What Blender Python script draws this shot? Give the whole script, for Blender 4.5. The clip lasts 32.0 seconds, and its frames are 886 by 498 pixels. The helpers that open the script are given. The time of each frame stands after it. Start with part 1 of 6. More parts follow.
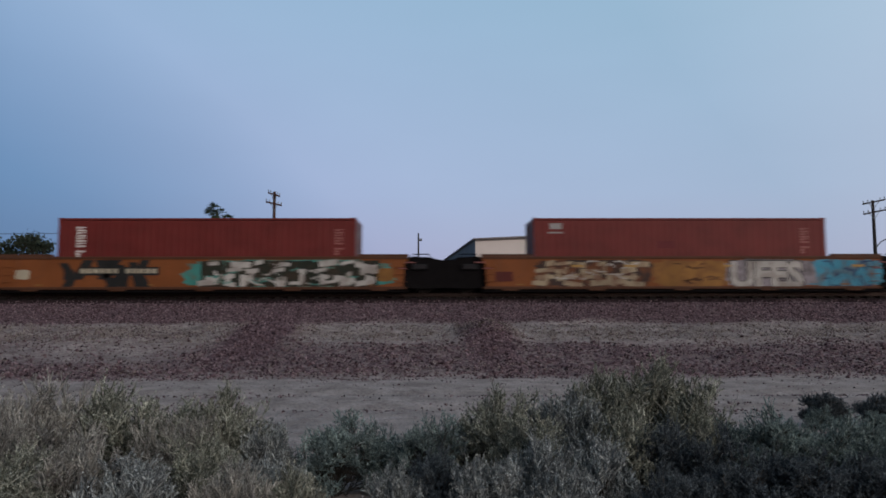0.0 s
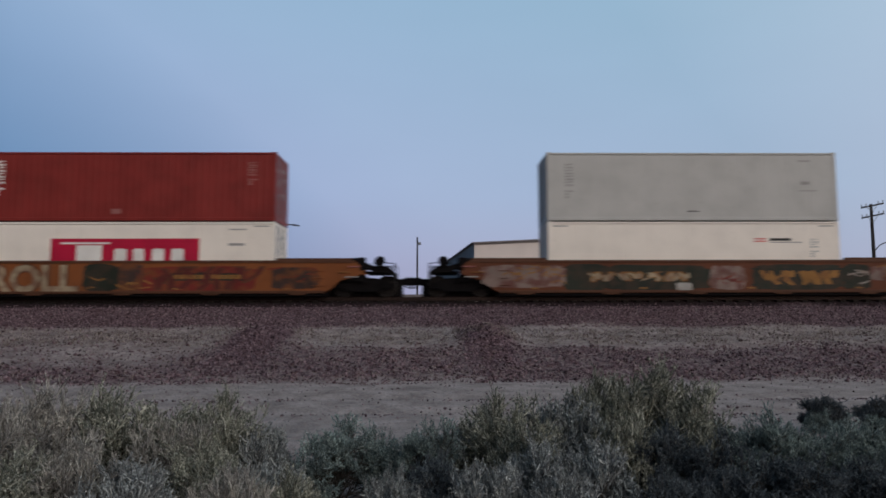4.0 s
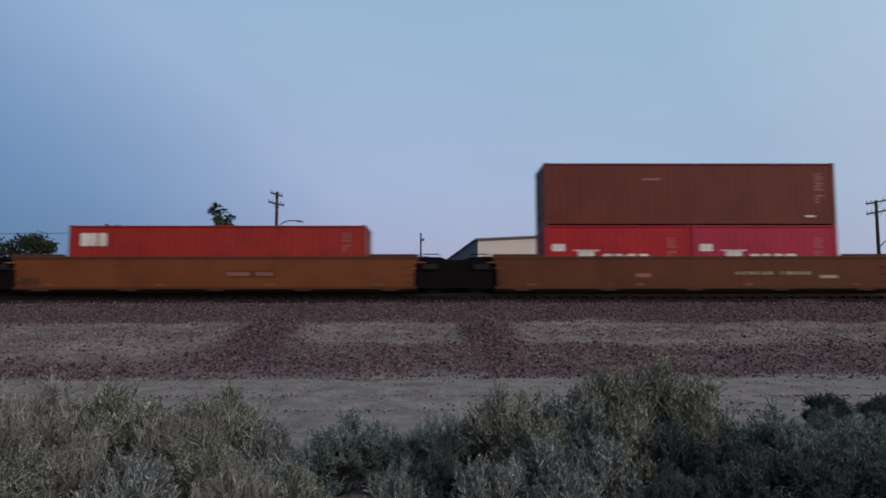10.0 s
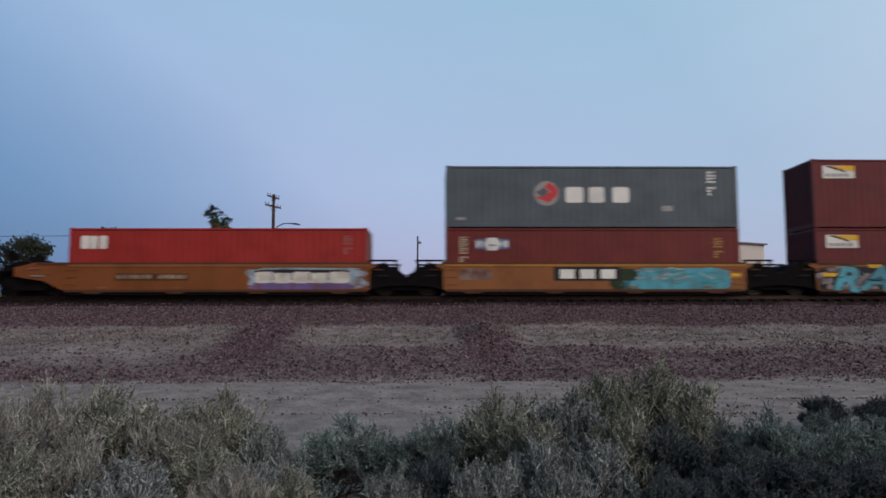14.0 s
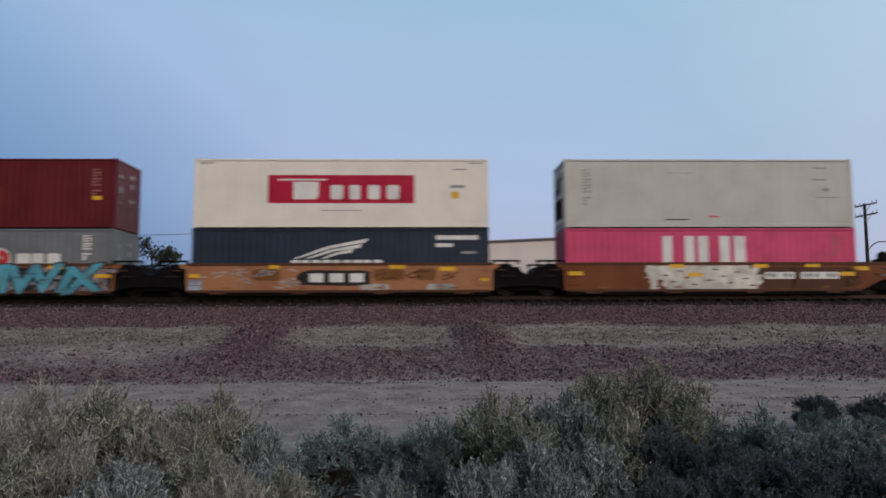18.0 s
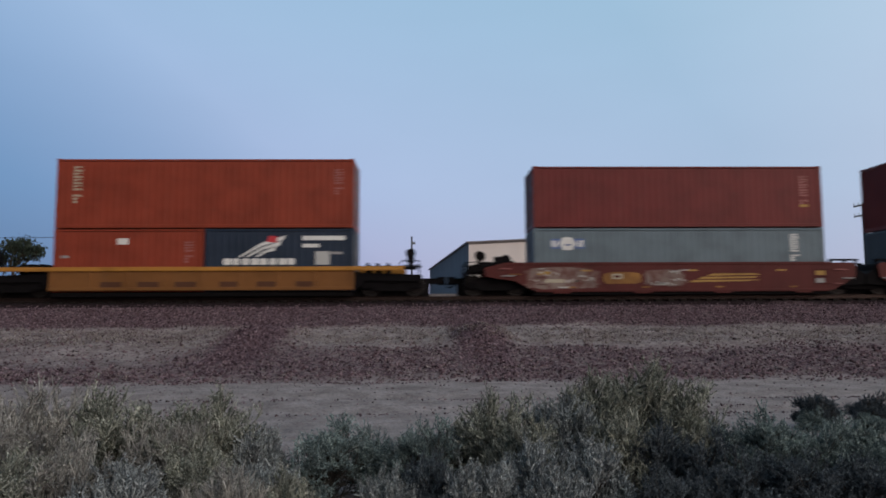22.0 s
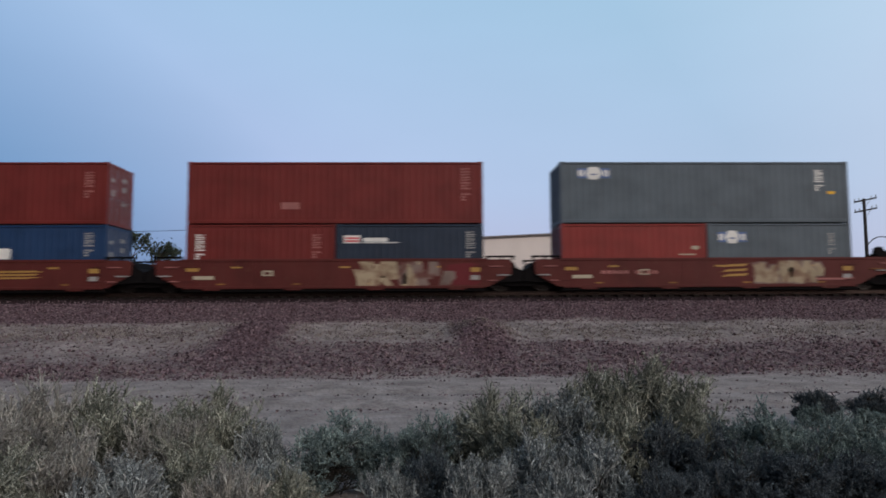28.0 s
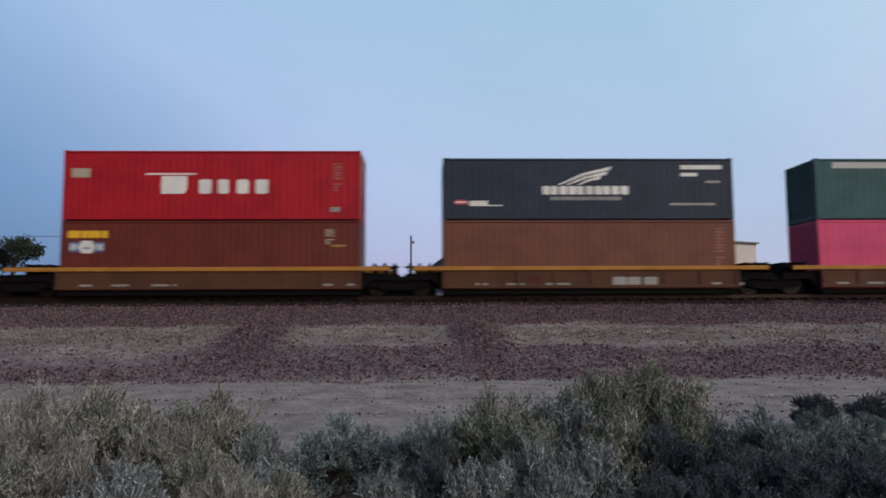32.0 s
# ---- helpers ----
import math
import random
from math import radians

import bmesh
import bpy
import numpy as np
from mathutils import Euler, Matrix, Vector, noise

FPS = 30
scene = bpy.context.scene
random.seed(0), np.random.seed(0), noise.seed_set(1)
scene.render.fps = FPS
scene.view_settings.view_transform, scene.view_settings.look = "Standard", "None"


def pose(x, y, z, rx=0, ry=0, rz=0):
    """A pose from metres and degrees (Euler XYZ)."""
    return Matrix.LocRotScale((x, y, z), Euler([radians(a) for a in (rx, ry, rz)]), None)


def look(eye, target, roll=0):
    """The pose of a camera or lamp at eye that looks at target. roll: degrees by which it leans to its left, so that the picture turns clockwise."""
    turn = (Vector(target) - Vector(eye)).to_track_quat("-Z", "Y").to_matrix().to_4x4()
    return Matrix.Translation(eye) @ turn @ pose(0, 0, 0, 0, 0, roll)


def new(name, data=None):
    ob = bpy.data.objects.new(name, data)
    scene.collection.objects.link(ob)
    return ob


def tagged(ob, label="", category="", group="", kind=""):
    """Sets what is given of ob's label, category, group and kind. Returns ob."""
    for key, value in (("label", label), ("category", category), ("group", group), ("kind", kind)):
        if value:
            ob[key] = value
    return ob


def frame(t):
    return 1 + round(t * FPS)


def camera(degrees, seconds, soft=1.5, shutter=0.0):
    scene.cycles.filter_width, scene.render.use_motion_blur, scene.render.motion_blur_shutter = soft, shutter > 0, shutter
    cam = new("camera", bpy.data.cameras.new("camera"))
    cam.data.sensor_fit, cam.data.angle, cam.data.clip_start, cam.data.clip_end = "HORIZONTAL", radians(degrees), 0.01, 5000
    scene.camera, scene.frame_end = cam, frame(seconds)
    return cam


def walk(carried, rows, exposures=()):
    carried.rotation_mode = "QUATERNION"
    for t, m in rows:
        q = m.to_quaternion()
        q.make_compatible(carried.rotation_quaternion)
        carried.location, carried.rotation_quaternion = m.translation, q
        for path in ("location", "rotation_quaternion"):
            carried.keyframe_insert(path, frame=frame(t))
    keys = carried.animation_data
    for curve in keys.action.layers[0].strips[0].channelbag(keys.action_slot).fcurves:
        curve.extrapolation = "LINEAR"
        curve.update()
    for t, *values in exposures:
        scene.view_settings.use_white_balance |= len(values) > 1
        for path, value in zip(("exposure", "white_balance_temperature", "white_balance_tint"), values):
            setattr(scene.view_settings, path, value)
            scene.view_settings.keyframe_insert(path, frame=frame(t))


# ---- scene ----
# ---- camera ----
EYE = (0.0, 0.0, 1.6)
cam = camera(65.0, 32.0, soft=1.75, shutter=0.6)
# seconds, yaw to the left, pitch up, roll: a phone held by hand on one spot
VIEW = [
    (0, -0.80, 4.90, -0.11), (0.5, -0.81, 4.88, -0.11), (1, -0.68, 4.93, -0.15), (1.5, -0.77, 5.01, -0.14),
    (2, -0.74, 4.95, -0.13), (2.5, -0.65, 5.06, -0.15), (3, -0.80, 5.18, -0.14), (3.5, -1.00, 5.25, -0.13),
    (4, -0.89, 5.22, -0.14), (4.5, -0.92, 5.19, -0.14), (6.5, -0.83, 5.33, -0.13), (7, -0.68, 5.23, -0.14),
    (7.5, -0.38, 5.26, -0.12), (8, -0.63, 4.97, -0.08), (8.5, -0.76, 5.00, -0.06), (9, -0.61, 4.82, -0.06),
    (9.5, -0.49, 4.94, -0.06), (10, -0.60, 4.90, -0.08), (10.5, -0.68, 4.97, -0.08), (11, -0.98, 5.13, -0.11),
    (11.5, -0.93, 5.14, -0.14), (12, -0.92, 5.25, -0.11), (12.5, -0.89, 5.26, -0.08), (13, -0.97, 5.11, -0.05),
    (13.5, -0.89, 5.17, -0.06), (15.5, -0.84, 4.92, -0.09), (16, -0.94, 5.05, -0.11), (16.5, -0.98, 5.17, -0.12),
    (17, -1.13, 5.22, -0.14), (17.5, -1.20, 5.14, -0.16), (18, -1.28, 5.16, -0.20), (18.5, -1.44, 5.18, -0.27),
    (19, -1.61, 4.83, -0.29), (19.5, -1.42, 5.15, -0.36), (20, -1.17, 5.11, -0.31), (20.5, -0.96, 4.70, -0.21),
    (21, -1.21, 4.54, -0.18), (21.5, -1.23, 4.70, -0.24), (22, -1.35, 5.17, -0.28), (22.5, -1.42, 5.31, -0.28),
    (23, -1.66, 5.24, -0.30), (23.5, -1.48, 5.16, -0.38), (24, -1.32, 4.99, -0.38), (24.5, -1.22, 4.90, -0.37),
    (25, -1.40, 4.86, -0.34), (25.5, -1.38, 4.92, -0.26), (27.5, -1.34, 4.82, -0.30), (28, -1.32, 4.81, -0.29),
    (28.5, -1.49, 4.63, -0.27), (29, -1.35, 4.76, -0.29), (29.5, -1.43, 4.93, -0.29), (30, -1.41, 5.04, -0.30),
    (30.5, -1.42, 5.01, -0.24), (31, -1.46, 4.76, -0.26), (31.5, -1.50, 4.88, -0.24), (32, -1.41, 5.10, -0.26)]


def view_pose(yaw, pitch, roll):
    a, p = radians(yaw), radians(pitch)
    ahead = Vector((-math.sin(a) * math.cos(p), math.cos(a) * math.cos(p), math.sin(p)))
    return look(EYE, Vector(EYE) + ahead, roll)


walk(cam, [(t, view_pose(a, b, c)) for t, a, b, c in VIEW],
     [(0, 0.0), (7, -0.06), (9, -0.05), (12, 0.05), (16, 0.15), (18, 0.13), (19, 0.03), (20, 0.06), (21, 0.11), (23, 0.15), (28, 0.26), (32, 0.24)])

# how far the train has gone to the left, in metres
RUN = [(0, 0), (1, 10.63), (2.5, 26.57), (3.5, 37.11), (4, 42.38), (6.5, 68.68), (7.5, 79.19), (9, 94.93),
       (10.5, 110.61), (12, 126.05), (13, 136.2), (13.5, 141.32), (15.5, 161.84), (17, 177.19), (18, 187.43),
       (19, 197.62), (20.5, 212.92), (22, 228.17), (23, 238.29), (24.5, 253.49), (25.5, 263.61), (27.5, 283.78),
       (28, 288.81), (29, 298.85), (30, 308.9), (31, 318.91), (32, 328.9)]

# ---- light: a dusk sky under thin cloud, the glow of the set sun behind and to the right ----
SUN_TURN = radians(145)
world = bpy.data.worlds.new("dusk_sky")
scene.world = world
world.use_nodes = True
wn, wl = world.node_tree.nodes, world.node_tree.links
background = wn["Background"]
sky = wn.new("ShaderNodeTexSky")
sky.sky_type, sky.sun_disc = "NISHITA", False
sky.sun_elevation, sky.sun_rotation = radians(3), SUN_TURN
sky.dust_density, sky.ozone_density = 2.0, 3.0
coord = wn.new("ShaderNodeTexCoord")
split = wn.new("ShaderNodeSeparateXYZ")
wl.new(coord.outputs["Generated"], split.inputs[0])
ramp = wn.new("ShaderNodeValToRGB")
wl.new(split.outputs["Z"], ramp.inputs[0])
stops = [(0.0, (0.40, 0.41, 0.58)), (0.07, (0.42, 0.45, 0.65)), (0.16, (0.40, 0.49, 0.70)), (0.42, (0.34, 0.50, 0.70)), (0.62, (0.22, 0.34, 0.52)), (1.0, (0.12, 0.20, 0.34))]
while len(ramp.color_ramp.elements) < len(stops):
    ramp.color_ramp.elements.new(0.5)
for e, (at, c) in zip(ramp.color_ramp.elements, stops):
    e.position, e.color = at, (*c, 1)
# the earth's shadow low on the left, and the afterglow behind and to the right
side = wn.new("ShaderNodeVectorMath")
side.operation = "DOT_PRODUCT"
side.inputs[1].default_value = (-0.70, 0.45, -0.55)
wl.new(coord.outputs["Generated"], side.inputs[0])
turned = wn.new("ShaderNodeMapRange")
turned.inputs["From Min"].default_value, turned.inputs["From Max"].default_value = -1.0, 1.0
wl.new(side.outputs["Value"], turned.inputs[0])
spread = wn.new("ShaderNodeValToRGB")
dusk = [(0.0, (1.0, 0.76, 0.56)), (0.25, (0.58, 0.50, 0.43)), (0.50, (0.36, 0.375, 0.355)), (0.68, (0.365, 0.365, 0.365)), (0.725, (0.352, 0.350, 0.362)), (0.765, (0.264, 0.290, 0.318)), (0.82, (0.150, 0.212, 0.260)), (0.875, (0.088, 0.158, 0.214)), (1.0, (0.085, 0.145, 0.21))]
while len(spread.color_ramp.elements) < len(dusk):
    spread.color_ramp.elements.new(0.5)
for e, (at, c) in zip(spread.color_ramp.elements, dusk):
    e.position, e.color = at, (*c, 1)
wl.new(turned.outputs[0], spread.inputs[0])
clouds = wn.new("ShaderNodeTexNoise")
clouds.inputs["Scale"].default_value, clouds.inputs["Detail"].default_value = 2.2, 3.0
stretch = wn.new("ShaderNodeMapping")
stretch.inputs["Scale"].default_value = (1.0, 1.0, 3.5)
wl.new(coord.outputs["Generated"], stretch.inputs[0])
wl.new(stretch.outputs[0], clouds.inputs["Vector"])
veil = wn.new("ShaderNodeMapRange")
veil.inputs["To Min"].default_value, veil.inputs["To Max"].default_value = 2.35, 2.65
wl.new(clouds.outputs["Fac"], veil.inputs[0])
both = wn.new("ShaderNodeVectorMath")
both.operation = "MULTIPLY"
wl.new(ramp.outputs[0], both.inputs[0])
wl.new(spread.outputs[0], both.inputs[1])
shade = wn.new("ShaderNodeVectorMath")
shade.operation = "SCALE"
wl.new(both.outputs[0], shade.inputs[0])
wl.new(veil.outputs[0], shade.inputs["Scale"])
# the sky behind and to the left, turned away from the sunset, is dimmer
away = wn.new("ShaderNodeVectorMath")
away.operation = "DOT_PRODUCT"
away.inputs[1].default_value = (-0.85, -0.52, 0.0)
wl.new(coord.outputs["Generated"], away.inputs[0])
fade = wn.new("ShaderNodeMapRange")
fade.inputs["From Min"].default_value, fade.inputs["From Max"].default_value = 0.0, 0.85
fade.inputs["To Min"].default_value, fade.inputs["To Max"].default_value = 1.0, 0.06
wl.new(away.outputs["Value"], fade.inputs[0])
dimmed = wn.new("ShaderNodeVectorMath")
dimmed.operation = "SCALE"
wl.new(shade.outputs[0], dimmed.inputs[0])
wl.new(fade.outputs[0], dimmed.inputs["Scale"])
faint = wn.new("ShaderNodeVectorMath")
faint.operation = "SCALE"
faint.inputs["Scale"].default_value = 0.02
wl.new(sky.outputs[0], faint.inputs[0])
total = wn.new("ShaderNodeVectorMath")
total.operation = "ADD"
wl.new(dimmed.outputs[0], total.inputs[0])
wl.new(faint.outputs[0], total.inputs[1])
wl.new(total.outputs[0], background.inputs["Color"])
background.inputs["Strength"].default_value = 1.0

glow = new("evening_glow", bpy.data.lights.new("evening_glow", "SUN"))
glow.data.energy, glow.data.angle, glow.data.color = 1.22, radians(50), (1.0, 0.88, 0.79)
glow.matrix_world = look((0, 0, 0), (-0.52, 0.80, -0.30))


# ---- materials ----
def material(name, rough=0.8, metal=0.0):
    m = bpy.data.materials.new(name)
    m.use_nodes = True
    b = m.node_tree.nodes["Principled BSDF"]
    b.inputs["Roughness"].default_value, b.inputs["Metallic"].default_value = rough, metal
    b.inputs["Specular IOR Level"].default_value = 0.18
    return m, m.node_tree.nodes, m.node_tree.links, b


def noise_node(n, l, scale, detail=4.0, stretch=(1, 1, 1), source="Object"):
    c = n.new("ShaderNodeTexCoord")
    mp = n.new("ShaderNodeMapping")
    mp.inputs["Scale"].default_value = stretch
    t = n.new("ShaderNodeTexNoise")
    t.inputs["Scale"].default_value, t.inputs["Detail"].default_value = scale, detail
    l.new(c.outputs[source], mp.inputs[0])
    l.new(mp.outputs[0], t.inputs["Vector"])
    return t


def ramp_node(n, l, source, stops):
    r = n.new("ShaderNodeValToRGB")
    while len(r.color_ramp.elements) < len(stops):
        r.color_ramp.elements.new(0.5)
    for e, (at, c) in zip(r.color_ramp.elements, stops):
        e.position, e.color = at, (*c, 1)
    l.new(source, r.inputs[0])
    return r


def mix_node(n, l, fac, a, b):
    m = n.new("ShaderNodeMix")
    m.data_type = "RGBA"
    for socket, v in ((m.inputs[0], fac), (m.inputs[6], a), (m.inputs[7], b)):
        if isinstance(v, (int, float)):
            socket.default_value = v
        elif isinstance(v, tuple):
            socket.default_value = (*v, 1)
        else:
            l.new(v, socket)
    return m.outputs[2]


def bump_node(n, l, bsdf, height, strength=0.3, distance=0.02):
    b = n.new("ShaderNodeBump")
    b.inputs["Strength"].default_value, b.inputs["Distance"].default_value = strength, distance
    l.new(height, b.inputs["Height"])
    l.new(b.outputs[0], bsdf.inputs["Normal"])


def paint(name, colour, rough=0.5, wear=0.35, rust=(0.10, 0.045, 0.025), fading=0.7):
    """Weathered paint on steel: faded patches, streaks that run down, specks of rust."""
    m, n, l, b = material(name, rough)
    fade = noise_node(n, l, 0.9, 5.0)
    light = tuple(min(1.0, c * (1 + 0.2 * fading)) for c in colour)
    dark = tuple(c * (1 - 0.28 * fading) for c in colour)
    base = ramp_node(n, l, fade.outputs["Fac"], [(0.3, dark), (0.5, colour), (0.72, light)])
    streak = noise_node(n, l, 1.0, 6.0, (5.0, 5.0, 0.35))
    sf = ramp_node(n, l, streak.outputs["Fac"], [(0.52, (0, 0, 0)), (0.78, (wear, wear, wear))])
    c1 = mix_node(n, l, sf.outputs[0], base.outputs[0], tuple(0.7 * c + 0.3 * r for c, r in zip(colour, (0.10, 0.07, 0.05))))
    spot = noise_node(n, l, 6.0, 8.0)
    rf = ramp_node(n, l, spot.outputs["Fac"], [(0.64, (0, 0, 0)), (0.70, (wear, wear, wear))])
    c2 = mix_node(n, l, rf.outputs[0], c1, rust)
    l.new(c2, b.inputs["Base Color"])
    fine = noise_node(n, l, 24.0, 4.0)
    bump_node(n, l, b, fine.outputs["Fac"], 0.12, 0.01)
    return m


def sprayed(name, colour, under=(0.15, 0.062, 0.026), share=0.6):
    """Old spray paint, worn through in patches to the car's own paint."""
    m, n, l, b = material(name, 0.65)
    worn = noise_node(n, l, 2.6, 9.0)
    f = ramp_node(n, l, worn.outputs["Fac"], [(0.44, (0, 0, 0)), (0.62, (share, share, share))])
    tone = noise_node(n, l, 0.8, 4.0)
    c = ramp_node(n, l, tone.outputs["Fac"], [(0.3, tuple(0.68 * k for k in colour)), (0.7, tuple(min(1, 1.2 * k) for k in colour))])
    l.new(mix_node(n, l, f.outputs[0], c.outputs[0], under), b.inputs["Base Color"])
    return m


def plain(name, colour, rough=0.7, metal=0.0, scale=5.0, vary=0.25, bump=0.15):
    m, n, l, b = material(name, rough, metal)
    t = noise_node(n, l, scale, 6.0)
    r = ramp_node(n, l, t.outputs["Fac"], [(0.28, tuple(c * (1 - vary) for c in colour)), (0.72, tuple(min(1, c * (1 + vary)) for c in colour))])
    l.new(r.outputs[0], b.inputs["Base Color"])
    bump_node(n, l, b, t.outputs["Fac"], bump, 0.02)
    return m


RED = paint("red_oxide_paint", (0.138, 0.0215, 0.019))
RED_BRIGHT = paint("bright_red_paint", (0.31, 0.027, 0.024))
RED_MID = paint("mid_red_paint", (0.205, 0.026, 0.022))
CRIMSON = paint("crimson_paint", (0.365, 0.011, 0.020))
BROWN = paint("brown_paint", (0.130, 0.026, 0.019))
TAN_BROWN = paint("tan_brown_paint", (0.150, 0.056, 0.036))
MAROON = paint("maroon_paint", (0.115, 0.013, 0.017))
ORANGE_BROWN = paint("orange_brown_paint", (0.235, 0.041, 0.021))
WHITE = paint("white_container_paint", (0.80, 0.735, 0.655), 0.45, 0.10, fading=0.25)
GREY = paint("pale_grey_paint", (0.445, 0.44, 0.42), 0.5, 0.12, fading=0.35)
CONTAINER_GREY = paint("slate_grey_paint", (0.086, 0.107, 0.126), 0.5, 0.2)
PALE = paint("pale_warm_grey_paint", (0.51, 0.495, 0.455), 0.5, 0.12, fading=0.35)
MID_GREY = paint("mid_grey_paint", (0.165, 0.172, 0.178), 0.5, 0.2)
CRIMSON_FADED = paint("faded_crimson_paint", (0.37, 0.018, 0.052))
BLUE_GREY = paint("blue_grey_paint", (0.125, 0.16, 0.18), 0.5, 0.2)
NAVY = paint("navy_paint", (0.022, 0.032, 0.052), 0.5, 0.12)
DEEP_BLUE = paint("deep_blue_paint", (0.016, 0.040, 0.10), 0.5, 0.12)
PINK = paint("pink_paint", (0.60, 0.065, 0.155), 0.5, 0.12)
GREEN = paint("dark_green_paint", (0.03, 0.085, 0.085), 0.5, 0.15)
CAR_ORANGE = paint("orange_car_paint", (0.195, 0.063, 0.020), 0.65, 0.6)
CAR_RUST = paint("rust_brown_car_paint", (0.165, 0.051, 0.019), 0.65, 0.55)
CAR_BROWN = paint("dark_rust_car_paint", (0.110, 0.035, 0.016), 0.65, 0.55)
CAR_OCHRE = paint("ochre_car_paint", (0.185, 0.078, 0.024), 0.65, 0.5)
CAR_TAN = paint("tan_car_paint", (0.245, 0.094, 0.035), 0.65, 0.55)
CAR_SAND = paint("worn_orange_car_paint", (0.36, 0.158, 0.078), 0.65, 0.5)
CAR_RED = paint("oxide_car_paint", (0.086, 0.0185, 0.016), 0.65, 0.5)
CAR_DARK = paint("dirty_car_paint", (0.085, 0.036, 0.020), 0.7, 0.6)
CHORD = paint("yellow_chord_paint", (0.40, 0.18, 0.035), 0.6, 0.3)
YELLOW = paint("yellow_mark_paint", (0.75, 0.42, 0.03), 0.5, 0.15)
STEEL = plain("grimy_black_steel", (0.0075, 0.0065, 0.007), 0.75)
STEEL.node_tree.nodes["Principled BSDF"].inputs["Specular IOR Level"].default_value = 0.04
GEAR_GREY = plain("dirty_gear_grey", (0.018, 0.016, 0.018), 0.7)
WHEEL_STEEL = plain("wheel_steel", (0.018, 0.015, 0.014), 0.5, 0.6)
RAIL_STEEL = plain("rail_steel", (0.03, 0.019, 0.016), 0.45, 0.6)
TIE_WOOD = plain("tie_wood", (0.013, 0.010, 0.009), 0.95, 0.0, 8.0)
MARK_WHITE = paint("white_mark_paint", (0.72, 0.70, 0.66), 0.5, 0.2)
MARK_BLACK = paint("black_mark_paint", (0.02, 0.02, 0.02), 0.6, 0.1)
MARK_CREAM = paint("cream_mark_paint", (0.40, 0.35, 0.26), 0.6, 0.3)
MARK_SMUDGE = sprayed("sprayed_grey_paint", (0.42, 0.40, 0.37))
MARK_OCHRE = sprayed("sprayed_ochre_paint", (0.26, 0.125, 0.035))
MARK_BLUE = sprayed("sky_blue_mark_paint", (0.060, 0.26, 0.37))
MARK_CYAN = sprayed("sprayed_cyan_paint", (0.085, 0.34, 0.43), (0.10, 0.14, 0.16), 0.5)
MARK_HAZE = sprayed("sprayed_grey_violet_paint", (0.27, 0.24, 0.26), (0.05, 0.035, 0.035), 0.6)
MARK_DUSK = sprayed("sprayed_dark_paint", (0.045, 0.028, 0.024), (0.17, 0.058, 0.020), 0.75)
MARK_MOSS = sprayed("sprayed_moss_black_paint", (0.022, 0.025, 0.018), (0.06, 0.034, 0.022), 0.5)
MARK_OXIDE = sprayed("sprayed_oxide_paint", (0.15, 0.022, 0.018), (0.17, 0.058, 0.020), 0.7)
MARK_BONE = sprayed("sprayed_bone_paint", (0.44, 0.41, 0.38), (0.16, 0.12, 0.10), 0.45)
MARK_TEAL = sprayed("teal_mark_paint", (0.06, 0.25, 0.22))
MARK_PALE = sprayed("sprayed_pale_blue_paint", (0.30, 0.38, 0.46))
MARK_DULL = sprayed("sprayed_dull_paint", (0.20, 0.145, 0.125), (0.105, 0.028, 0.022), 0.8)
MARK_CHALK = sprayed("sprayed_white_paint", (0.66, 0.63, 0.56), (0.13, 0.075, 0.05), 0.35)
MARK_SAND = sprayed("sprayed_sand_paint", (0.34, 0.27, 0.18), (0.12, 0.04, 0.025), 0.65)
MARK_VIOLET = sprayed("violet_mark_paint", (0.15, 0.10, 0.27))
MARK_GREY = paint("grey_mark_paint", (0.30, 0.29, 0.28), 0.6, 0.3)
MARK_RED = paint("red_panel_paint", (0.42, 0.012, 0.045), 0.5, 0.1)
MARK_GOLD = paint("gold_mark_paint", (0.36, 0.21, 0.06), 0.6, 0.3)
MARK_PINK = paint("pink_mark_paint", (0.30, 0.12, 0.11), 0.6, 0.3)
LABEL_BLUE = paint("label_blue_paint", (0.10, 0.15, 0.30), 0.5, 0.1)
LABEL_RED = paint("label_red_paint", (0.55, 0.05, 0.06), 0.5, 0.1)
POLE_WOOD = plain("pole_wood", (0.070, 0.040, 0.034), 0.95, 0.0, 3.0)
POLE_DARK = plain("weathered_pole_wood", (0.045, 0.040, 0.040), 0.95, 0.0, 3.0)
GALVANISED = plain("galvanised_steel", (0.20, 0.21, 0.23), 0.5, 0.7)
WIRE = plain("dark_wire", (0.03, 0.03, 0.035), 0.7)
SHED_WHITE = plain("shed_white_sheet", (0.65, 0.575, 0.535), 0.6, 0.0, 0.4, 0.06)
# shaded copy of the white sheet: the left wall's shade is in its colour
SHED_SHADE = plain("shed_shaded_sheet", (0.24, 0.30, 0.36), 0.6, 0.0, 0.4, 0.08)
SHED_TRIM = plain("shed_dark_trim", (0.19, 0.165, 0.16), 0.6)
PALM_BARK = plain("palm_bark", (0.10, 0.065, 0.045), 0.95, 0.0, 10.0)
PALM_GREEN = plain("palm_green", (0.030, 0.045, 0.025), 0.8, 0.0, 3.0)
PALM_DRY = plain("palm_dry_fronds", (0.13, 0.085, 0.045), 0.9, 0.0, 3.0)
BARK = plain("tree_bark", (0.06, 0.045, 0.035), 0.95, 0.0, 6.0)
LEAF_DARK = plain("dark_leaves", (0.034, 0.044, 0.030), 0.8, 0.0, 2.0)


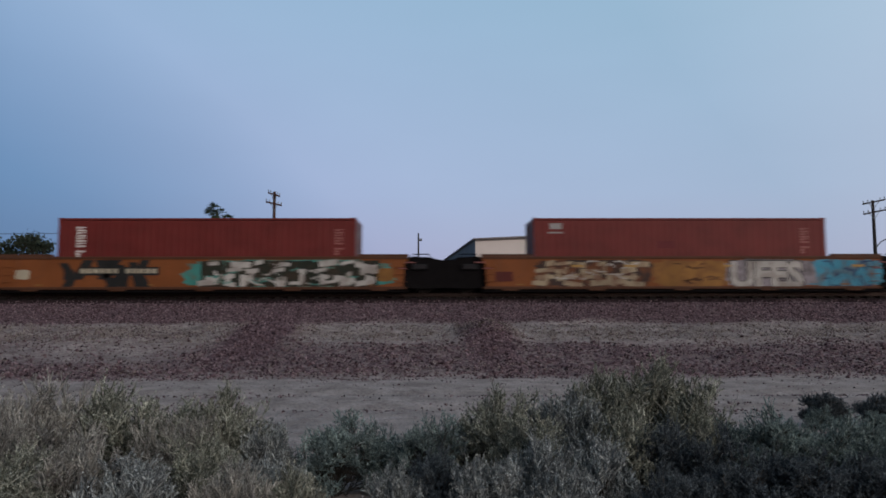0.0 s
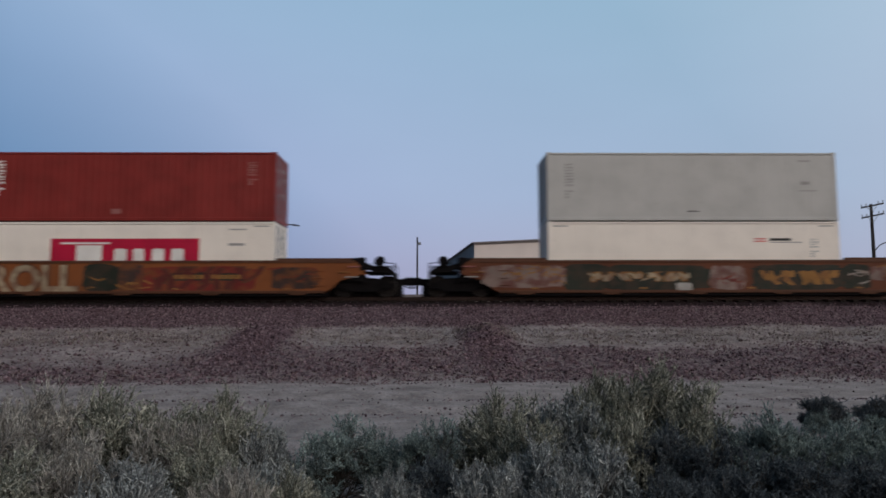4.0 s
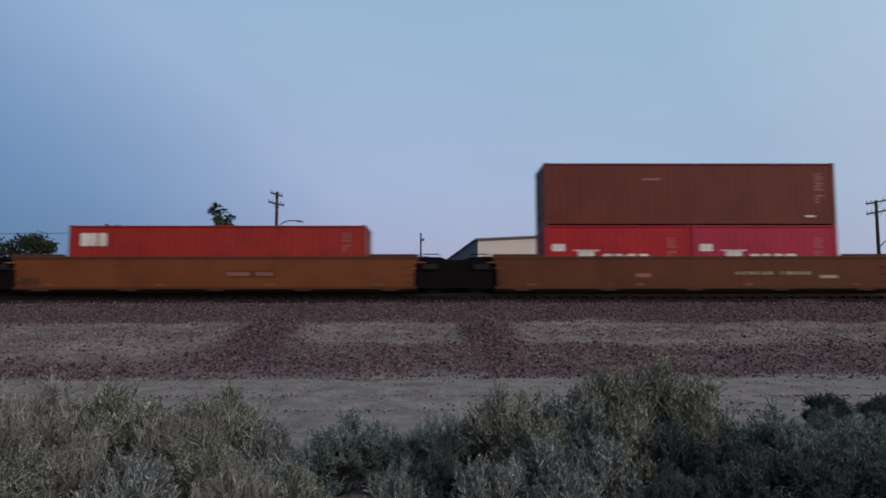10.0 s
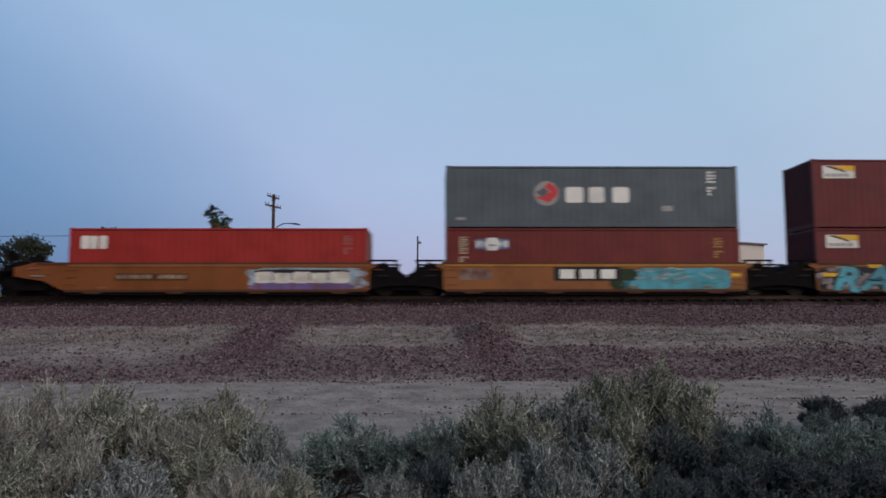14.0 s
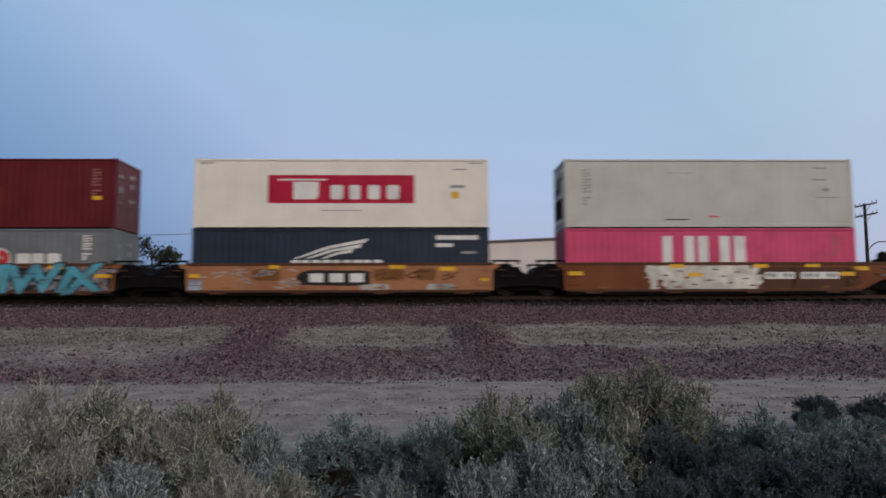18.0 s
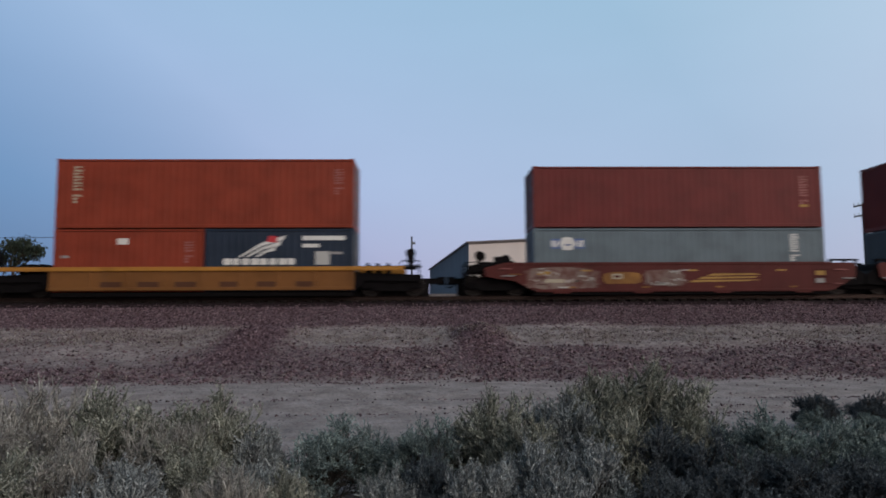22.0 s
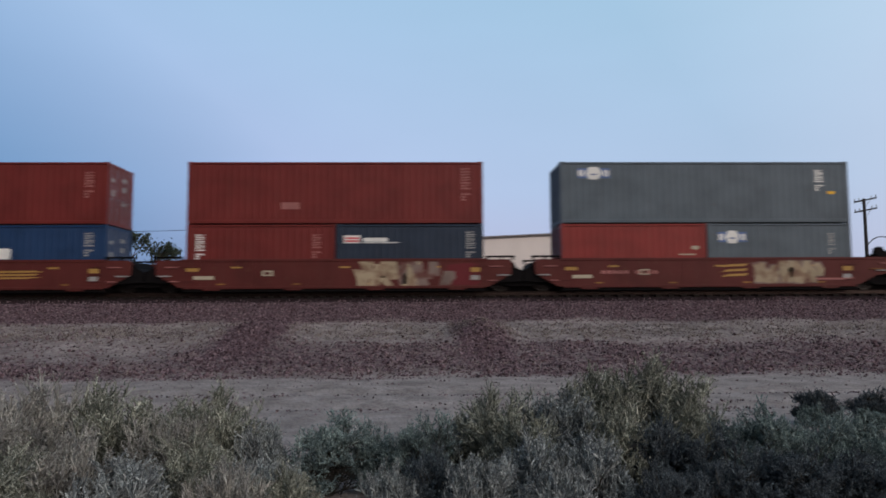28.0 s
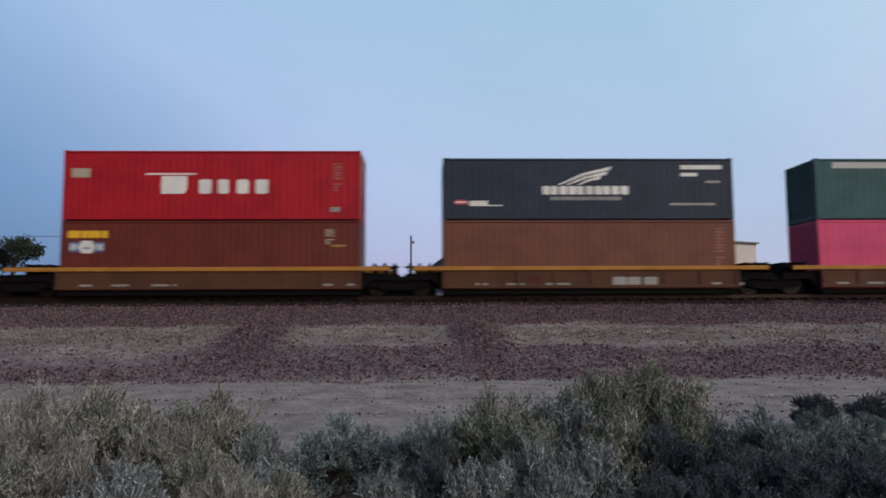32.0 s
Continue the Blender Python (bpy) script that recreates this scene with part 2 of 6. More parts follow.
def foliage(name, dark, mid, light, clump=2.5, low=0.72, high=1.15):
    m, n, l, b = material(name, 0.9)
    g = n.new("ShaderNodeNewGeometry")
    r = ramp_node(n, l, g.outputs["Random Per Island"], [(0.0, dark), (0.5, mid), (1.0, light)])
    patch = noise_node(n, l, clump, 3.0)
    p = ramp_node(n, l, patch.outputs["Fac"], [(0.3, (low, low, low * 1.04)), (0.7, (high, high, high * 0.96))])
    mul = n.new("ShaderNodeMix")
    mul.data_type, mul.blend_type = "RGBA", "MULTIPLY"
    mul.inputs[0].default_value = 1.0
    l.new(r.outputs[0], mul.inputs[6])
    l.new(p.outputs[0], mul.inputs[7])
    l.new(mul.outputs[2], b.inputs["Base Color"])
    return m


SAGE_STRAW = foliage("straw_sage", (0.145, 0.138, 0.128), (0.257, 0.245, 0.224), (0.446, 0.427, 0.398), 5.0, 0.55, 1.35)
SAGE_OLIVE = foliage("olive_sage", (0.093, 0.100, 0.081), (0.181, 0.188, 0.155), (0.476, 0.477, 0.415), 5.0, 0.50, 1.40)
SAGE_GREY = foliage("grey_sage", (0.098, 0.108, 0.113), (0.192, 0.207, 0.211), (0.473, 0.499, 0.496), 5.0, 0.55, 1.35)
SAGE_SEA = foliage("sea_green_sage", (0.073, 0.102, 0.102), (0.153, 0.194, 0.193), (0.372, 0.451, 0.433), 5.0, 0.50, 1.40)
# green tone darkened to carry the shade of the low shrubs at right
SAGE_GREEN_SHADED = foliage("green_sage", (0.034, 0.042, 0.053), (0.072, 0.086, 0.100), (0.154, 0.178, 0.192), 5.0, 0.55, 1.40)
SAGE_WOOD = plain("sage_twig", (0.055, 0.048, 0.042), 0.95, 0.0, 30.0, 0.4)


def ground_material():
    """Pale dirt, with purple-brown ballast on the track bed and where it has spilled down the bank."""
    m, n, l, b = material("desert_ground", 0.95)
    g = n.new("ShaderNodeNewGeometry")
    s = n.new("ShaderNodeSeparateXYZ")
    l.new(g.outputs["Position"], s.inputs[0])
    big = n.new("ShaderNodeTexNoise")
    big.inputs["Scale"].default_value, big.inputs["Detail"].default_value = 0.33, 6.0
    l.new(g.outputs["Position"], big.inputs["Vector"])
    wob = n.new("ShaderNodeMath")
    wob.operation = "MULTIPLY_ADD"
    wob.inputs[1].default_value, wob.inputs[2].default_value = 2.2, -1.1
    l.new(big.outputs["Fac"], wob.inputs[0])
    yy = n.new("ShaderNodeMath")
    yy.operation = "ADD"
    l.new(s.outputs["Y"], yy.inputs[0])
    l.new(wob.outputs[0], yy.inputs[1])
    span = n.new("ShaderNodeMapRange")
    span.inputs["From Min"].default_value, span.inputs["From Max"].default_value = 0.0, 50.0
    l.new(yy.outputs[0], span.inputs[0])
    zone = ramp_node(n, l, span.outputs[0], [
        (0.0, (0, 0, 0)), (16.0 / 50, (0, 0, 0)), (17.0 / 50, (0.8, 0.8, 0.8)), (19.7 / 50, (0.75, 0.75, 0.75)), (20.8 / 50, (0.16, 0.16, 0.16)),
        (23.9 / 50, (0.12, 0.12, 0.12)), (24.5 / 50, (1, 1, 1)), (36.0 / 50, (1, 1, 1)), (38.0 / 50, (0, 0, 0))])
    # further left the stones reach less far up
    thin = ramp_node(n, l, span.outputs[0], [
        (0.0, (0, 0, 0)), (16.0 / 50, (0, 0, 0)), (16.6 / 50, (0.8, 0.8, 0.8)), (17.6 / 50, (0.75, 0.75, 0.75)), (18.6 / 50, (0.34, 0.34, 0.34)), (22.2 / 50, (0.20, 0.20, 0.20)),
        (23.9 / 50, (0.14, 0.14, 0.14)), (24.5 / 50, (1, 1, 1)), (36.0 / 50, (1, 1, 1)), (38.0 / 50, (0, 0, 0))])
    leftward = n.new("ShaderNodeMapRange")
    leftward.inputs["From Min"].default_value, leftward.inputs["From Max"].default_value = -6.2, -8.2
    l.new(s.outputs["X"], leftward.inputs[0])
    laid = mix_node(n, l, leftward.outputs[0], zone.outputs[0], thin.outputs[0])
    # the spills that cross the bench
    spills = []
    for sx, near, far in ((-5.3, 0.6, 1.4), (1.62, 0.6, 1.15)):
        off = n.new("ShaderNodeMath")
        off.operation = "ADD"
        off.inputs[1].default_value = -sx
        l.new(s.outputs["X"], off.inputs[0])
        size = n.new("ShaderNodeMath")
        size.operation = "ABSOLUTE"
        l.new(off.outputs[0], size.inputs[0])
        fall = n.new("ShaderNodeMapRange")
        fall.inputs["From Min"].default_value, fall.inputs["From Max"].default_value = near, far
        fall.inputs["To Min"].default_value, fall.inputs["To Max"].default_value = 1.1, 0.0
        l.new(size.outputs[0], fall.inputs[0])
        spills.append(fall.outputs[0])
    most = n.new("ShaderNodeMath")
    most.operation = "MAXIMUM"
    l.new(spills[0], most.inputs[0])
    l.new(spills[1], most.inputs[1])
    bank = ramp_node(n, l, span.outputs[0], [(17.4 / 50, (0, 0, 0)), (18.6 / 50, (1, 1, 1))])
    spill = n.new("ShaderNodeMath")
    spill.operation = "MULTIPLY"
    l.new(most.outputs[0], spill.inputs[0])
    l.new(bank.outputs[0], spill.inputs[1])
    cover = n.new("ShaderNodeMath")
    cover.operation = "MAXIMUM"
    l.new(laid, cover.inputs[0])
    l.new(spill.outputs[0], cover.inputs[1])
    dirt = noise_node(n, l, 1.3, 8.0, source="Object")
    soil = ramp_node(n, l, dirt.outputs["Fac"], [(0.25, (0.196, 0.160, 0.144)), (0.5, (0.308, 0.257, 0.232)), (0.75, (0.425, 0.355, 0.325))])
    peb = n.new("ShaderNodeTexVoronoi")
    peb.inputs["Scale"].default_value = 19.0
    l.new(g.outputs["Position"], peb.inputs["Vector"])
    stone = ramp_node(n, l, peb.outputs["Color"], [(0.0, (0.030, 0.016, 0.019)), (0.5, (0.098, 0.056, 0.064)), (0.8, (0.200, 0.125, 0.132)), (1.0, (0.34, 0.265, 0.26))])
    grain = n.new("ShaderNodeTexNoise")
    grain.inputs["Scale"].default_value, grain.inputs["Detail"].default_value = 5.0, 8.0
    l.new(g.outputs["Position"], grain.inputs["Vector"])
    soft = n.new("ShaderNodeMath")
    soft.operation = "MULTIPLY_ADD"
    soft.inputs[1].default_value, soft.inputs[2].default_value = 1.8, -0.9
    l.new(grain.outputs["Fac"], soft.inputs[0])
    f = n.new("ShaderNodeMath")
    f.operation = "ADD"
    f.use_clamp = True
    l.new(cover.outputs[0], f.inputs[0])
    l.new(soft.outputs[0], f.inputs[1])
    fleck = noise_node(n, l, 21.0, 5.0)
    fl = ramp_node(n, l, fleck.outputs["Fac"], [(0.30, (0.70, 0.69, 0.69)), (0.50, (1.0, 1.0, 1.0)), (0.68, (1.22, 1.21, 1.20))])
    rough = n.new("ShaderNodeMix")
    rough.data_type, rough.blend_type = "RGBA", "MULTIPLY"
    rough.inputs[0].default_value = 1.0
    l.new(soil.outputs[0], rough.inputs[6])
    l.new(fl.outputs[0], rough.inputs[7])
    # shade under the train, painted near black on the stones between and beside the rails
    train_shade = ramp_node(n, l, span.outputs[0], [(27.6 / 50, (0, 0, 0)), (28.3 / 50, (0.92, 0.92, 0.92)), (31.3 / 50, (0.92, 0.92, 0.92)), (32.2 / 50, (0, 0, 0))])
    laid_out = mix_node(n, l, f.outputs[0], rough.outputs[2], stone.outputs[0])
    l.new(mix_node(n, l, train_shade.outputs[0], laid_out, (0.015, 0.008, 0.009)), b.inputs["Base Color"])
    hgt = n.new("ShaderNodeMath")
    hgt.operation = "MULTIPLY"
    l.new(peb.outputs["Distance"], hgt.inputs[0])
    l.new(f.outputs[0], hgt.inputs[1])
    hg2 = n.new("ShaderNodeMath")
    hg2.operation = "ADD"
    l.new(hgt.outputs[0], hg2.inputs[0])
    l.new(grain.outputs["Fac"], hg2.inputs[1])
    bump_node(n, l, b, hg2.outputs[0], 0.7, 0.05)
    return m


GROUND = ground_material()
BALLAST = foliage("ballast_stone", (0.026, 0.015, 0.018), (0.118, 0.070, 0.080), (0.30, 0.215, 0.232))
DRY_GRASS = foliage("dry_grass", (0.15, 0.120, 0.105), (0.285, 0.232, 0.205), (0.46, 0.385, 0.345))


# ---- mesh helpers ----
class Shape:
    """Collects boxes, bars and plates into one mesh."""

    def __init__(self):
        self.v, self.f = [], []

    def add(self, verts, faces):
        k = len(self.v)
        self.v += [tuple(p) for p in verts]
        self.f += [tuple(i + k for i in face) for face in faces]
        return self

    def box(self, x0, x1, y0, y1, z0, z1, cut=0.0):
        """A box; cut bevels its four long edges along x."""
        if cut <= 0:
            vs = [(x, y, z) for x in (x0, x1) for y in (y0, y1) for z in (z0, z1)]
            return self.add(vs, [(0, 1, 3, 2), (4, 6, 7, 5), (0, 4, 5, 1), (2, 3, 7, 6), (0, 2, 6, 4), (1, 5, 7, 3)])
        c = cut
        return self.plate([(y0 + c, z0), (y1 - c, z0), (y1, z0 + c), (y1, z1 - c), (y1 - c, z1), (y0 + c, z1), (y0, z1 - c), (y0, z0 + c)], x0, x1, "x")

    def plate(self, outline, a, b, axis="y"):
        """An outline given in (x, z), or in (y, z) for axis x, drawn out from a to b along the axis."""
        n = len(outline)
        if axis == "y":
            vs = [(p, a, q) for p, q in outline] + [(p, b, q) for p, q in outline]
        elif axis == "x":
            vs = [(a, p, q) for p, q in outline] + [(b, p, q) for p, q in outline]
        else:
            vs = [(p, q, a) for p, q in outline] + [(p, q, b) for p, q in outline]
        return self.add(vs, [tuple(range(n)), tuple(range(2 * n - 1, n - 1, -1))] + [(i, n + i, n + (i + 1) % n, (i + 1) % n) for i in range(n)])

    def tube(self, a, b, r0, r1=None, sides=8):
        a, b = Vector(a), Vector(b)
        r1 = r0 if r1 is None else r1
        way = (b - a).normalized()
        u = way.orthogonal().normalized()
        w = way.cross(u)
        vs = []
        for p, r in ((a, r0), (b, r1)):
            vs += [p + r * (math.cos(2 * math.pi * i / sides) * u + math.sin(2 * math.pi * i / sides) * w) for i in range(sides)]
        fs = [(i, (i + 1) % sides, sides + (i + 1) % sides, sides + i) for i in range(sides)]
        return self.add(vs, fs + [tuple(range(sides - 1, -1, -1)), tuple(range(sides, 2 * sides))])

    def path(self, points, r, sides=6):
        for a, b in zip(points, points[1:]):
            self.tube(a, b, r, r, sides)
        return self

    def mesh(self, name, smooth=False):
        me = bpy.data.meshes.new(name)
        me.from_pydata(self.v, [], self.f)
        bm = bmesh.new()
        bm.from_mesh(me)
        bmesh.ops.recalc_face_normals(bm, faces=bm.faces)
        bm.to_mesh(me)
        bm.free()
        if smooth:
            me.shade_smooth()
        return me


def part(name, shape, mat, parent=None, label="", smooth=False):
    me = shape.mesh(name, smooth) if isinstance(shape, Shape) else shape
    if mat and not me.materials:
        me.materials.append(mat)
    ob = new(name, me)
    if parent:
        ob.parent = parent
    if label:
        ob["label"] = label
    return ob


def thing(name, label, category, group="", kind="", at=(0, 0, 0)):
    e = new(name)
    e.empty_display_size = 0.2
    e.location = at
    return tagged(e, label, category, group, kind)


def quick_mesh(name, verts, faces, mat):
    """A mesh from arrays of triangles or quads."""
    me = bpy.data.meshes.new(name)
    verts, faces = np.asarray(verts, np.float32), np.asarray(faces, np.int32)
    me.vertices.add(len(verts))
    me.vertices.foreach_set("co", verts.ravel())
    k = faces.shape[1]
    me.loops.add(faces.size)
    me.loops.foreach_set("vertex_index", faces.ravel())
    me.polygons.add(len(faces))
    me.polygons.foreach_set("loop_start", np.arange(0, faces.size, k, dtype=np.int32))
    me.update(calc_edges=True)
    me.validate()
    me.materials.append(mat)
    return me


rng = np.random.default_rng(7)

# ---- ground ----
NEAR = 28.6            # the near face of the containers
MID = NEAR + 1.22      # the middle of the track
RAIL = 2.25            # top of the rails
PROFILE = [(-60, 0.0), (9, 0.02), (10, 0.0), (13, -0.02), (16.4, 0.0), (17.2, 0.10), (19, 0.38), (21, 0.70), (23.0, 0.98), (24.2, 1.10), (26.5, 1.76), (28.2, 1.80), (28.5, 1.98), (28.9, 2.05), (30.7, 2.05),
           (31.1, 1.98), (31.4, 1.88), (32.8, 1.85), (35.5, 1.0), (40, 0.4), (60, 0.2), (120, 0.2), (4000, 0.2)]


def lump(x, y):
    return (noise.noise((x * 0.22, y * 0.5, 3.1)) * 0.5 + noise.noise((x * 0.9, y * 0.9, 8.0)) * 0.25 + noise.noise((x * 2.6, y * 2.6, 1.0)) * 0.12)


def ground_z(x, y):
    z = float(np.interp(y, [p[0] for p in PROFILE], [p[1] for p in PROFILE]))
    rough = float(np.interp(y, [0, 9, 10, 16, 17.5, 23.5, 25, 27, 33, 36, 60], [0.10, 0.08, 0.035, 0.035, 0.22, 0.22, 0.05, 0.012, 0.012, 0.1, 0.25]))
    z += lump(x, y) * rough
    for rut in (11.6, 13.5):
        z -= 0.05 * math.exp(-((y - rut + 0.15 * math.sin(x * 0.3)) / 0.28) ** 2)
    # spills of ballast that run down over the bench
    for sx, w, h in ((-5.3, 1.0, 0.18), (1.62, 0.75, 0.34)):
        z += h * math.exp(-((x - sx) / w) ** 2) * math.exp(-((y - 21.8) / 1.6) ** 2)
    return z


def ground_sheet():
    xs = np.r_[-4000, -1500, -600, -250, -120, -70, -45, np.arange(-32, 32.1, 0.30), 45, 70, 120, 250, 600, 1500, 4000]
    ys = np.r_[-400, -100, -30, -8, 0, np.arange(2, 28.2, 0.22), np.arange(28.3, 32, 0.2), np.arange(32.4, 42, 1.0), 50, 70, 110, 200, 500, 1500, 4500]
    v = [(x, y, ground_z(x, y)) for y in ys for x in xs]
    w = len(xs)
    f = [(j * w + i, j * w + i + 1, (j + 1) * w + i + 1, (j + 1) * w + i) for j in range(len(ys) - 1) for i in range(w - 1)]
    me = quick_mesh("ground", v, f, GROUND)
    me.shade_smooth()
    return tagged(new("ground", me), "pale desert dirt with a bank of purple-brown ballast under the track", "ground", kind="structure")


ground_sheet()

STONE_V = np.array([(1, 0, 0), (-0.8, 0.1, 0), (0, 1, 0.1), (0.1, -0.9, 0), (0, 0.1, 0.8), (0.1, 0, -0.8)])
STONE_F = np.array([(0, 2, 4), (2, 1, 4), (1, 3, 4), (3, 0, 4), (2, 0, 5), (1, 2, 5), (3, 1, 5), (0, 3, 5)])


def stones(name, label, count, place, size):
    """Loose angular stones strewn over the ground, in one mesh."""
    vs, fs = [], []
    for i in range(count):
        x, y = place()
        s = size()
        a = rng.uniform(0, 6.28)
        c, d = math.cos(a), math.sin(a)
        p = STONE_V * (s * rng.uniform(0.7, 1.3, 3)) + rng.normal(0, 0.12 * s, (6, 3))
        p = np.stack([p[:, 0] * c - p[:, 1] * d + x, p[:, 0] * d + p[:, 1] * c + y, p[:, 2] + ground_z(x, y) + 0.25 * s], 1)
        vs.append(p)
        fs.append(STONE_F + 6 * i)
    tagged(new(name, quick_mesh(name, np.concatenate(vs), np.concatenate(fs), BALLAST)), label, "gravel", kind="stuff")


def bed_place():
    return rng.uniform(-21, 21), rng.uniform(24.2, 28.4)


def bank_place():
    while True:
        x, y = rng.uniform(-17, 17), rng.uniform(16.0, 24.2)
        spill = math.exp(-((x + 5.3) / 1.2) ** 2) + math.exp(-((x - 1.62) / 0.8) ** 2)
        edge = (20.4 if x > -6.8 else 18.0) + 0.9 * noise.noise((x * 0.4, 5, 0))
        low = 1.0 if 16.4 < y < edge else (0.15 if x > -6.8 else 0.30)
        if rng.uniform() < max(low * (0.65 + 0.5 * noise.noise((x * 0.5, y * 0.8, 2))), spill):
            return x, y


def road_place():
    # mostly along the edges of the wheel ruts, in patches
    while True:
        x, y = rng.uniform(-13, 13), 9.5 + 7.2 * rng.uniform() ** 0.6
        rut = max(math.exp(-((y - k) / 0.22) ** 2) for k in (10.5, 11.3, 11.9, 13.0, 16.0))
        if rng.uniform() < 0.03 + 0.97 * rut * max(0.0, 0.25 + 1.3 * noise.noise((x * 0.35, y, 6.0))):
            return x, y


stones("ballast_gravel", "purple-brown crushed stone of the track bed", 20000, bed_place, lambda: rng.uniform(0.018, 0.046))
stones("spilled_gravel", "dark purple stones spilled down the bank", 21000, bank_place, lambda: rng.uniform(0.015, 0.038) * (1.7 if rng.uniform() < 0.10 else 1.0))
stones("road_pebbles", "small dark pebbles and clods on the dirt road", 2600, road_place, lambda: rng.uniform(0.008, 0.030))



def dry_grass():
    """Short dry tufts on the bench and along the road's edge."""
    vs, fs = [], []
    for i in range(5200):
        while True:
            x, y = rng.uniform(-17, 17), rng.uniform(16.6, 24.2)
            keep = 1.0 if 20.6 < y < 23.6 else (0.25 if y < 17.4 else 0.10)
            keep *= 0.55 + 0.6 * noise.noise((x * 0.45, y * 0.9, 4.0))
            if math.exp(-((x + 5.3) / 1.1) ** 2) < 0.5 and rng.uniform() < keep:
                break
        z = ground_z(x, y)
        for k in range(7):
            a, ln, w = rng.uniform(0, 6.283), rng.uniform(0.05, 0.14), rng.uniform(0.006, 0.014)
            foot = np.array([x + rng.normal(0, 0.05), y + rng.normal(0, 0.05), z - 0.01])
            tip = foot + np.array([math.cos(a) * ln, math.sin(a) * ln, ln * rng.uniform(0.25, 0.9)])
            across = np.array([-math.sin(a), math.cos(a), 0]) * w
            fs.append((len(vs), len(vs) + 1, len(vs) + 2))
            vs += [foot - across, foot + across, tip]
    tagged(new("dry_grass", quick_mesh("dry_grass", vs, fs, DRY_GRASS)), "sparse short dry grass on the bank", "grass", kind="stuff")


dry_grass()


# ---- track ----
def railway():
    for n, y in enumerate((MID - 0.75, MID + 0.75)):
        s = Shape()
        s.plate([(y - 0.07, RAIL - 0.17), (y + 0.07, RAIL - 0.17), (y + 0.07, RAIL - 0.155), (y + 0.012, RAIL - 0.13), (y + 0.012, RAIL - 0.045), (y + 0.036, RAIL - 0.03),
                 (y + 0.036, RAIL - 0.006), (y + 0.026, RAIL), (y - 0.026, RAIL), (y - 0.036, RAIL - 0.006), (y - 0.036, RAIL - 0.03), (y - 0.012, RAIL - 0.045), (y - 0.012, RAIL - 0.13), (y - 0.07, RAIL - 0.155)], -420, 420, "x")
        tagged(part("rail", s, RAIL_STEEL), "rust-brown steel rail with a worn head", "rail", "rails of the track", "structure")
    tie = Shape().box(-0.115, 0.115, MID - 1.3, MID + 1.3, RAIL - 0.38, RAIL - 0.174, 0).mesh("tie")
    tie.materials.append(TIE_WOOD)
    ties = thing("railway_ties", "dark creosoted timber ties bedded in ballast", "railway ties", kind="structure")
    for i in range(-48, 49):
        t = new("tie", tie)
        t.parent = ties
        t.location = (i * 0.53, 0, 0)


railway()


# ---- containers ----
HI, STD = 2.90, 2.59
FLOOR = 2.46
L40, L20 = 12.19, 6.06


def corrugated(length, height, depth=0.030, pitch=0.28, flat=False):
    """A side wall along x from 0 to length, z from 0 to height, whose outer face is at y = 0."""
    n = max(4, round(length / pitch))
    p = length / n
    pts = [(0.0, 0.0)]
    if not flat:
        for i in range(n):
            a = i * p
            pts += [(a + 0.25 * p, 0.0), (a + 0.36 * p, depth), (a + 0.64 * p, depth), (a + 0.75 * p, 0.0)]
    else:
        for i in range(1, 12):
            a = i * length / 12
            pts += [(a - 0.012, 0.0), (a - 0.006, 0.008), (a + 0.006, 0.008), (a + 0.012, 0.0)]
    pts.append((length, 0.0))
    back = depth + 0.02
    m = len(pts)
    v = [(x, y, 0) for x, y in pts] + [(x, y, height) for x, y in pts] + [(x, back, 0) for x, y in pts] + [(x, back, height) for x, y in pts]
    f = []
    for i in range(m - 1):
        f += [(i, i + 1, m + i + 1, m + i), (2 * m + i, 3 * m + i, 3 * m + i + 1, 2 * m + i + 1), (m + i, m + i + 1, 3 * m + i + 1, 3 * m + i), (i, 2 * m + i, 2 * m + i + 1, i + 1)]
    return Shape().add(v, f + [(0, m, 3 * m, 2 * m), (m - 1, 3 * m - 1, 4 * m - 1, 2 * m - 1)])


def moved(shape, m):
    s = Shape()
    s.v = [tuple(m @ Vector(p)) for p in shape.v]
    s.f = list(shape.f)
    return s


SIDE_CACHE = {}


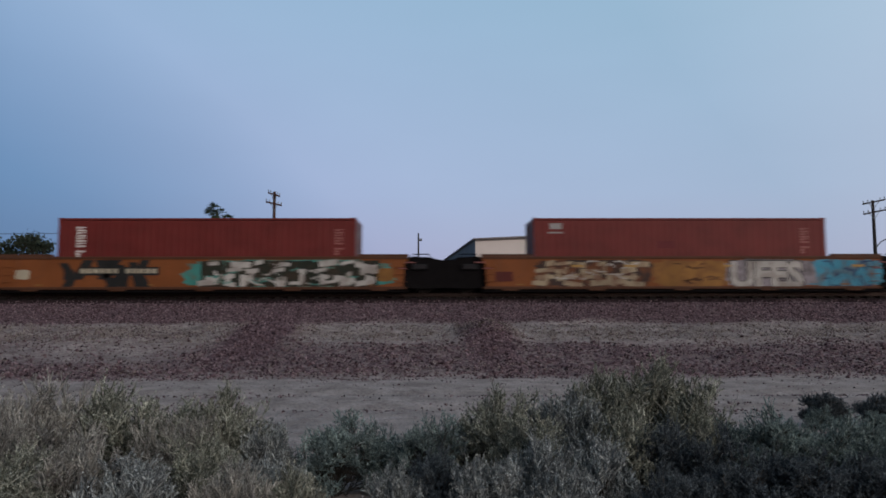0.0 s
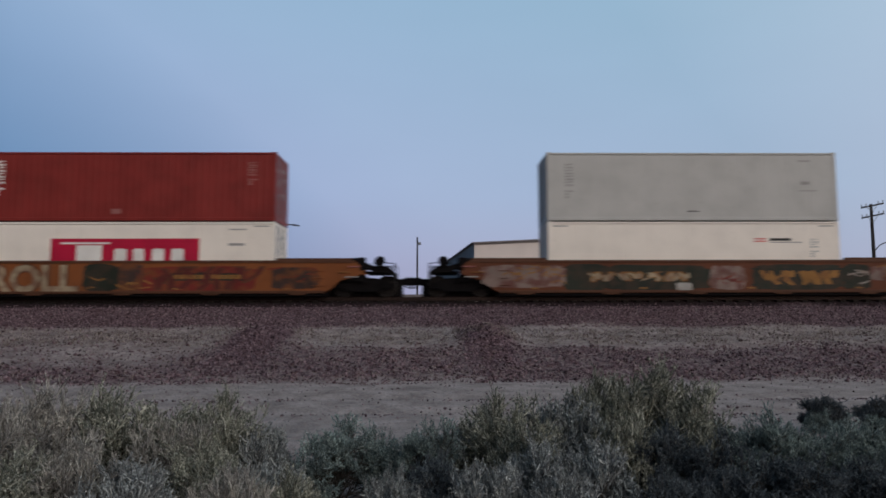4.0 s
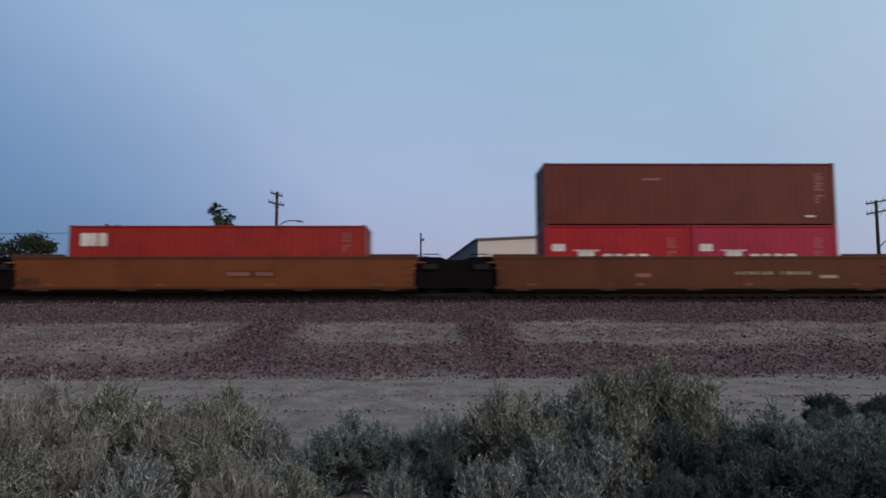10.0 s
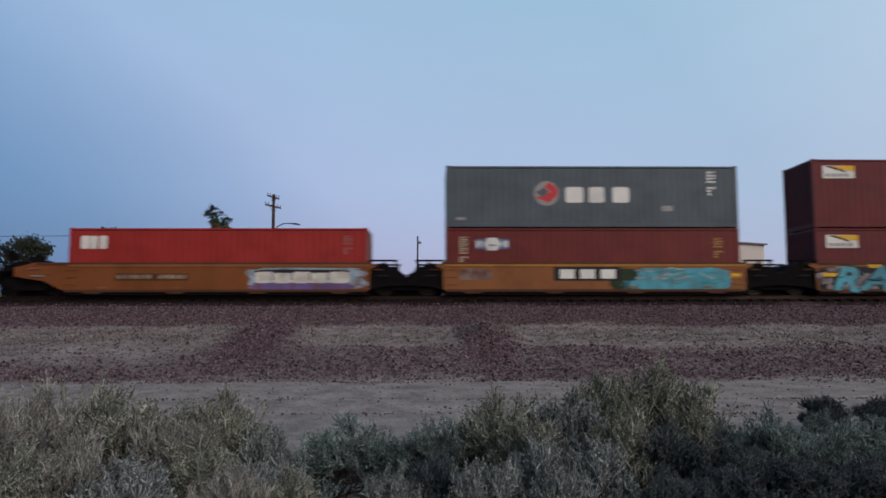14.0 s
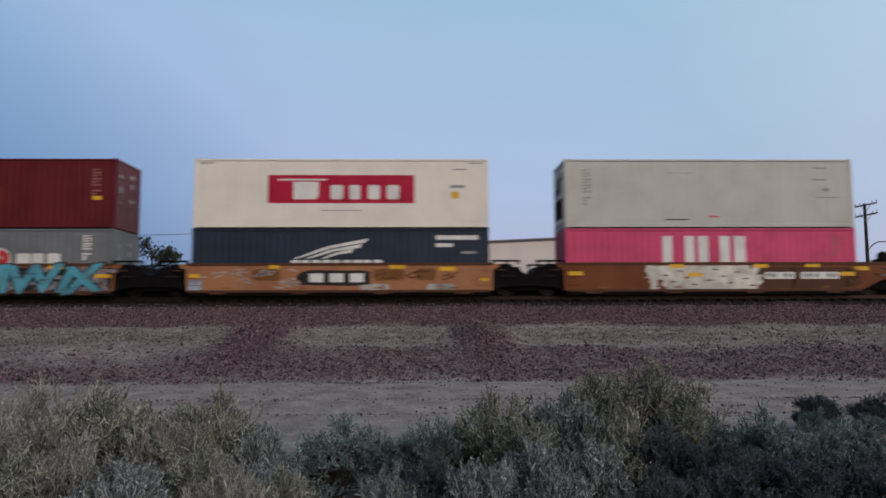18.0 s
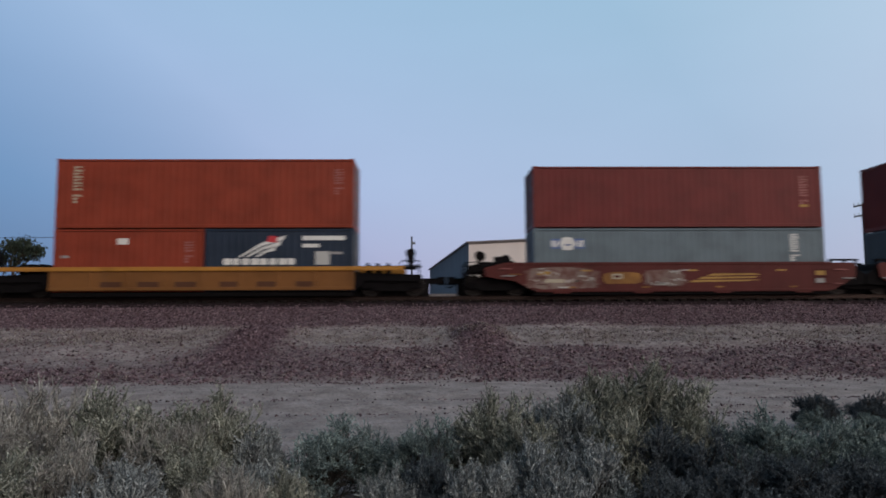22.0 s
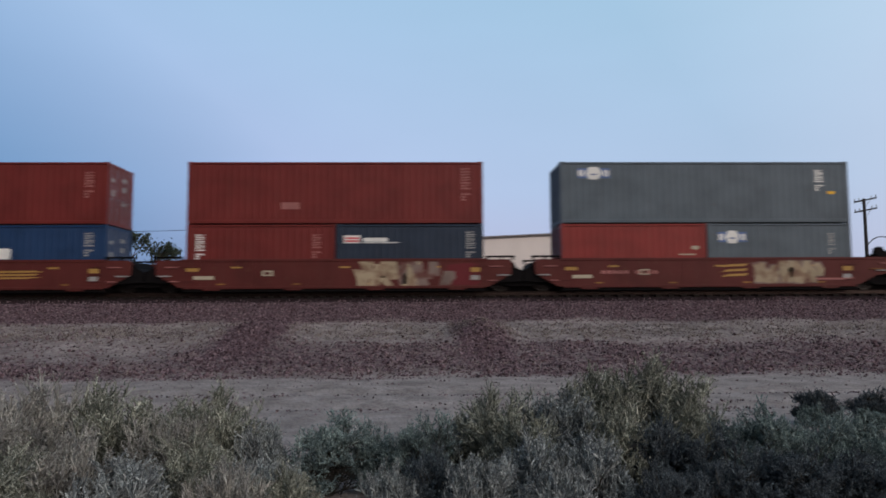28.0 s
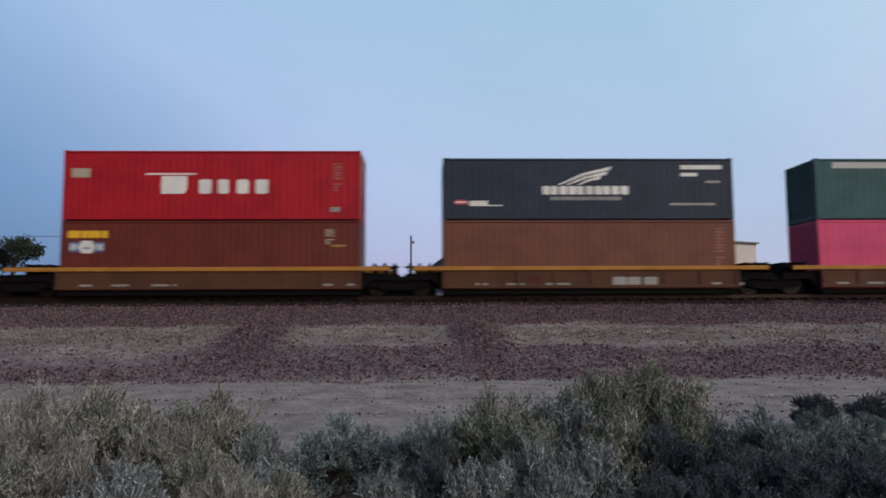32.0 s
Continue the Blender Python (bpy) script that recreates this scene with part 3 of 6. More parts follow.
def container(label, length, height, mat, s, z, smooth_side=False, frame_mat=None, doors_right=True):
    """A freight container whose left end is s metres along the train and whose floor is at z; its own origin is its near left foot."""
    c = thing("shipping_container", label, "container", "containers on the train", at=(s, NEAR, z))
    W, post, rail_h = 2.44, 0.16, 0.12
    fm = frame_mat or mat
    key = (length, height, mat.name, smooth_side)
    if key not in SIDE_CACHE:
        made = {}
        side = corrugated(length - 2 * post, height - 2 * rail_h, 0.009, 0.55 if smooth_side else 0.28, smooth_side)
        near = moved(side, pose(post, 0.012, rail_h))
        made["near"] = near.mesh("side_wall")
        made["far"] = moved(side, pose(length - post, W - 0.012, rail_h, 0, 0, 180)).mesh("side_wall")
        end = corrugated(W - 2 * post, height - 2 * rail_h, 0.036, 0.28)
        made["end"] = moved(end, pose(0.02, W - post, rail_h, 0, 0, -90)).mesh("end_wall")
        roof = moved(corrugated(length - 0.14, W - 0.14, 0.018, 0.45), pose(0.07, 0.07, height - 0.02, -90))
        made["roof"] = roof.mesh("roof")
        frame_s = Shape()
        for y in (0.0, W - 0.10):
            frame_s.box(post, length - post, y, y + 0.10, 0.015, rail_h + 0.03, 0.012)
            frame_s.box(post, length - post, y, y + 0.07, height - rail_h + 0.02, height - 0.02, 0.012)
        for x in (0.0, length - 0.10):
            frame_s.box(x, x + 0.10, post, W - post, 0.015, rail_h + 0.06)
            frame_s.box(x, x + 0.10, post, W - post, height - rail_h, height - 0.02)
        frame_s.box(post, length - post, 0.12, W - 0.12, 0.10, 0.14)
        made["frame"] = frame_s.mesh("frame")
        posts = []
        for x in (0.0, length - post):
            for y in (0.0, W - post):
                posts.append(Shape().box(x, x + post, y, y + post, 0.12, height - 0.12).mesh("corner_post"))
        made["posts"] = posts
        cast = []
        for x in (-0.002, length - 0.176):
            for y in (-0.003, W - 0.159):
                for zz in (0.0, height - 0.12):
                    cast.append(Shape().box(x, x + 0.178, y, y + 0.162, zz, zz + 0.12, 0.01).mesh("corner_casting"))
        made["castings"] = cast
        doors, bars = [], []
        for y0 in (post, W / 2 + 0.005):
            d = Shape().box(length - 0.07, length - 0.03, y0, y0 + W / 2 - post - 0.005, rail_h + 0.06, height - rail_h)
            for zz in (0.6, 1.2, 1.8):
                d.box(length - 0.03, length - 0.02, y0 + 0.05, y0 + W / 2 - post - 0.05, zz, zz + 0.3)
            doors.append(d.mesh("door"))
            for q in (0.22, 0.72):
                b = Shape().tube((length - 0.005, y0 + q, 0.12), (length - 0.005, y0 + q, height - 0.12), 0.018, sides=6)
                b.box(length - 0.02, length + 0.02, y0 + q - 0.05, y0 + q + 0.16, 1.1, 1.14)
                bars.append(b.mesh("lock_bar"))
        plates = [Shape().box(length - 0.021, length - 0.012, y, y + w, zz, zz + hh).mesh("door_placard") for y, w, zz, hh in ((1.34, 0.42, height - 0.62, 0.16), (1.40, 0.30, height - 1.05, 0.22), (1.36, 0.38, height - 1.65, 0.12), (0.34, 0.30, height - 0.75, 0.14), (0.42, 0.22, height - 1.35, 0.26))]
        made["doors"], made["bars"], made["plates"] = doors, bars, plates
        SIDE_CACHE[key] = made
    made = SIDE_CACHE[key]
    part("side_wall", made["near"], mat, c)
    part("side_wall", made["far"], mat, c)
    part("end_wall", made["end"], mat, c)
    part("roof", made["roof"], mat, c)
    part("frame", made["frame"], fm, c)
    for me in made["posts"]:
        part("corner_post", me, fm, c)
    for me in made["castings"]:
        part("corner_casting", me, fm, c)
    for me in made["doors"]:
        part("door", me, mat, c)
    for me in made["plates"]:
        part("door_placard", me, MARK_GREY, c, "small pale placard on the door")
    for me in made["bars"]:
        part("lock_bar", me, GALVANISED, c, "galvanised steel lock bar")
    MOVERS.append(c)
    return c


MOVERS = []


def cooling_unit(c, length, height, end):
    """The machinery in the end of a refrigerated container: a dark recess with a fan, grilles and a control box."""
    x = length if end == 1 else 0.0

    def slab(a, b, y0, y1, z0, z1, cut=0.0):
        return Shape().box(min(x + end * a, x + end * b), max(x + end * a, x + end * b), y0, y1, z0, z1, cut)

    u = part("cooling_unit", slab(-0.06, 0.015, 0.20, 2.24, 0.25, height - 0.3), WHITE, c, "white machinery panel of a cooling unit")
    part("recess", slab(0.0, 0.022, 0.42, 2.02, 0.45, 1.35), STEEL, u, "black machinery recess")
    ring = [(1.22 + 0.42 * math.cos(k * math.pi / 12), height * 0.66 + 0.42 * math.sin(k * math.pi / 12)) for k in range(24)]
    part("fan", Shape().plate(ring, min(x, x + end * 0.026), max(x, x + end * 0.026), "x"), STEEL, u, "round black fan opening")
    part("control_box", slab(0.0, 0.05, 1.55, 2.0, 1.45, 1.85, 0.02), GALVANISED, u)
    part("hatch", slab(0.0, 0.024, 0.35, 0.72, height - 0.85, height - 0.5), MARK_BLACK, u)


# ---- well cars ----
WHEELS = []
TRUCK_CACHE = {}


def truck(car, x):
    """A two-axle bogie under the car at x: side frames and bolster, with its wheel sets below it."""
    if not TRUCK_CACHE:
        fr = Shape()
        for y in (-1.05, 0.93):
            fr.plate([(-1.25, 0.36), (-0.95, 0.30), (-0.55, 0.22), (0.55, 0.22), (0.95, 0.30), (1.25, 0.36), (1.25, 0.54), (0.95, 0.62), (0.45, 0.78), (-0.45, 0.78), (-0.95, 0.62), (-1.25, 0.54)], y, y + 0.12)
            for sx in (-0.18, -0.02, 0.14):
                fr.tube((sx + 0.01, y + 0.06, 0.30), (sx + 0.01, y + 0.06, 0.62), 0.06)
            for sx in (-0.89, 0.89):
                fr.box(sx - 0.14, sx + 0.14, y - 0.05, y + 0.02, 0.33, 0.57, 0.03)
        fr.box(-0.22, 0.22, -1.1, 1.1, 0.52, 0.72, 0.03)
        fr.box(-1.55, 1.55, -0.52, 0.52, 0.015, 0.60, 0.01)
        TRUCK_CACHE["frame"] = fr.mesh("truck")
        half = [(0.0, 1.02), (0.10, 1.02), (0.10, 0.95), (0.08, 0.94), (0.08, 0.80), (0.30, 0.80), (0.34, 0.785), (0.42, 0.79), (0.43, 0.70), (0.455, 0.69), (0.455, 0.66), (0.36, 0.66), (0.30, 0.69), (0.12, 0.68), (0.08, 0.64)]
        rim = [(r, -y) for r, y in half] + [(r, y) for r, y in reversed(half)]
        w, k = Shape(), 24
        ring = [[(r * math.cos(2 * math.pi * i / k), y, r * math.sin(2 * math.pi * i / k)) for i in range(k)] for r, y in rim]
        w.add([p for g in ring for p in g], [(a * k + i, a * k + (i + 1) % k, (a + 1) * k + (i + 1) % k, (a + 1) * k + i) for a in range(len(rim) - 1) for i in range(k)])
        TRUCK_CACHE["wheels"] = w.mesh("wheel_set")
    t = part("truck", TRUCK_CACHE["frame"], STEEL, car, "grimy black cast steel bogie")
    t.location = (x, 0, 0)
    for dx in (-0.89, 0.89):
        ws = part("wheel_set", TRUCK_CACHE["wheels"], WHEEL_STEEL, t, "worn steel wheels on an axle")
        ws.location = (dx, 0, 0.43)
        WHEELS.append((ws, car))
    return t


def well_car(label, s_mid, half, top, mat, left, right, dark=None, group="well cars of the train"):
    """One well unit with smooth deep sides. half: its half pitch to the middle of the trucks; left and right: 'coupler' or 'joint'."""
    car = thing("well_car", label, "railway car", group, at=(s_mid, MID, RAIL))
    hs = half - 1.5
    z0, zt = 0.17, top - RAIL
    y0 = -1.42
    dark = dark or CAR_DARK
    for sgn in (1, -1):
        pts = [(-hs + 0.3, z0), (hs - 0.3, z0)]
        for end, kind in ((1, right), (-1, left)):
            if kind == "coupler" and half < 9:
                tail = [(hs + 0.12, z0 + 0.10), (hs + 0.75, 0.60), (hs + 1.60, 0.72), (hs + 1.95, 0.80), (hs + 1.98, zt - 0.20), (hs + 1.55, zt - 0.10), (hs + 1.2, zt)]
            elif kind == "coupler":
                tail = [(hs + 0.12, z0 + 0.10), (hs + 0.55, 0.66), (hs + 1.15, 0.80), (hs + 1.35, 0.90), (hs + 1.35, zt - 0.18), (hs + 1.1, zt)]
            elif half > 9:
                tail = [(hs - 0.22, z0 + 0.05), (hs - 0.16, zt - 0.30), (hs - 0.02, zt - 0.12), (hs - 0.02, zt)]
            elif dark != CAR_RED:
                tail = [(hs + 0.02, z0 + 0.05), (hs + 0.05, zt - 0.26), (hs + 0.30, zt - 0.16), (hs + 0.30, zt - 0.04)]
            else:
                tail = [(hs + 0.10, z0 + 0.03), (hs + 0.78, 0.58), (hs + 1.02, 0.72), (hs + 1.06, zt - 0.14), (hs + 0.98, zt - 0.03)]
            if end == 1:
                pts += tail
            else:
                pts += [(-a, b) for a, b in reversed(tail)]
        a, b = (y0, y0 + 0.05) if sgn == 1 else (-y0 - 0.05, -y0)
        part("side_panel", Shape().plate(pts, a, b), mat, car)
        reach_r = hs + (1.1 if right == "coupler" else 0.0)
        reach_l = hs + (1.1 if left == "coupler" else 0.0)
        yy = y0 - 0.03 if sgn == 1 else -y0 - 0.10
        part("top_chord", Shape().box(-reach_l, reach_r, yy, yy + 0.13, zt - 0.10, zt + 0.015, 0.015), dark, car, "dirt-darkened top rail")
        part("bottom_sill", Shape().box(-hs + 0.1, hs - 0.1, yy + 0.0, yy + 0.14, z0 - 0.03, z0 + 0.08, 0.015), dark, car, "dirt-darkened bottom sill")
        n = 6
        for i in range(n):
            x = -hs + 0.7 + i * (2 * hs - 1.4) / (n - 1)
            ry = y0 - 0.012 if sgn == 1 else -y0
            part("side_rib", Shape().box(x - 0.03, x + 0.03, ry, ry + 0.012, z0 + 0.08, zt - 0.10), mat, car)
    # feet under the sill, jacking pads and grab irons along the side
    n = 5 if half > 9 else 4
    for i in range(n):
        x = -hs + 1.2 + i * (2 * hs - 2.4) / (n - 1)
        part("sill_foot", Shape().plate([(x - 0.42, z0 + 0.02), (x + 0.42, z0 + 0.02), (x + 0.30, z0 - 0.09), (x - 0.30, z0 - 0.09)], y0 - 0.02, y0 + 0.06), dark, car)
    for x in (-hs + 0.35, hs - 0.35):
        for k in range(3):
            z = z0 + 0.28 + 0.30 * k
            part("grab_iron", Shape().path([(x - 0.2, y0, z), (x - 0.2, y0 - 0.07, z), (x + 0.2, y0 - 0.07, z), (x + 0.2, y0, z)], 0.014, 5), mat, car)
    for i in range(4):
        x = -hs + 1.6 + i * (2 * hs - 3.2) / 3
        part("reflector", Shape().box(x - 0.16, x + 0.16, y0 - 0.016, y0, z0 + 0.13, z0 + 0.19), MARK_OCHRE, car, "dirty amber reflector strip")
    if half > 9:
        for end in (-1, 1):
            a, b = end * (L40 / 2 + 0.12), end * (hs + (1.0 if (right if end == 1 else left) == "coupler" else 0.0))
            for y in (-1.40, 1.18):
                part("end_cap", Shape().box(min(a, b), max(a, b), y, y + 0.22, zt - 0.02, zt + 0.11, 0.02), CAR_DARK, car, "dark brown raised end rail")
    part("well_floor", Shape().box(-hs + 0.05, hs - 0.05, -1.36, 1.36, 0.02, 0.19, 0.01), STEEL, car, "grimy black steel well floor")
    for end, kind in ((-1, left), (1, right)):
        e = Shape()
        a, b = end * hs, end * (hs + 1.5)
        lo, hi = min(a, b), max(a, b)
        # sloping end sheet and the shear plate over the truck
        if kind == "joint" and half > 9:
            e.plate([(a - end * 0.25, 0.22), (a - end * 0.25, zt - 0.06), (a + end * 0.2, zt + 0.03), (a + end * 0.95, zt - 0.02), (a + end * 1.15, zt - 0.10), (b, zt - 0.13), (b, 0.20), (a + end * 0.5, 0.16)], -1.22, 1.22)
        elif kind == "coupler":
            e.plate([(a, 0.22), (a, zt - 0.25), (a + end * 0.25, zt - 0.12), (a + end * 1.0, 1.02), (b, 0.90), (b, 0.62), (a + end * 0.5, 0.66)], -1.25, 1.25)
        else:
            e.plate([(a, 0.22), (a, zt - 0.04), (a + end * 0.70, zt - 0.02), (a + end * 0.85, zt - 0.16), (a + end * 1.12, zt - 0.14), (a + end * 1.22, zt - 0.34), (b, 0.84), (b, 0.42), (a + end * 0.5, 0.36)], -1.30, 1.30)
        part("end_platform", e, STEEL, car, "grimy dark steel end platform")
        part("draft_sill", Shape().box(lo, hi, -0.35, 0.35, 0.52, 0.80, 0.03), STEEL, car)
        if kind == "joint" and half < 9:
            r0, r1 = end * (L40 / 2 + 0.08), end * (hs + 1.16)
            for y in (-1.44, 1.26):
                part("end_rail", Shape().box(min(r0, r1), max(r0, r1), y, y + 0.18, zt + 0.055, zt + 0.125, 0.015), STEEL, car, "black raised end rail")
                for k in (0.0, 0.55, 1.0):
                    xx = r0 + (r1 - r0) * (0.06 + 0.88 * k)
                    part("rail_post", Shape().box(xx - 0.04, xx + 0.04, y + 0.04, y + 0.14, zt - 0.06, zt + 0.06), STEEL, car)
            for z, c0, c1, m in ((1.02, 0.15, 0.62, MARK_PINK), (0.66, 0.45, 0.92, MARK_GREY), (0.44, 0.10, 0.42, MARK_PINK)) if dark == CAR_RED else ((1.05, 0.20, 0.55, CAR_DARK), (0.80, 0.35, 0.80, GEAR_GREY)):
                a0, a1 = end * (hs + c0), end * (hs + c1)
                part("grab_iron", Shape().path([(a0, y0, z), (a0, y0 - 0.06, z), (a1, y0 - 0.06, z), (a1, y0, z)], 0.026, 6), m, car, "worn pale grab iron")
        elif kind == "joint":
            for z, c0, c1 in ((zt - 0.24, -0.10, 0.25), (zt - 0.48, -0.40, -0.10)):
                a0, a1 = end * (hs + c0), end * (hs + c1)
                part("grab_iron", Shape().path([(a0, -1.36, z), (a0, -1.46, z), (a1, -1.46, z), (a1, -1.36, z)], 0.022, 6), MARK_PINK, car, "worn pale grab iron")
        if kind == "joint" and half > 9:
            gb = Shape().box(min(a + end * 0.15, a + end * 0.75), max(a + end * 0.15, a + end * 0.75), -1.40, -1.22, zt - 0.52, zt - 0.30, 0.02)
            part("gear_box", gb, GEAR_GREY, car, "dirty grey gear box")
            part("grab_iron", Shape().path([(a + end * 0.2, -1.38, zt - 0.05), (a + end * 0.2, -1.42, zt + 0.10), (a + end * 0.85, -1.42, zt + 0.10), (a + end * 0.85, -1.38, zt - 0.1)], 0.022), STEEL, car)
            part("cross_tie", Shape().box(min(a + end * 1.0, a + end * 1.32), max(a + end * 1.0, a + end * 1.32), -1.15, 1.15, zt - 0.30, zt - 0.18, 0.02), STEEL, car)
        if kind == "coupler":
            for z, c0, c1, m in ((zt - 0.25, 0.9, 1.35, MARK_PINK), (zt - 0.48, 0.5, 1.0, CAR_OCHRE), (0.80, 0.75, 1.25, MARK_GREY)):
                a0, a1 = end * (hs + c0), end * (hs + c1)
                part("grab_iron", Shape().path([(a0, y0, z), (a0, y0 - 0.06, z), (a1, y0 - 0.06, z), (a1, y0, z)], 0.024, 6), m, car, "worn pale grab iron")
            d = Shape()
            c = end * (hs + 1.5)
            tip = end * (half + 1.96)
            d.box(min(c, tip), max(c, tip) - (0.18 if end == 1 else 0), -0.16, 0.16, 0.54, 0.78, 0.02)
            d.box(min(tip, tip - end * 0.35), max(tip, tip - end * 0.35), -0.20, 0.20, 0.50, 0.84, 0.04)
            part("coupler", d, STEEL, car, "black steel knuckle coupler")
            p = Shape()
            q = end * (half + 1.25)
            p.box(min(c, q), max(c, q), -1.35, 1.35, 1.00, 1.04)
            p.box(min(q, q - end * 0.1), max(q, q - end * 0.1), -1.35, 1.35, 0.76, 1.04)
            part("walkway", p, STEEL, car, "steel grating walkway")
            h = Shape()
            for y in (-1.33, 1.33):
                h.path([(q, y, 0.55), (q, y, 1.36), (q - end * 0.55, y, 1.40), (q - end * 0.9, y, zt - 0.1)], 0.02)
                for k in range(4):
                    h.tube((q, y, 0.35 + 0.3 * k), (q - end * 0.42, y, 0.35 + 0.3 * k), 0.014)
                h.tube((q - end * 0.42, y, 0.35), (q - end * 0.42, y, 1.2), 0.014)
            h.path([(q, -1.33, 1.36), (q, 1.33, 1.36)], 0.018)
            part("handrail", h, STEEL, car, "thin black handrails and ladder rungs")
            st = Shape()
            bx = q - end * 0.62
            st.box(bx - 0.13, bx + 0.13, -1.05, -0.85, 1.18, 1.40, 0.02)
            st.box(bx - 0.34, bx + 0.36, -1.1, -0.7, 1.02, 1.28, 0.03)
            st.box(bx - end * 0.75 - 0.16, bx - end * 0.75 + 0.16, -1.2, -0.8, 1.1, 1.62, 0.03)
            high = -0.42 if s_mid in (M[2], M[3]) else (0.0 if end == 1 else -0.24)
            st.tube((bx, -1.24, 1.86 + high), (bx, -1.02, 1.86 + high), 0.21, 0.18, 14)
            st.tube((bx - end * 1.05, -1.20, 1.60 + high / 2), (bx - end * 1.05, -1.0, 1.60 + high / 2), 0.22, 0.19, 14)
            k = end * hs
            st.plate([(k + end * 0.7, zt - 0.2), (k + end * 0.7, zt + 0.10), (k + end * 1.0, zt + 0.20 + high / 3), (k + end * 1.3, zt + 0.04), (bx - end * 0.12, 1.66 + high), (bx + end * 0.2, 1.55 + high), (q - end * 0.1, 1.20), (q - end * 0.1, 0.95)], -1.08, -0.84)
            part("brake_stand", st, STEEL, car, "black brake gear boxes on a stand")
            bw = Shape()
            ring = [(bx + end * 0.05 + 0.17 * math.cos(k * math.pi / 6), -1.26, 1.90 + high + 0.17 * math.sin(k * math.pi / 6)) for k in range(13)]
            bw.path(ring, 0.022)
            for k in range(3):
                bw.tube(ring[2 * k], ring[2 * k + 6], 0.014)
            part("brake_wheel", bw, STEEL, car, "black hand brake wheel")
            ho = Shape()
            ho.path([(tip - end * 0.5, -0.5, 0.75), (tip - end * 0.25, -0.5, 0.42), (tip, -0.45, 0.36), (tip + end * 0.05, -0.42, 0.5)], 0.025)
            part("air_hose", ho, STEEL, car, "black rubber brake hose")
    truck(car, half if right == "joint" else half)
    if left == "coupler":
        truck(car, -half)
    MOVERS.append(car)
    return car


def chord_car(label, s_mid, half, top, mat, left, right, lively):
    """One well unit of the open kind: a yellow top chord over recessed panels between posts."""
    car = thing("well_car", label, "railway car", "well cars of the train", at=(s_mid, MID, RAIL))
    hs = half - 1.55
    zt = top - RAIL
    for sgn in (1, -1):
        reach_r = half + (0.5 if right == "coupler" else -0.35)
        reach_l = half + (0.5 if left == "coupler" else -0.35)
        ya, yb = (-1.46, -1.30) if sgn == 1 else (1.30, 1.46)
        part("top_chord", Shape().box(-reach_l, reach_r, ya, yb, zt - 0.17, zt, 0.02), CHORD, car, "yellow top rail with worn paint")
        pa, pb = (-1.36, -1.32) if sgn == 1 else (1.32, 1.36)
        part("side_panel", Shape().box(-hs, hs, pa, pb, 0.30, zt - 0.17), mat, car)
        part("bottom_sill", Shape().box(-hs, hs, ya + 0.01, yb - 0.01, 0.26, 0.40, 0.02), mat, car)
        n = 9
        for i in range(n):
            x = -hs + 0.08 + i * (2 * hs - 0.16) / (n - 1)
            qa, qb = (-1.42, -1.36) if sgn == 1 else (1.36, 1.42)
            part("side_post", Shape().box(x - 0.07, x + 0.07, qa, qb, 0.40, zt - 0.17), mat, car)
    part("well_floor", Shape().box(-hs + 0.05, hs - 0.05, -1.30, 1.30, 0.02, 0.19, 0.01), STEEL, car, "grimy black steel well floor")
    for end, kind in ((-1, left), (1, right)):
        a, b = end * hs, end * (half + (1.2 if kind == "coupler" else 0.0))
        lo, hi = min(a, b), max(a, b)
        e = Shape()
        e.plate([(a, 0.22), (a, zt - 0.2), (a + end * 0.4, zt - 0.26), (b, 0.88), (b, 0.60), (a + end * 0.45, 0.64)], -1.2, 1.2)
        part("end_platform", e, STEEL, car, "grimy dark steel end platform")
        deck = Shape().box(min(a + end * 0.2, b), max(a + end * 0.2, b), -1.30, -1.05, zt - 0.04, zt + 0.02)
        deck.box(min(a + end * 0.5, b - end * 0.2), max(a + end * 0.5, b - end * 0.2), -1.0, 1.0, zt + 0.0, zt + 0.05)
        for k in range(3):
            xx = a + end * (0.5 + 0.42 * k)
            deck.box(xx - 0.05, xx + 0.05, -1.1, 1.1, zt - 0.30, zt + 0.16)
        part("end_walkway", deck, STEEL, car, "steel walkway with grab irons")
        if kind == "coupler":
            d = Shape()
            tip = end * (half + 2.2)
            d.box(min(b, tip), max(b, tip), -0.16, 0.16, 0.54, 0.78, 0.02)
            d.box(min(tip, tip - end * 0.35), max(tip, tip - end * 0.35), -0.20, 0.20, 0.50, 0.84, 0.04)
            part("coupler", d, STEEL, car, "black steel knuckle coupler")
            h = Shape()
            q = end * (half + 1.1)
            for y in (-1.3, 1.3):
                h.path([(q, y, 0.4), (q, y, 1.45), (q - end * 0.7, y, 1.45), (q - end * 0.9, y, zt)], 0.02)
            h.path([(q, -1.3, 1.40), (q, 1.3, 1.40)], 0.02)
            part("handrail", h, STEEL, car, "thin black handrails")
            st = Shape()
            bx = q - end * 0.35
            st.box(bx - 0.09, bx + 0.09, -1.05, -0.85, zt, 1.9, 0.02)
            st.box(bx - 0.15, bx + 0.15, -1.12, -0.78, 1.40, 1.70, 0.03)
            st.tube((bx, -1.24, 1.76), (bx, -1.02, 1.76), 0.20, 0.17, 14)
            part("brake_stand", st, STEEL, car, "black brake gear box on a stand")
    truck(car, half)
    if left == "coupler":
        truck(car, -half)
    MOVERS.append(car)
    return car


# ---- the train, from its first car in view to the last ----
A, B = HI, STD
END_53, END_40 = 9.78, 7.70


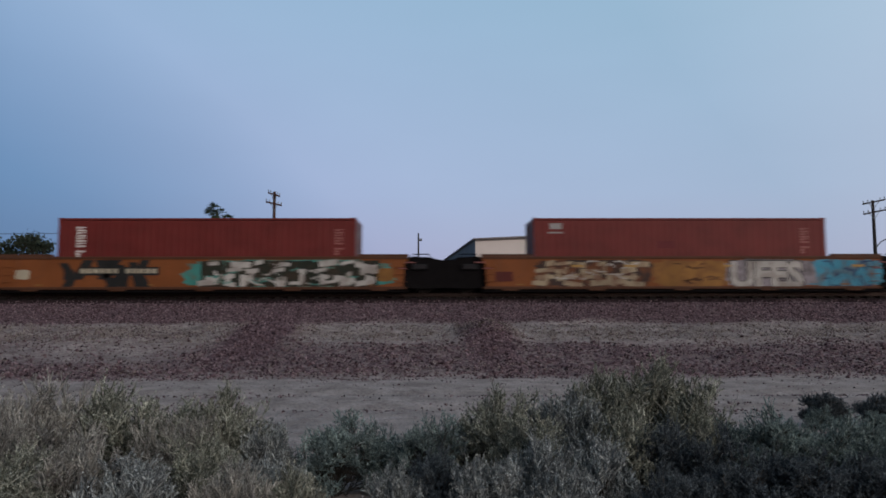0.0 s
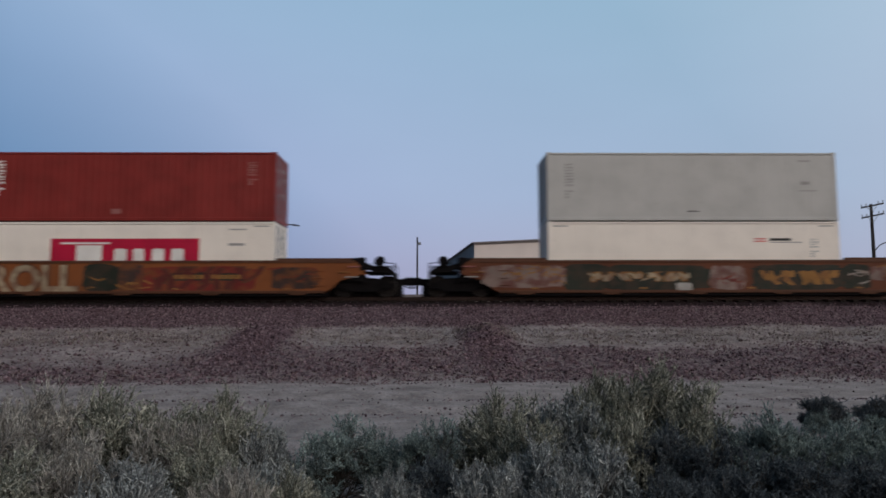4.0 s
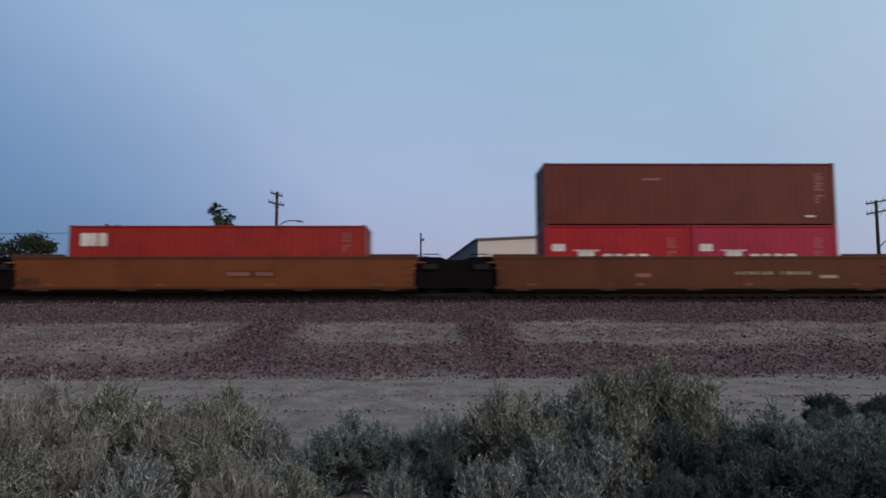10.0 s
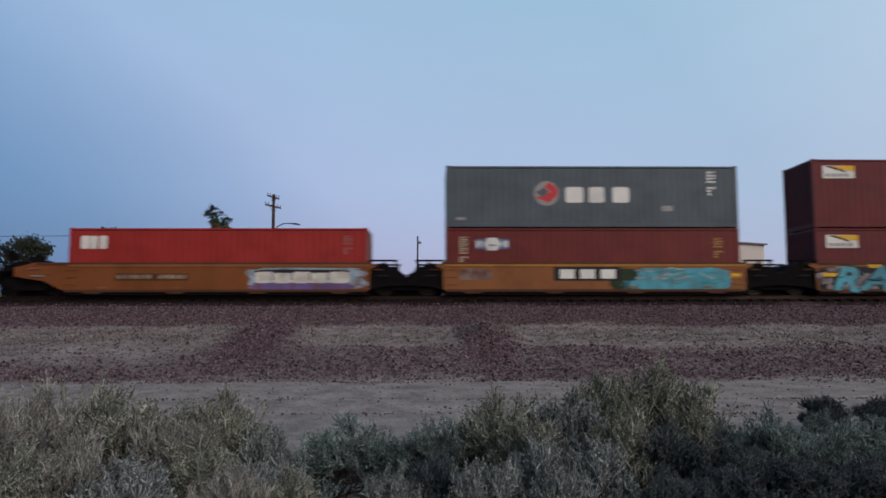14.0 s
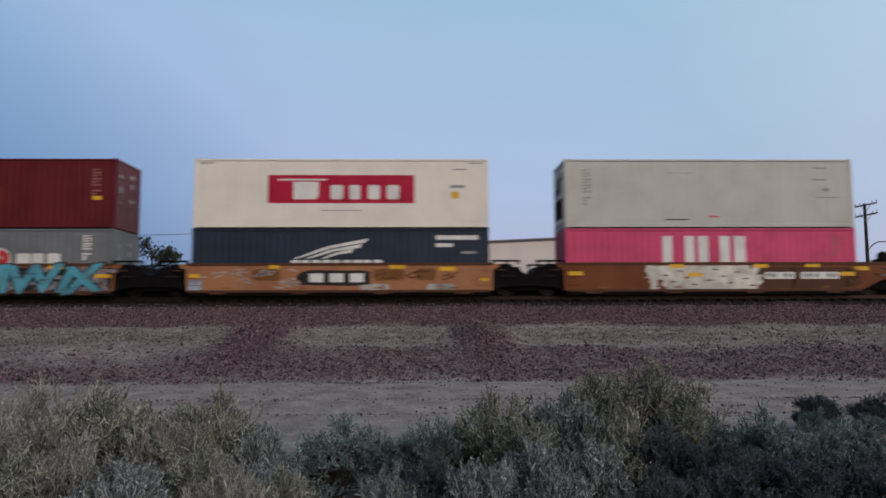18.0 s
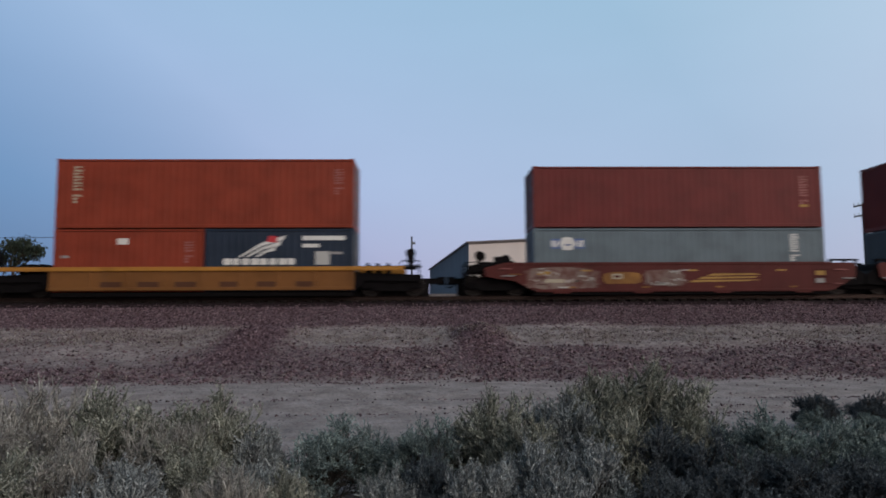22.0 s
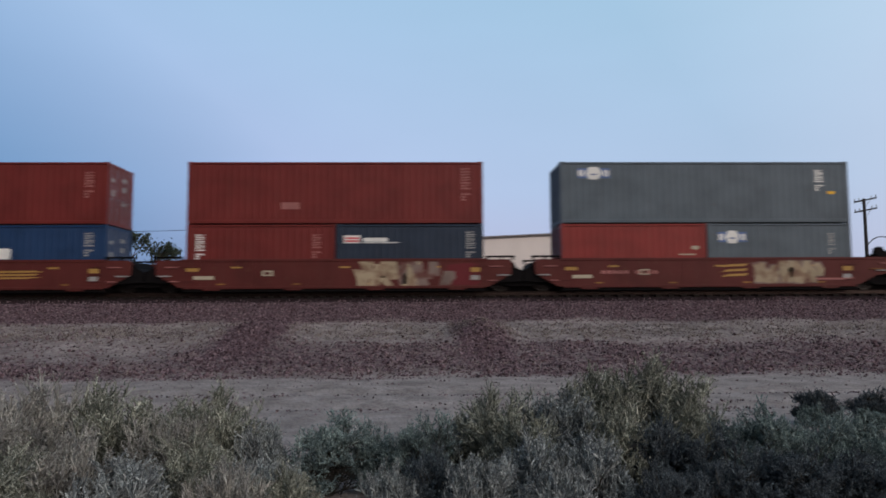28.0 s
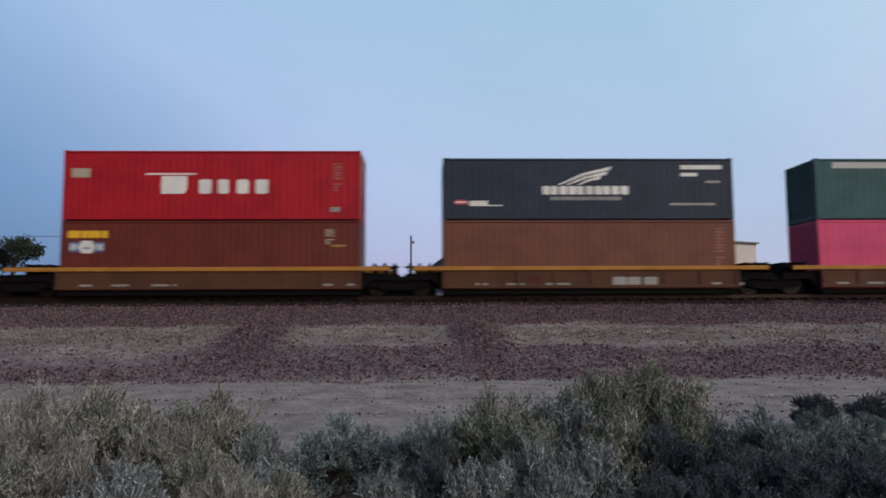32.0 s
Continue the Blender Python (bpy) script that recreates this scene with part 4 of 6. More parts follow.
def stack(s, *boxes):
    """Containers stacked in one well from its floor up: (label, height, paint), or a pair of short ones side by side."""
    z, made = FLOOR, []
    for box in boxes:
        if isinstance(box, list):
            for k, (label, height, mat) in enumerate(box):
                made.append(container(label, L20, height, mat, s + k * (L40 - L20), z))
            z += box[0][1]
        else:
            label, height, mat, *smooth = box
            top = container(label, L40, height, mat, s, z, bool(smooth))
            made.append(top)
            if z > FLOOR:
                for x in (0.09, L40 - 0.09):
                    for y in (0.08, 2.36):
                        part("twist_lock", Shape().box(x - 0.06, x + 0.06, y - 0.05, y + 0.05, -0.027, 0.004, 0.008), STEEL, top, "black steel twist lock")
            z += height
        z += 0.028
    return made


S = [-15.39, 4.15, 23.70, 47.18, 70.77, 90.33, 109.91, 131.56, 147.02, 162.41, 177.78, 193.16, 212.96, 232.62, 248.08, 263.50, 278.95, 294.38, 314.00, 329.62, 345.35]
M = [s + L40 / 2 for s in S]
N = [None] * 21
CAR = [None] * 21
N[0] = stack(S[0], ("dull red corrugated container alone in its well", HI, RED))
N[1] = stack(S[1], ("dull red corrugated container alone in its well", HI, RED))
N[2] = stack(S[2], ("white smooth refrigerated container with a red panel", HI, WHITE, 1), ("red corrugated container stacked on a white one", HI, RED_MID))
N[3] = stack(S[3], ("cream white smooth refrigerated container", HI, WHITE, 1), ("pale grey smooth container stacked on a cream one", HI, GREY, 1))
N[4] = stack(S[4], ("pale grey smooth container alone in its well", HI, GREY, 1))
N[5] = stack(S[5], ("bright red corrugated container alone in its well", STD, RED_BRIGHT))
N[6] = stack(S[6], [("short crimson container with white lettering", STD, CRIMSON), ("short faded crimson container with white lettering", STD, CRIMSON_FADED)], ("dark brown corrugated container on two short red ones", STD, BROWN))
N[7] = stack(S[7], ("bright red corrugated container alone in its well", STD, RED_BRIGHT))
N[8] = stack(S[8], ("brown-red corrugated container with a blue label", STD, RED), ("slate grey container with large white lettering", STD, CONTAINER_GREY))
N[9] = stack(S[9], [("short maroon corrugated container", STD, MAROON), ("short grey corrugated container", STD, MID_GREY)], ("maroon corrugated container with a white label", HI, MAROON))
N[10] = stack(S[10], ("navy corrugated container with a white wing mark", STD, NAVY), ("white smooth refrigerated container with a red panel", HI, WHITE, 1))
N[11] = stack(S[11], ("bright pink corrugated container with white lettering", STD, PINK), ("pale grey smooth container stacked on a pink one", HI, PALE, 1))
N[12] = stack(S[12], [("short red-brown corrugated container", STD, ORANGE_BROWN), ("short navy container with a white wing mark", STD, NAVY)], ("orange-brown corrugated container on two short ones", HI, ORANGE_BROWN))
N[13] = stack(S[13], ("blue-grey corrugated container with a white label", STD, BLUE_GREY), ("dark red corrugated container on a blue-grey one", STD, RED))
N[14] = stack(S[14], ("blue-grey container with large white lettering", STD, BLUE_GREY), ("red corrugated container on a blue-grey one", HI, RED_MID))
N[15] = stack(S[15], ("deep blue container with large white lettering", STD, DEEP_BLUE), ("red-brown corrugated container on a blue one", STD, RED))
N[16] = stack(S[16], [("short red-brown corrugated container", STD, RED), ("short navy corrugated container", STD, NAVY)], ("red-brown corrugated container on two short ones", STD, RED))
N[17] = stack(S[17], [("short red corrugated container", STD, RED_MID), ("short slate grey corrugated container", STD, CONTAINER_GREY)], ("slate grey corrugated container on two short ones", STD, CONTAINER_GREY))
N[18] = stack(S[18], ("brown corrugated container with a yellow and blue label", HI, BROWN), ("crimson container with large white lettering", HI, CRIMSON))
N[19] = stack(S[19], ("tan-brown corrugated container below a navy one", HI, TAN_BROWN), ("navy container with a large white wing mark", STD, NAVY))
N[20] = stack(S[20], ("bright pink corrugated container", HI, PINK), ("dark green corrugated container on a pink one", STD, GREEN))

cooling_unit(N[3][1], L40, HI, 1)
cooling_unit(N[10][1], L40, HI, 1)
cooling_unit(N[11][1], L40, HI, -1)
cooling_unit(N[4][0], L40, HI, 1)

LONG, SHORT = 3.72, 3.59
CAR[0] = well_car("rusty orange well car covered in graffiti", M[0], END_53, LONG, CAR_ORANGE, "coupler", "joint")
CAR[1] = well_car("rusty orange well car with white and blue graffiti", M[1], END_53, LONG, CAR_ORANGE, "joint", "joint")
CAR[2] = well_car("rusty orange well car with faded cream graffiti", M[2], END_53, LONG, CAR_ORANGE, "joint", "coupler")
CAR[3] = well_car("dark rusty well car with patchy graffiti", M[3], END_53, LONG, CAR_BROWN, "coupler", "coupler")
CAR[4] = well_car("plain orange-brown well car with a number board", M[4], END_53, LONG, CAR_RUST, "coupler", "joint")
CAR[5] = well_car("plain orange-brown well car", M[5], END_53, LONG, CAR_RUST, "joint", "joint")
CAR[6] = well_car("dull orange-brown well car with white marks", M[6], END_53, LONG, CAR_BROWN, "joint", "coupler")
CAR[7] = well_car("orange well car with white and violet graffiti", M[7], END_40, SHORT, CAR_ORANGE, "coupler", "joint")
CAR[8] = well_car("tan well car with pale blue graffiti", M[8], END_40, SHORT, CAR_TAN, "joint", "joint")
CAR[9] = well_car("tan well car with large blue graffiti letters", M[9], END_40, SHORT, CAR_TAN, "joint", "joint")
CAR[10] = well_car("tan well car with worn paint and yellow marks", M[10], END_40, SHORT, CAR_SAND, "joint", "joint")
CAR[11] = well_car("brown well car with a white graffiti tag", M[11], END_40, SHORT, CAR_RUST, "joint", "coupler")
CAR[12] = chord_car("yellow-brown open well car", M[12], END_40, 3.47, CAR_OCHRE, "coupler", "coupler", 1)
for i in range(13, 18):
    CAR[i] = well_car("oxide red well car with gold and white marks", M[i], END_40, SHORT, CAR_RED, "coupler" if i == 13 else "joint", "coupler" if i == 17 else "joint", CAR_RED)
for i in range(18, 21):
    CAR[i] = chord_car("dark brown well car with a yellow top rail", M[i], END_40 if i < 20 else END_40, 3.42, CAR_DARK, "coupler" if i == 18 else "joint", "joint", 0)


# ---- marks on the containers: plain blocks and panels, in metres from the near left foot ----
FACE = 0.012


def blocks(parent, x, z, w, h, n, mat, gap=0.22, y=FACE, proud=0.012, label="row of plain painted blocks"):
    """A painted word as n plain slabs with cut corners."""
    cell = w / n
    for i in range(n):
        a, c = x + i * cell, cell * (1 - gap) * (1.0, 0.86, 0.94)[i % 3]
        k = 0.12 * min(c, h)
        s = Shape().plate([(a + k, z), (a + c - k, z), (a + c, z + k), (a + c, z + h - k), (a + c - k, z + h), (a + k, z + h), (a, z + h - k), (a, z + k)], y - proud, y + 0.006)
        part("painted_block", s, mat, parent, label if i == 0 else "")


def bar(parent, x0, x1, z0, z1, mat, y=FACE, proud=0.006, name="painted_bar", label=""):
    return part(name, Shape().box(x0, x1, y - proud, y + 0.006, z0, z1), mat, parent, label)


def column(parent, x0, x1, z0, z1, mat, rows=4):
    """A code painted down the side, one short row of small bars under the other."""
    n = rows * 2 + 2
    h = (z1 - z0) / n
    w = min(0.17, (x1 - x0) / 2)
    xm = (x0 + x1) / 2
    for i in range(n):
        if i == 3:
            continue
        z = z0 + i * h
        s = Shape().box(xm - w, xm - 0.02, FACE - 0.005, FACE + 0.006, z, z + h * 0.66)
        if i > 1:
            s.box(xm + 0.02, xm + w, FACE - 0.005, FACE + 0.006, z + h * (0.0, 0.3)[i % 2], z + h * 0.66)
        part("code_bar", s, mat, parent)


def roundel(parent, x, z, r, mat=None):
    ring = [(x + r * math.cos(k * math.pi / 12), z + r * math.sin(k * math.pi / 12)) for k in range(24)]
    part("emblem_disc", Shape().plate(ring, FACE - 0.005, FACE + 0.006), mat or MARK_WHITE, parent, "round pale emblem")
    half = [(x - r * 0.9, z - 0.35 * r), (x + r * 0.2, z - 0.75 * r), (x + r * 0.9, z - 0.1 * r), (x + r * 0.85, z + 0.45 * r), (x + 0.2 * r, z + 0.9 * r), (x - 0.2 * r, z + 0.5 * r), (x + 0.35 * r, z + 0.1 * r)]
    part("emblem_sweep", Shape().plate(half, FACE - 0.009, FACE + 0.006), LABEL_RED, parent, "red sweep of the emblem")
    part("emblem_sweep", Shape().plate([(x - 0.85 * r, z + 0.1 * r), (x - 0.3 * r, z - 0.35 * r), (x + 0.2 * r, z + 0.15 * r), (x - 0.3 * r, z + 0.45 * r)], FACE - 0.011, FACE + 0.006), MID_GREY if mat is None else CONTAINER_GREY, parent, "grey sweep of the emblem")


def wing(parent, x, z, w, h, tip=None):
    """Three slanting feathers."""
    for k, (a, b, c) in enumerate(((0.0, 1.0, 0.0), (0.16, 0.92, -0.26), (0.38, 0.80, -0.50))):
        p = [(x + a * w, z + 0.02 * h), (x + (a + 0.06) * w, z + 0.02 * h), (x + (a + b) * 0.52 * w, z + (0.52 + c * 0.6) * h), (x + b * w, z + (0.80 + c) * h), (x + b * w + 0.04 * w, z + (1.0 + c) * h), (x + (a + b) * 0.47 * w, z + (0.62 + c * 0.68) * h)]
        part("emblem_feather", Shape().plate(p, FACE - 0.008, FACE + 0.006), MARK_WHITE, parent, "white painted feather stripe")
    if tip:
        part("emblem_spot", Shape().plate([(x + 0.62 * w, z + 0.70 * h), (x + 0.84 * w, z + 0.66 * h), (x + 0.86 * w, z + 0.95 * h), (x + 0.68 * w, z + 0.98 * h)], FACE - 0.012, FACE + 0.006), LABEL_RED, parent, "red painted spot")


def label_panel(parent, x, z, w=1.4, h=0.55, side=LABEL_BLUE):
    bar(parent, x, x + w, z + 0.12 * h, z + 0.88 * h, side, name="label_panel", label="blue and white stuck-on label")
    o = [(x + 0.36 * w, z + 0.02 * h), (x + 0.64 * w, z + 0.02 * h), (x + 0.76 * w, z + 0.5 * h), (x + 0.64 * w, z + 0.98 * h), (x + 0.36 * w, z + 0.98 * h), (x + 0.24 * w, z + 0.5 * h)]
    part("label_panel", Shape().plate(o, FACE - 0.010, FACE + 0.006), MARK_WHITE, parent, "white shield on the label")
    bar(parent, x + 0.40 * w, x + 0.60 * w, z + 0.36 * h, z + 0.46 * h, side, proud=0.013)
    for a, b in ((0.02, 0.09), (0.12, 0.19), (0.80, 0.87), (0.90, 0.97)):
        bar(parent, x + a * w, x + b * w, z + 0.26 * h, z + 0.74 * h, MARK_WHITE, proud=0.010)


def wedge_label(parent, x, z):
    bar(parent, x, x + 1.35, z, z + 0.54, MARK_WHITE, name="label_panel", label="white label with a yellow wedge")
    part("label_wedge", Shape().plate([(x + 0.35, z + 0.44), (x + 1.35, z + 0.28), (x + 1.35, z + 0.54), (x + 0.40, z + 0.52)], FACE - 0.010, FACE + 0.006), YELLOW, parent, "yellow wedge")
    part("label_wedge", Shape().plate([(x + 0.10, z + 0.50), (x + 1.0, z + 0.24), (x + 1.0, z + 0.30), (x + 0.30, z + 0.53)], FACE - 0.012, FACE + 0.006), MARK_BLACK, parent)
    for k in range(4):
        bar(parent, x + 0.12 + 0.26 * k, x + 0.30 + 0.26 * k, z + 0.06, z + 0.20, MARK_GREY, proud=0.010)


def big_name(parent, x, z, mat, cap=0.86, low=0.60):
    """A large painted name: one tall block under a long flat bar, then four lower blocks."""
    bar(parent, x - 0.55, x + 1.45, z + cap - 0.07, z + cap, mat, proud=0.012)
    part("painted_block", Shape().plate([(x + 0.08, z), (x + 1.00, z), (x + 1.12, z + 0.16), (x + 1.12, z + cap - 0.12), (x + 0.08, z + cap - 0.12)], FACE - 0.012, FACE + 0.006), mat, parent, "large plain painted shape")
    blocks(parent, x + 1.62, z, 3.1, low, 4, mat, 0.34)


def red_panel(parent):
    bar(parent, 3.05, 9.10, 1.02, 2.20, MARK_RED, name="name_panel", label="dark red name panel")
    big_name(parent, 4.02, 1.18, MARK_WHITE)


def wing_marks(parent, top, x=0.0):
    bar(parent, 10.0 + x, 11.75 + x, top - 0.48, top - 0.30, MARK_WHITE)
    bar(parent, 10.0 + x, 10.7 + x, top - 0.78, top - 0.63, MARK_WHITE)
    bar(parent, 11.05 + x, 11.65 + x, top - 1.06, top - 0.96, MARK_GREY)


def corner_dashes(parent, top, mat):
    for x in (0.22, 11.35):
        bar(parent, x, x + 0.6, top - 0.22, top - 0.17, mat)


c = N[0][0]
column(c, 0.70, 1.16, 1.25, 2.55, MARK_WHITE, 5)
column(c, 11.30, 11.72, 1.35, 2.45, MARK_PINK, 4)
c = N[1][0]
bar(c, 0.68, 1.18, 2.42, 2.66, MARK_GREY)
bar(c, 0.62, 1.22, 2.24, 2.30, MARK_GREY)
bar(c, 5.15, 5.85, 1.62, 1.92, MAROON, name="repair_patch", label="darker red repair patch")
column(c, 11.1, 11.5, 1.4, 2.5, MARK_PINK, 4)
low, up = N[2]
red_panel(low)
bar(low, 10.3, 11.0, 2.55, 2.60, MARK_GREY)
bar(low, 10.3, 10.95, 1.90, 2.0, MARK_GREY)
corner_dashes(low, HI, MARK_GREY)
column(up, 0.60, 1.10, 1.05, 2.55, MARK_WHITE, 5)
column(up, 11.0, 11.45, 1.5, 2.5, MARK_PINK, 4)
bar(up, 5.45, 5.85, 0.30, 0.50, MARK_PINK)
low, up = N[3]
for k in range(2):
    bar(low, 8.62, 9.12, 2.04 + 0.10 * k, 2.09 + 0.10 * k, LABEL_RED)
bar(low, 9.25, 10.15, 2.08, 2.19, MARK_BLACK)
bar(low, 9.25, 10.6, 2.00, 2.04, MARK_GREY)
column(low, 10.95, 11.3, 1.4, 2.2, GREY, 3)
corner_dashes(low, HI, MARK_GREY)
column(up, 0.76, 1.08, 0.95, 2.45, MARK_GREY, 5)
bar(up, 10.6, 11.1, 2.50, 2.56, MARK_GREY)
bar(up, 10.7, 11.05, 1.52, 1.66, MARK_GREY)
bar(up, 10.6, 11.35, 1.24, 1.28, MARK_GREY)
bar(up, 5.85, 6.35, 0.38, 0.42, MARK_BLACK)
c = N[4][0]
column(c, 0.80, 1.15, 1.35, 2.35, MARK_GREY, 4)
for k in range(3):
    bar(c, 8.40, 8.88, 2.14 + 0.10 * k, 2.19 + 0.10 * k, MARK_BLACK if k != 1 else LABEL_RED)
bar(c, 9.05, 9.75, 2.18, 2.32, MARK_BLACK)
bar(c, 9.0, 10.3, 2.10, 2.13, MARK_GREY)
bar(c, 10.7, 11.4, 2.58, 2.63, MARK_GREY)
column(c, 11.0, 11.35, 1.5, 2.2, GREY, 3)
corner_dashes(c, HI, MARK_BLACK)
for c in (N[5][0], N[7][0]):
    blocks(c, 0.47, 1.72, 1.12, 0.54, 3, MARK_WHITE, 0.08, label="white painted blocks of a company mark")
    column(c, 11.2, 11.6, 1.5, 2.3, MARK_PINK, 3)
one, two, up = N[6]
for c in (one, two):
    blocks(c, 0.30, 1.50, 0.58, 0.30, 2, MARK_WHITE, 0.05)
    bar(c, 1.20, 2.25, 1.50, 1.56, MARK_WHITE, proud=0.012)
    blocks(c, 1.40, 0.75, 0.72, 0.78, 1, MARK_WHITE, 0.1)
    blocks(c, 2.40, 0.75, 2.0, 0.64, 4, MARK_WHITE)
    column(c, 5.05, 5.5, 1.2, 2.1, MARK_PINK, 3)
column(up, 11.3, 11.75, 0.9, 2.2, MARK_PINK, 4)
bar(up, 10.9, 11.3, 0.30, 0.38, MARK_WHITE)
bar(up, 4.1, 4.9, 1.85, 1.95, MARK_PINK)
low, up = N[8]
column(low, 0.50, 0.94, 1.15, 2.25, MARK_CREAM, 5)
label_panel(low, 1.20, 1.64)
column(low, 11.1, 11.5, 1.35, 2.2, MARK_GOLD, 3)
roundel(up, 4.18, 1.42, 0.52, MARK_GREY)
blocks(up, 4.97, 1.03, 2.95, 0.66, 3, MARK_WHITE, 0.24)
column(up, 10.8, 11.4, 1.35, 2.4, MARK_WHITE, 3)
bar(up, 9.0, 9.45, 0.68, 0.90, MARK_GREY)
bar(up, 0.4, 0.8, 0.30, 0.42, MARK_GREY)
one, two, up = N[9]
wedge_label(up, 0.45, 2.08)
bar(up, 4.9, 7.55, 0.25, 1.70, RED, name="repair_patch", label="repainted red patch", proud=0.003)
column(up, 11.15, 11.6, 1.25, 2.5, MARK_PINK, 4)
bar(up, 11.25, 11.62, 1.16, 1.32, YELLOW)
wedge_label(one, 0.45, 1.76)
column(one, 4.95, 5.5, 1.1, 2.2, MARK_PINK, 4)
roundel(two, 1.45, 1.32, 0.48)
blocks(two, 2.15, 0.95, 1.85, 0.62, 3, MARK_WHITE, 0.1)
column(two, 4.75, 5.2, 1.3, 2.35, MARK_WHITE, 4)
low, up = N[10]
red_panel(up)
bar(up, 10.65, 10.95, 1.22, 1.50, YELLOW)
bar(up, 10.7, 11.25, 2.42, 2.47, MARK_GREY)
bar(up, 10.6, 11.2, 1.66, 1.78, MARK_GREY)
bar(up, 5.25, 6.95, 0.70, 0.73, MARK_GREY)
corner_dashes(up, HI, MARK_GREY)
wing(low, 4.15, 1.32, 2.95, 0.85)
blocks(low, 4.05, 1.02, 3.8, 0.26, 9, MARK_WHITE, 0.12)
wing_marks(low, STD)
low, up = N[11]
column(up, 0.74, 1.12, 0.95, 2.5, MARK_GREY, 5)
bar(up, 10.55, 11.1, 2.48, 2.54, MARK_GREY)
bar(up, 10.5, 11.1, 1.98, 2.05, MARK_GREY)
bar(up, 10.9, 11.2, 1.52, 1.66, MARK_GREY)
bar(up, 10.6, 11.6, 1.24, 1.28, MARK_GREY)
bar(up, 4.2, 5.2, 0.30, 0.35, MARK_BLACK)
bar(up, 6.05, 6.5, 0.42, 0.48, LABEL_RED)
bar(up, 4.3, 5.4, 2.28, 2.31, MARK_GREY)
for k, x in enumerate((4.05, 4.98, 5.55, 6.45, 7.05)):
    bar(low, x, x + (0.40, 0.40, 0.42, 0.42, 0.48)[k], 0.72, 2.25, MARK_WHITE, proud=0.012, name="painted_block", label="large plain white painted upright")
column(low, 11.2, 11.5, 1.4, 2.3, MARK_PINK, 3)
one, two, up = N[12]
column(up, 0.60, 1.12, 1.05, 2.62, MARK_CREAM, 5)
column(up, 11.4, 11.75, 1.4, 2.5, MARK_PINK, 4)
bar(one, 2.55, 3.0, 1.95, 2.2, MARK_WHITE)
column(one, 5.3, 5.65, 1.2, 2.1, MARK_PINK, 3)
bar(one, 0.3, 0.6, 1.4, 1.5, MARK_GREY)
wing(two, 1.35, 1.40, 1.85, 0.92, True)
blocks(two, 0.75, 1.10, 3.0, 0.26, 8, MARK_WHITE, 0.12)
wing_marks(two, STD, -6.03)
bar(two, 4.5, 5.1, 1.1, 1.65, GREY, proud=0.003)
low, up = N[13]
label_panel(low, 0.70, 1.66)
column(low, 10.7, 11.15, 1.2, 2.35, MARK_WHITE, 5)
column(up, 11.2, 11.65, 0.85, 2.2, MARK_PINK, 5)
bar(up, 11.25, 11.6, 0.85, 0.95, MARK_GOLD)
low, up = N[14]
bar(up, 0.62, 1.06, 2.36, 2.58, MARK_CREAM)
bar(up, 0.58, 1.10, 2.22, 2.27, MARK_CREAM)
column(up, 11.15, 11.6, 1.3, 2.3, MARK_PINK, 4)
bar(up, 11.2, 11.62, 0.88, 1.20, YELLOW)
roundel(low, 4.0, 1.40, 0.56)
blocks(low, 4.8, 1.10, 2.8, 0.64, 3, MARK_WHITE, 0.24)
column(low, 10.7, 11.3, 1.3, 2.25, MARK_WHITE, 4)
low, up = N[15]
bar(up, 0.60, 1.08, 2.10, 2.32, MARK_CREAM)
bar(up, 0.56, 1.12, 1.95, 2.0, MARK_CREAM)
column(up, 11.1, 11.75, 1.1, 2.2, MARK_PINK, 4)
part("emblem_sweep", Shape().plate([(4.65, 1.82), (5.0, 1.88), (5.35, 2.10), (5.75, 2.20), (5.70, 2.27), (5.25, 2.22), (4.85, 2.02)], FACE - 0.008, FACE + 0.006), MARK_WHITE, low, "white painted arc")
blocks(low, 3.68, 1.18, 2.25, 0.44, 3, MARK_WHITE, 0.06)
blocks(low, 6.15, 1.18, 2.30, 0.44, 3, MARK_WHITE, 0.06)
column(low, 11.25, 11.75, 1.3, 2.3, MARK_GREY, 4)
one, two, up = N[16]
bar(up, 3.85, 4.60, 0.60, 0.88, MARK_PINK)
column(up, 11.2, 11.75, 0.95, 2.35, MARK_PINK, 5)
column(one, 0.34, 0.76, 1.15, 2.2, MARK_WHITE, 5)
column(one, 5.05, 5.6, 1.2, 2.2, MARK_PINK, 4)
for k in range(2):
    bar(two, 0.35, 0.95, 1.85 + 0.12 * k, 1.92 + 0.12 * k, LABEL_RED)
bar(two, 0.30, 0.98, 1.80, 2.12, MARK_WHITE, proud=0.003)
bar(two, 1.10, 2.10, 1.86, 2.02, MARK_WHITE)
bar(two, 1.10, 2.55, 1.80, 1.84, MARK_WHITE)
column(two, 5.3, 5.75, 1.2, 2.3, MARK_GREY, 5)
one, two, up = N[17]
label_panel(up, 0.74, 1.82, 1.35)
column(up, 10.7, 11.2, 1.35, 2.25, MARK_WHITE, 4)
bar(up, 11.3, 11.6, 1.20, 1.32, YELLOW)
bar(one, 5.45, 5.75, 1.5, 1.65, MARK_CREAM)
bar(one, 4.9, 5.6, 1.27, 1.32, MARK_CREAM)
label_panel(two, 0.45, 1.74, 1.18)
column(two, 5.1, 5.35, 1.3, 2.2, MARK_GREY, 4)
low, up = N[18]
bar(up, 0.32, 1.08, 1.76, 2.14, MARK_CREAM, name="label_panel", label="cream label panel")
big_name(up, 3.92, 1.08, MARK_WHITE)
column(up, 11.0, 11.5, 1.2, 2.4, MARK_PINK, 4)
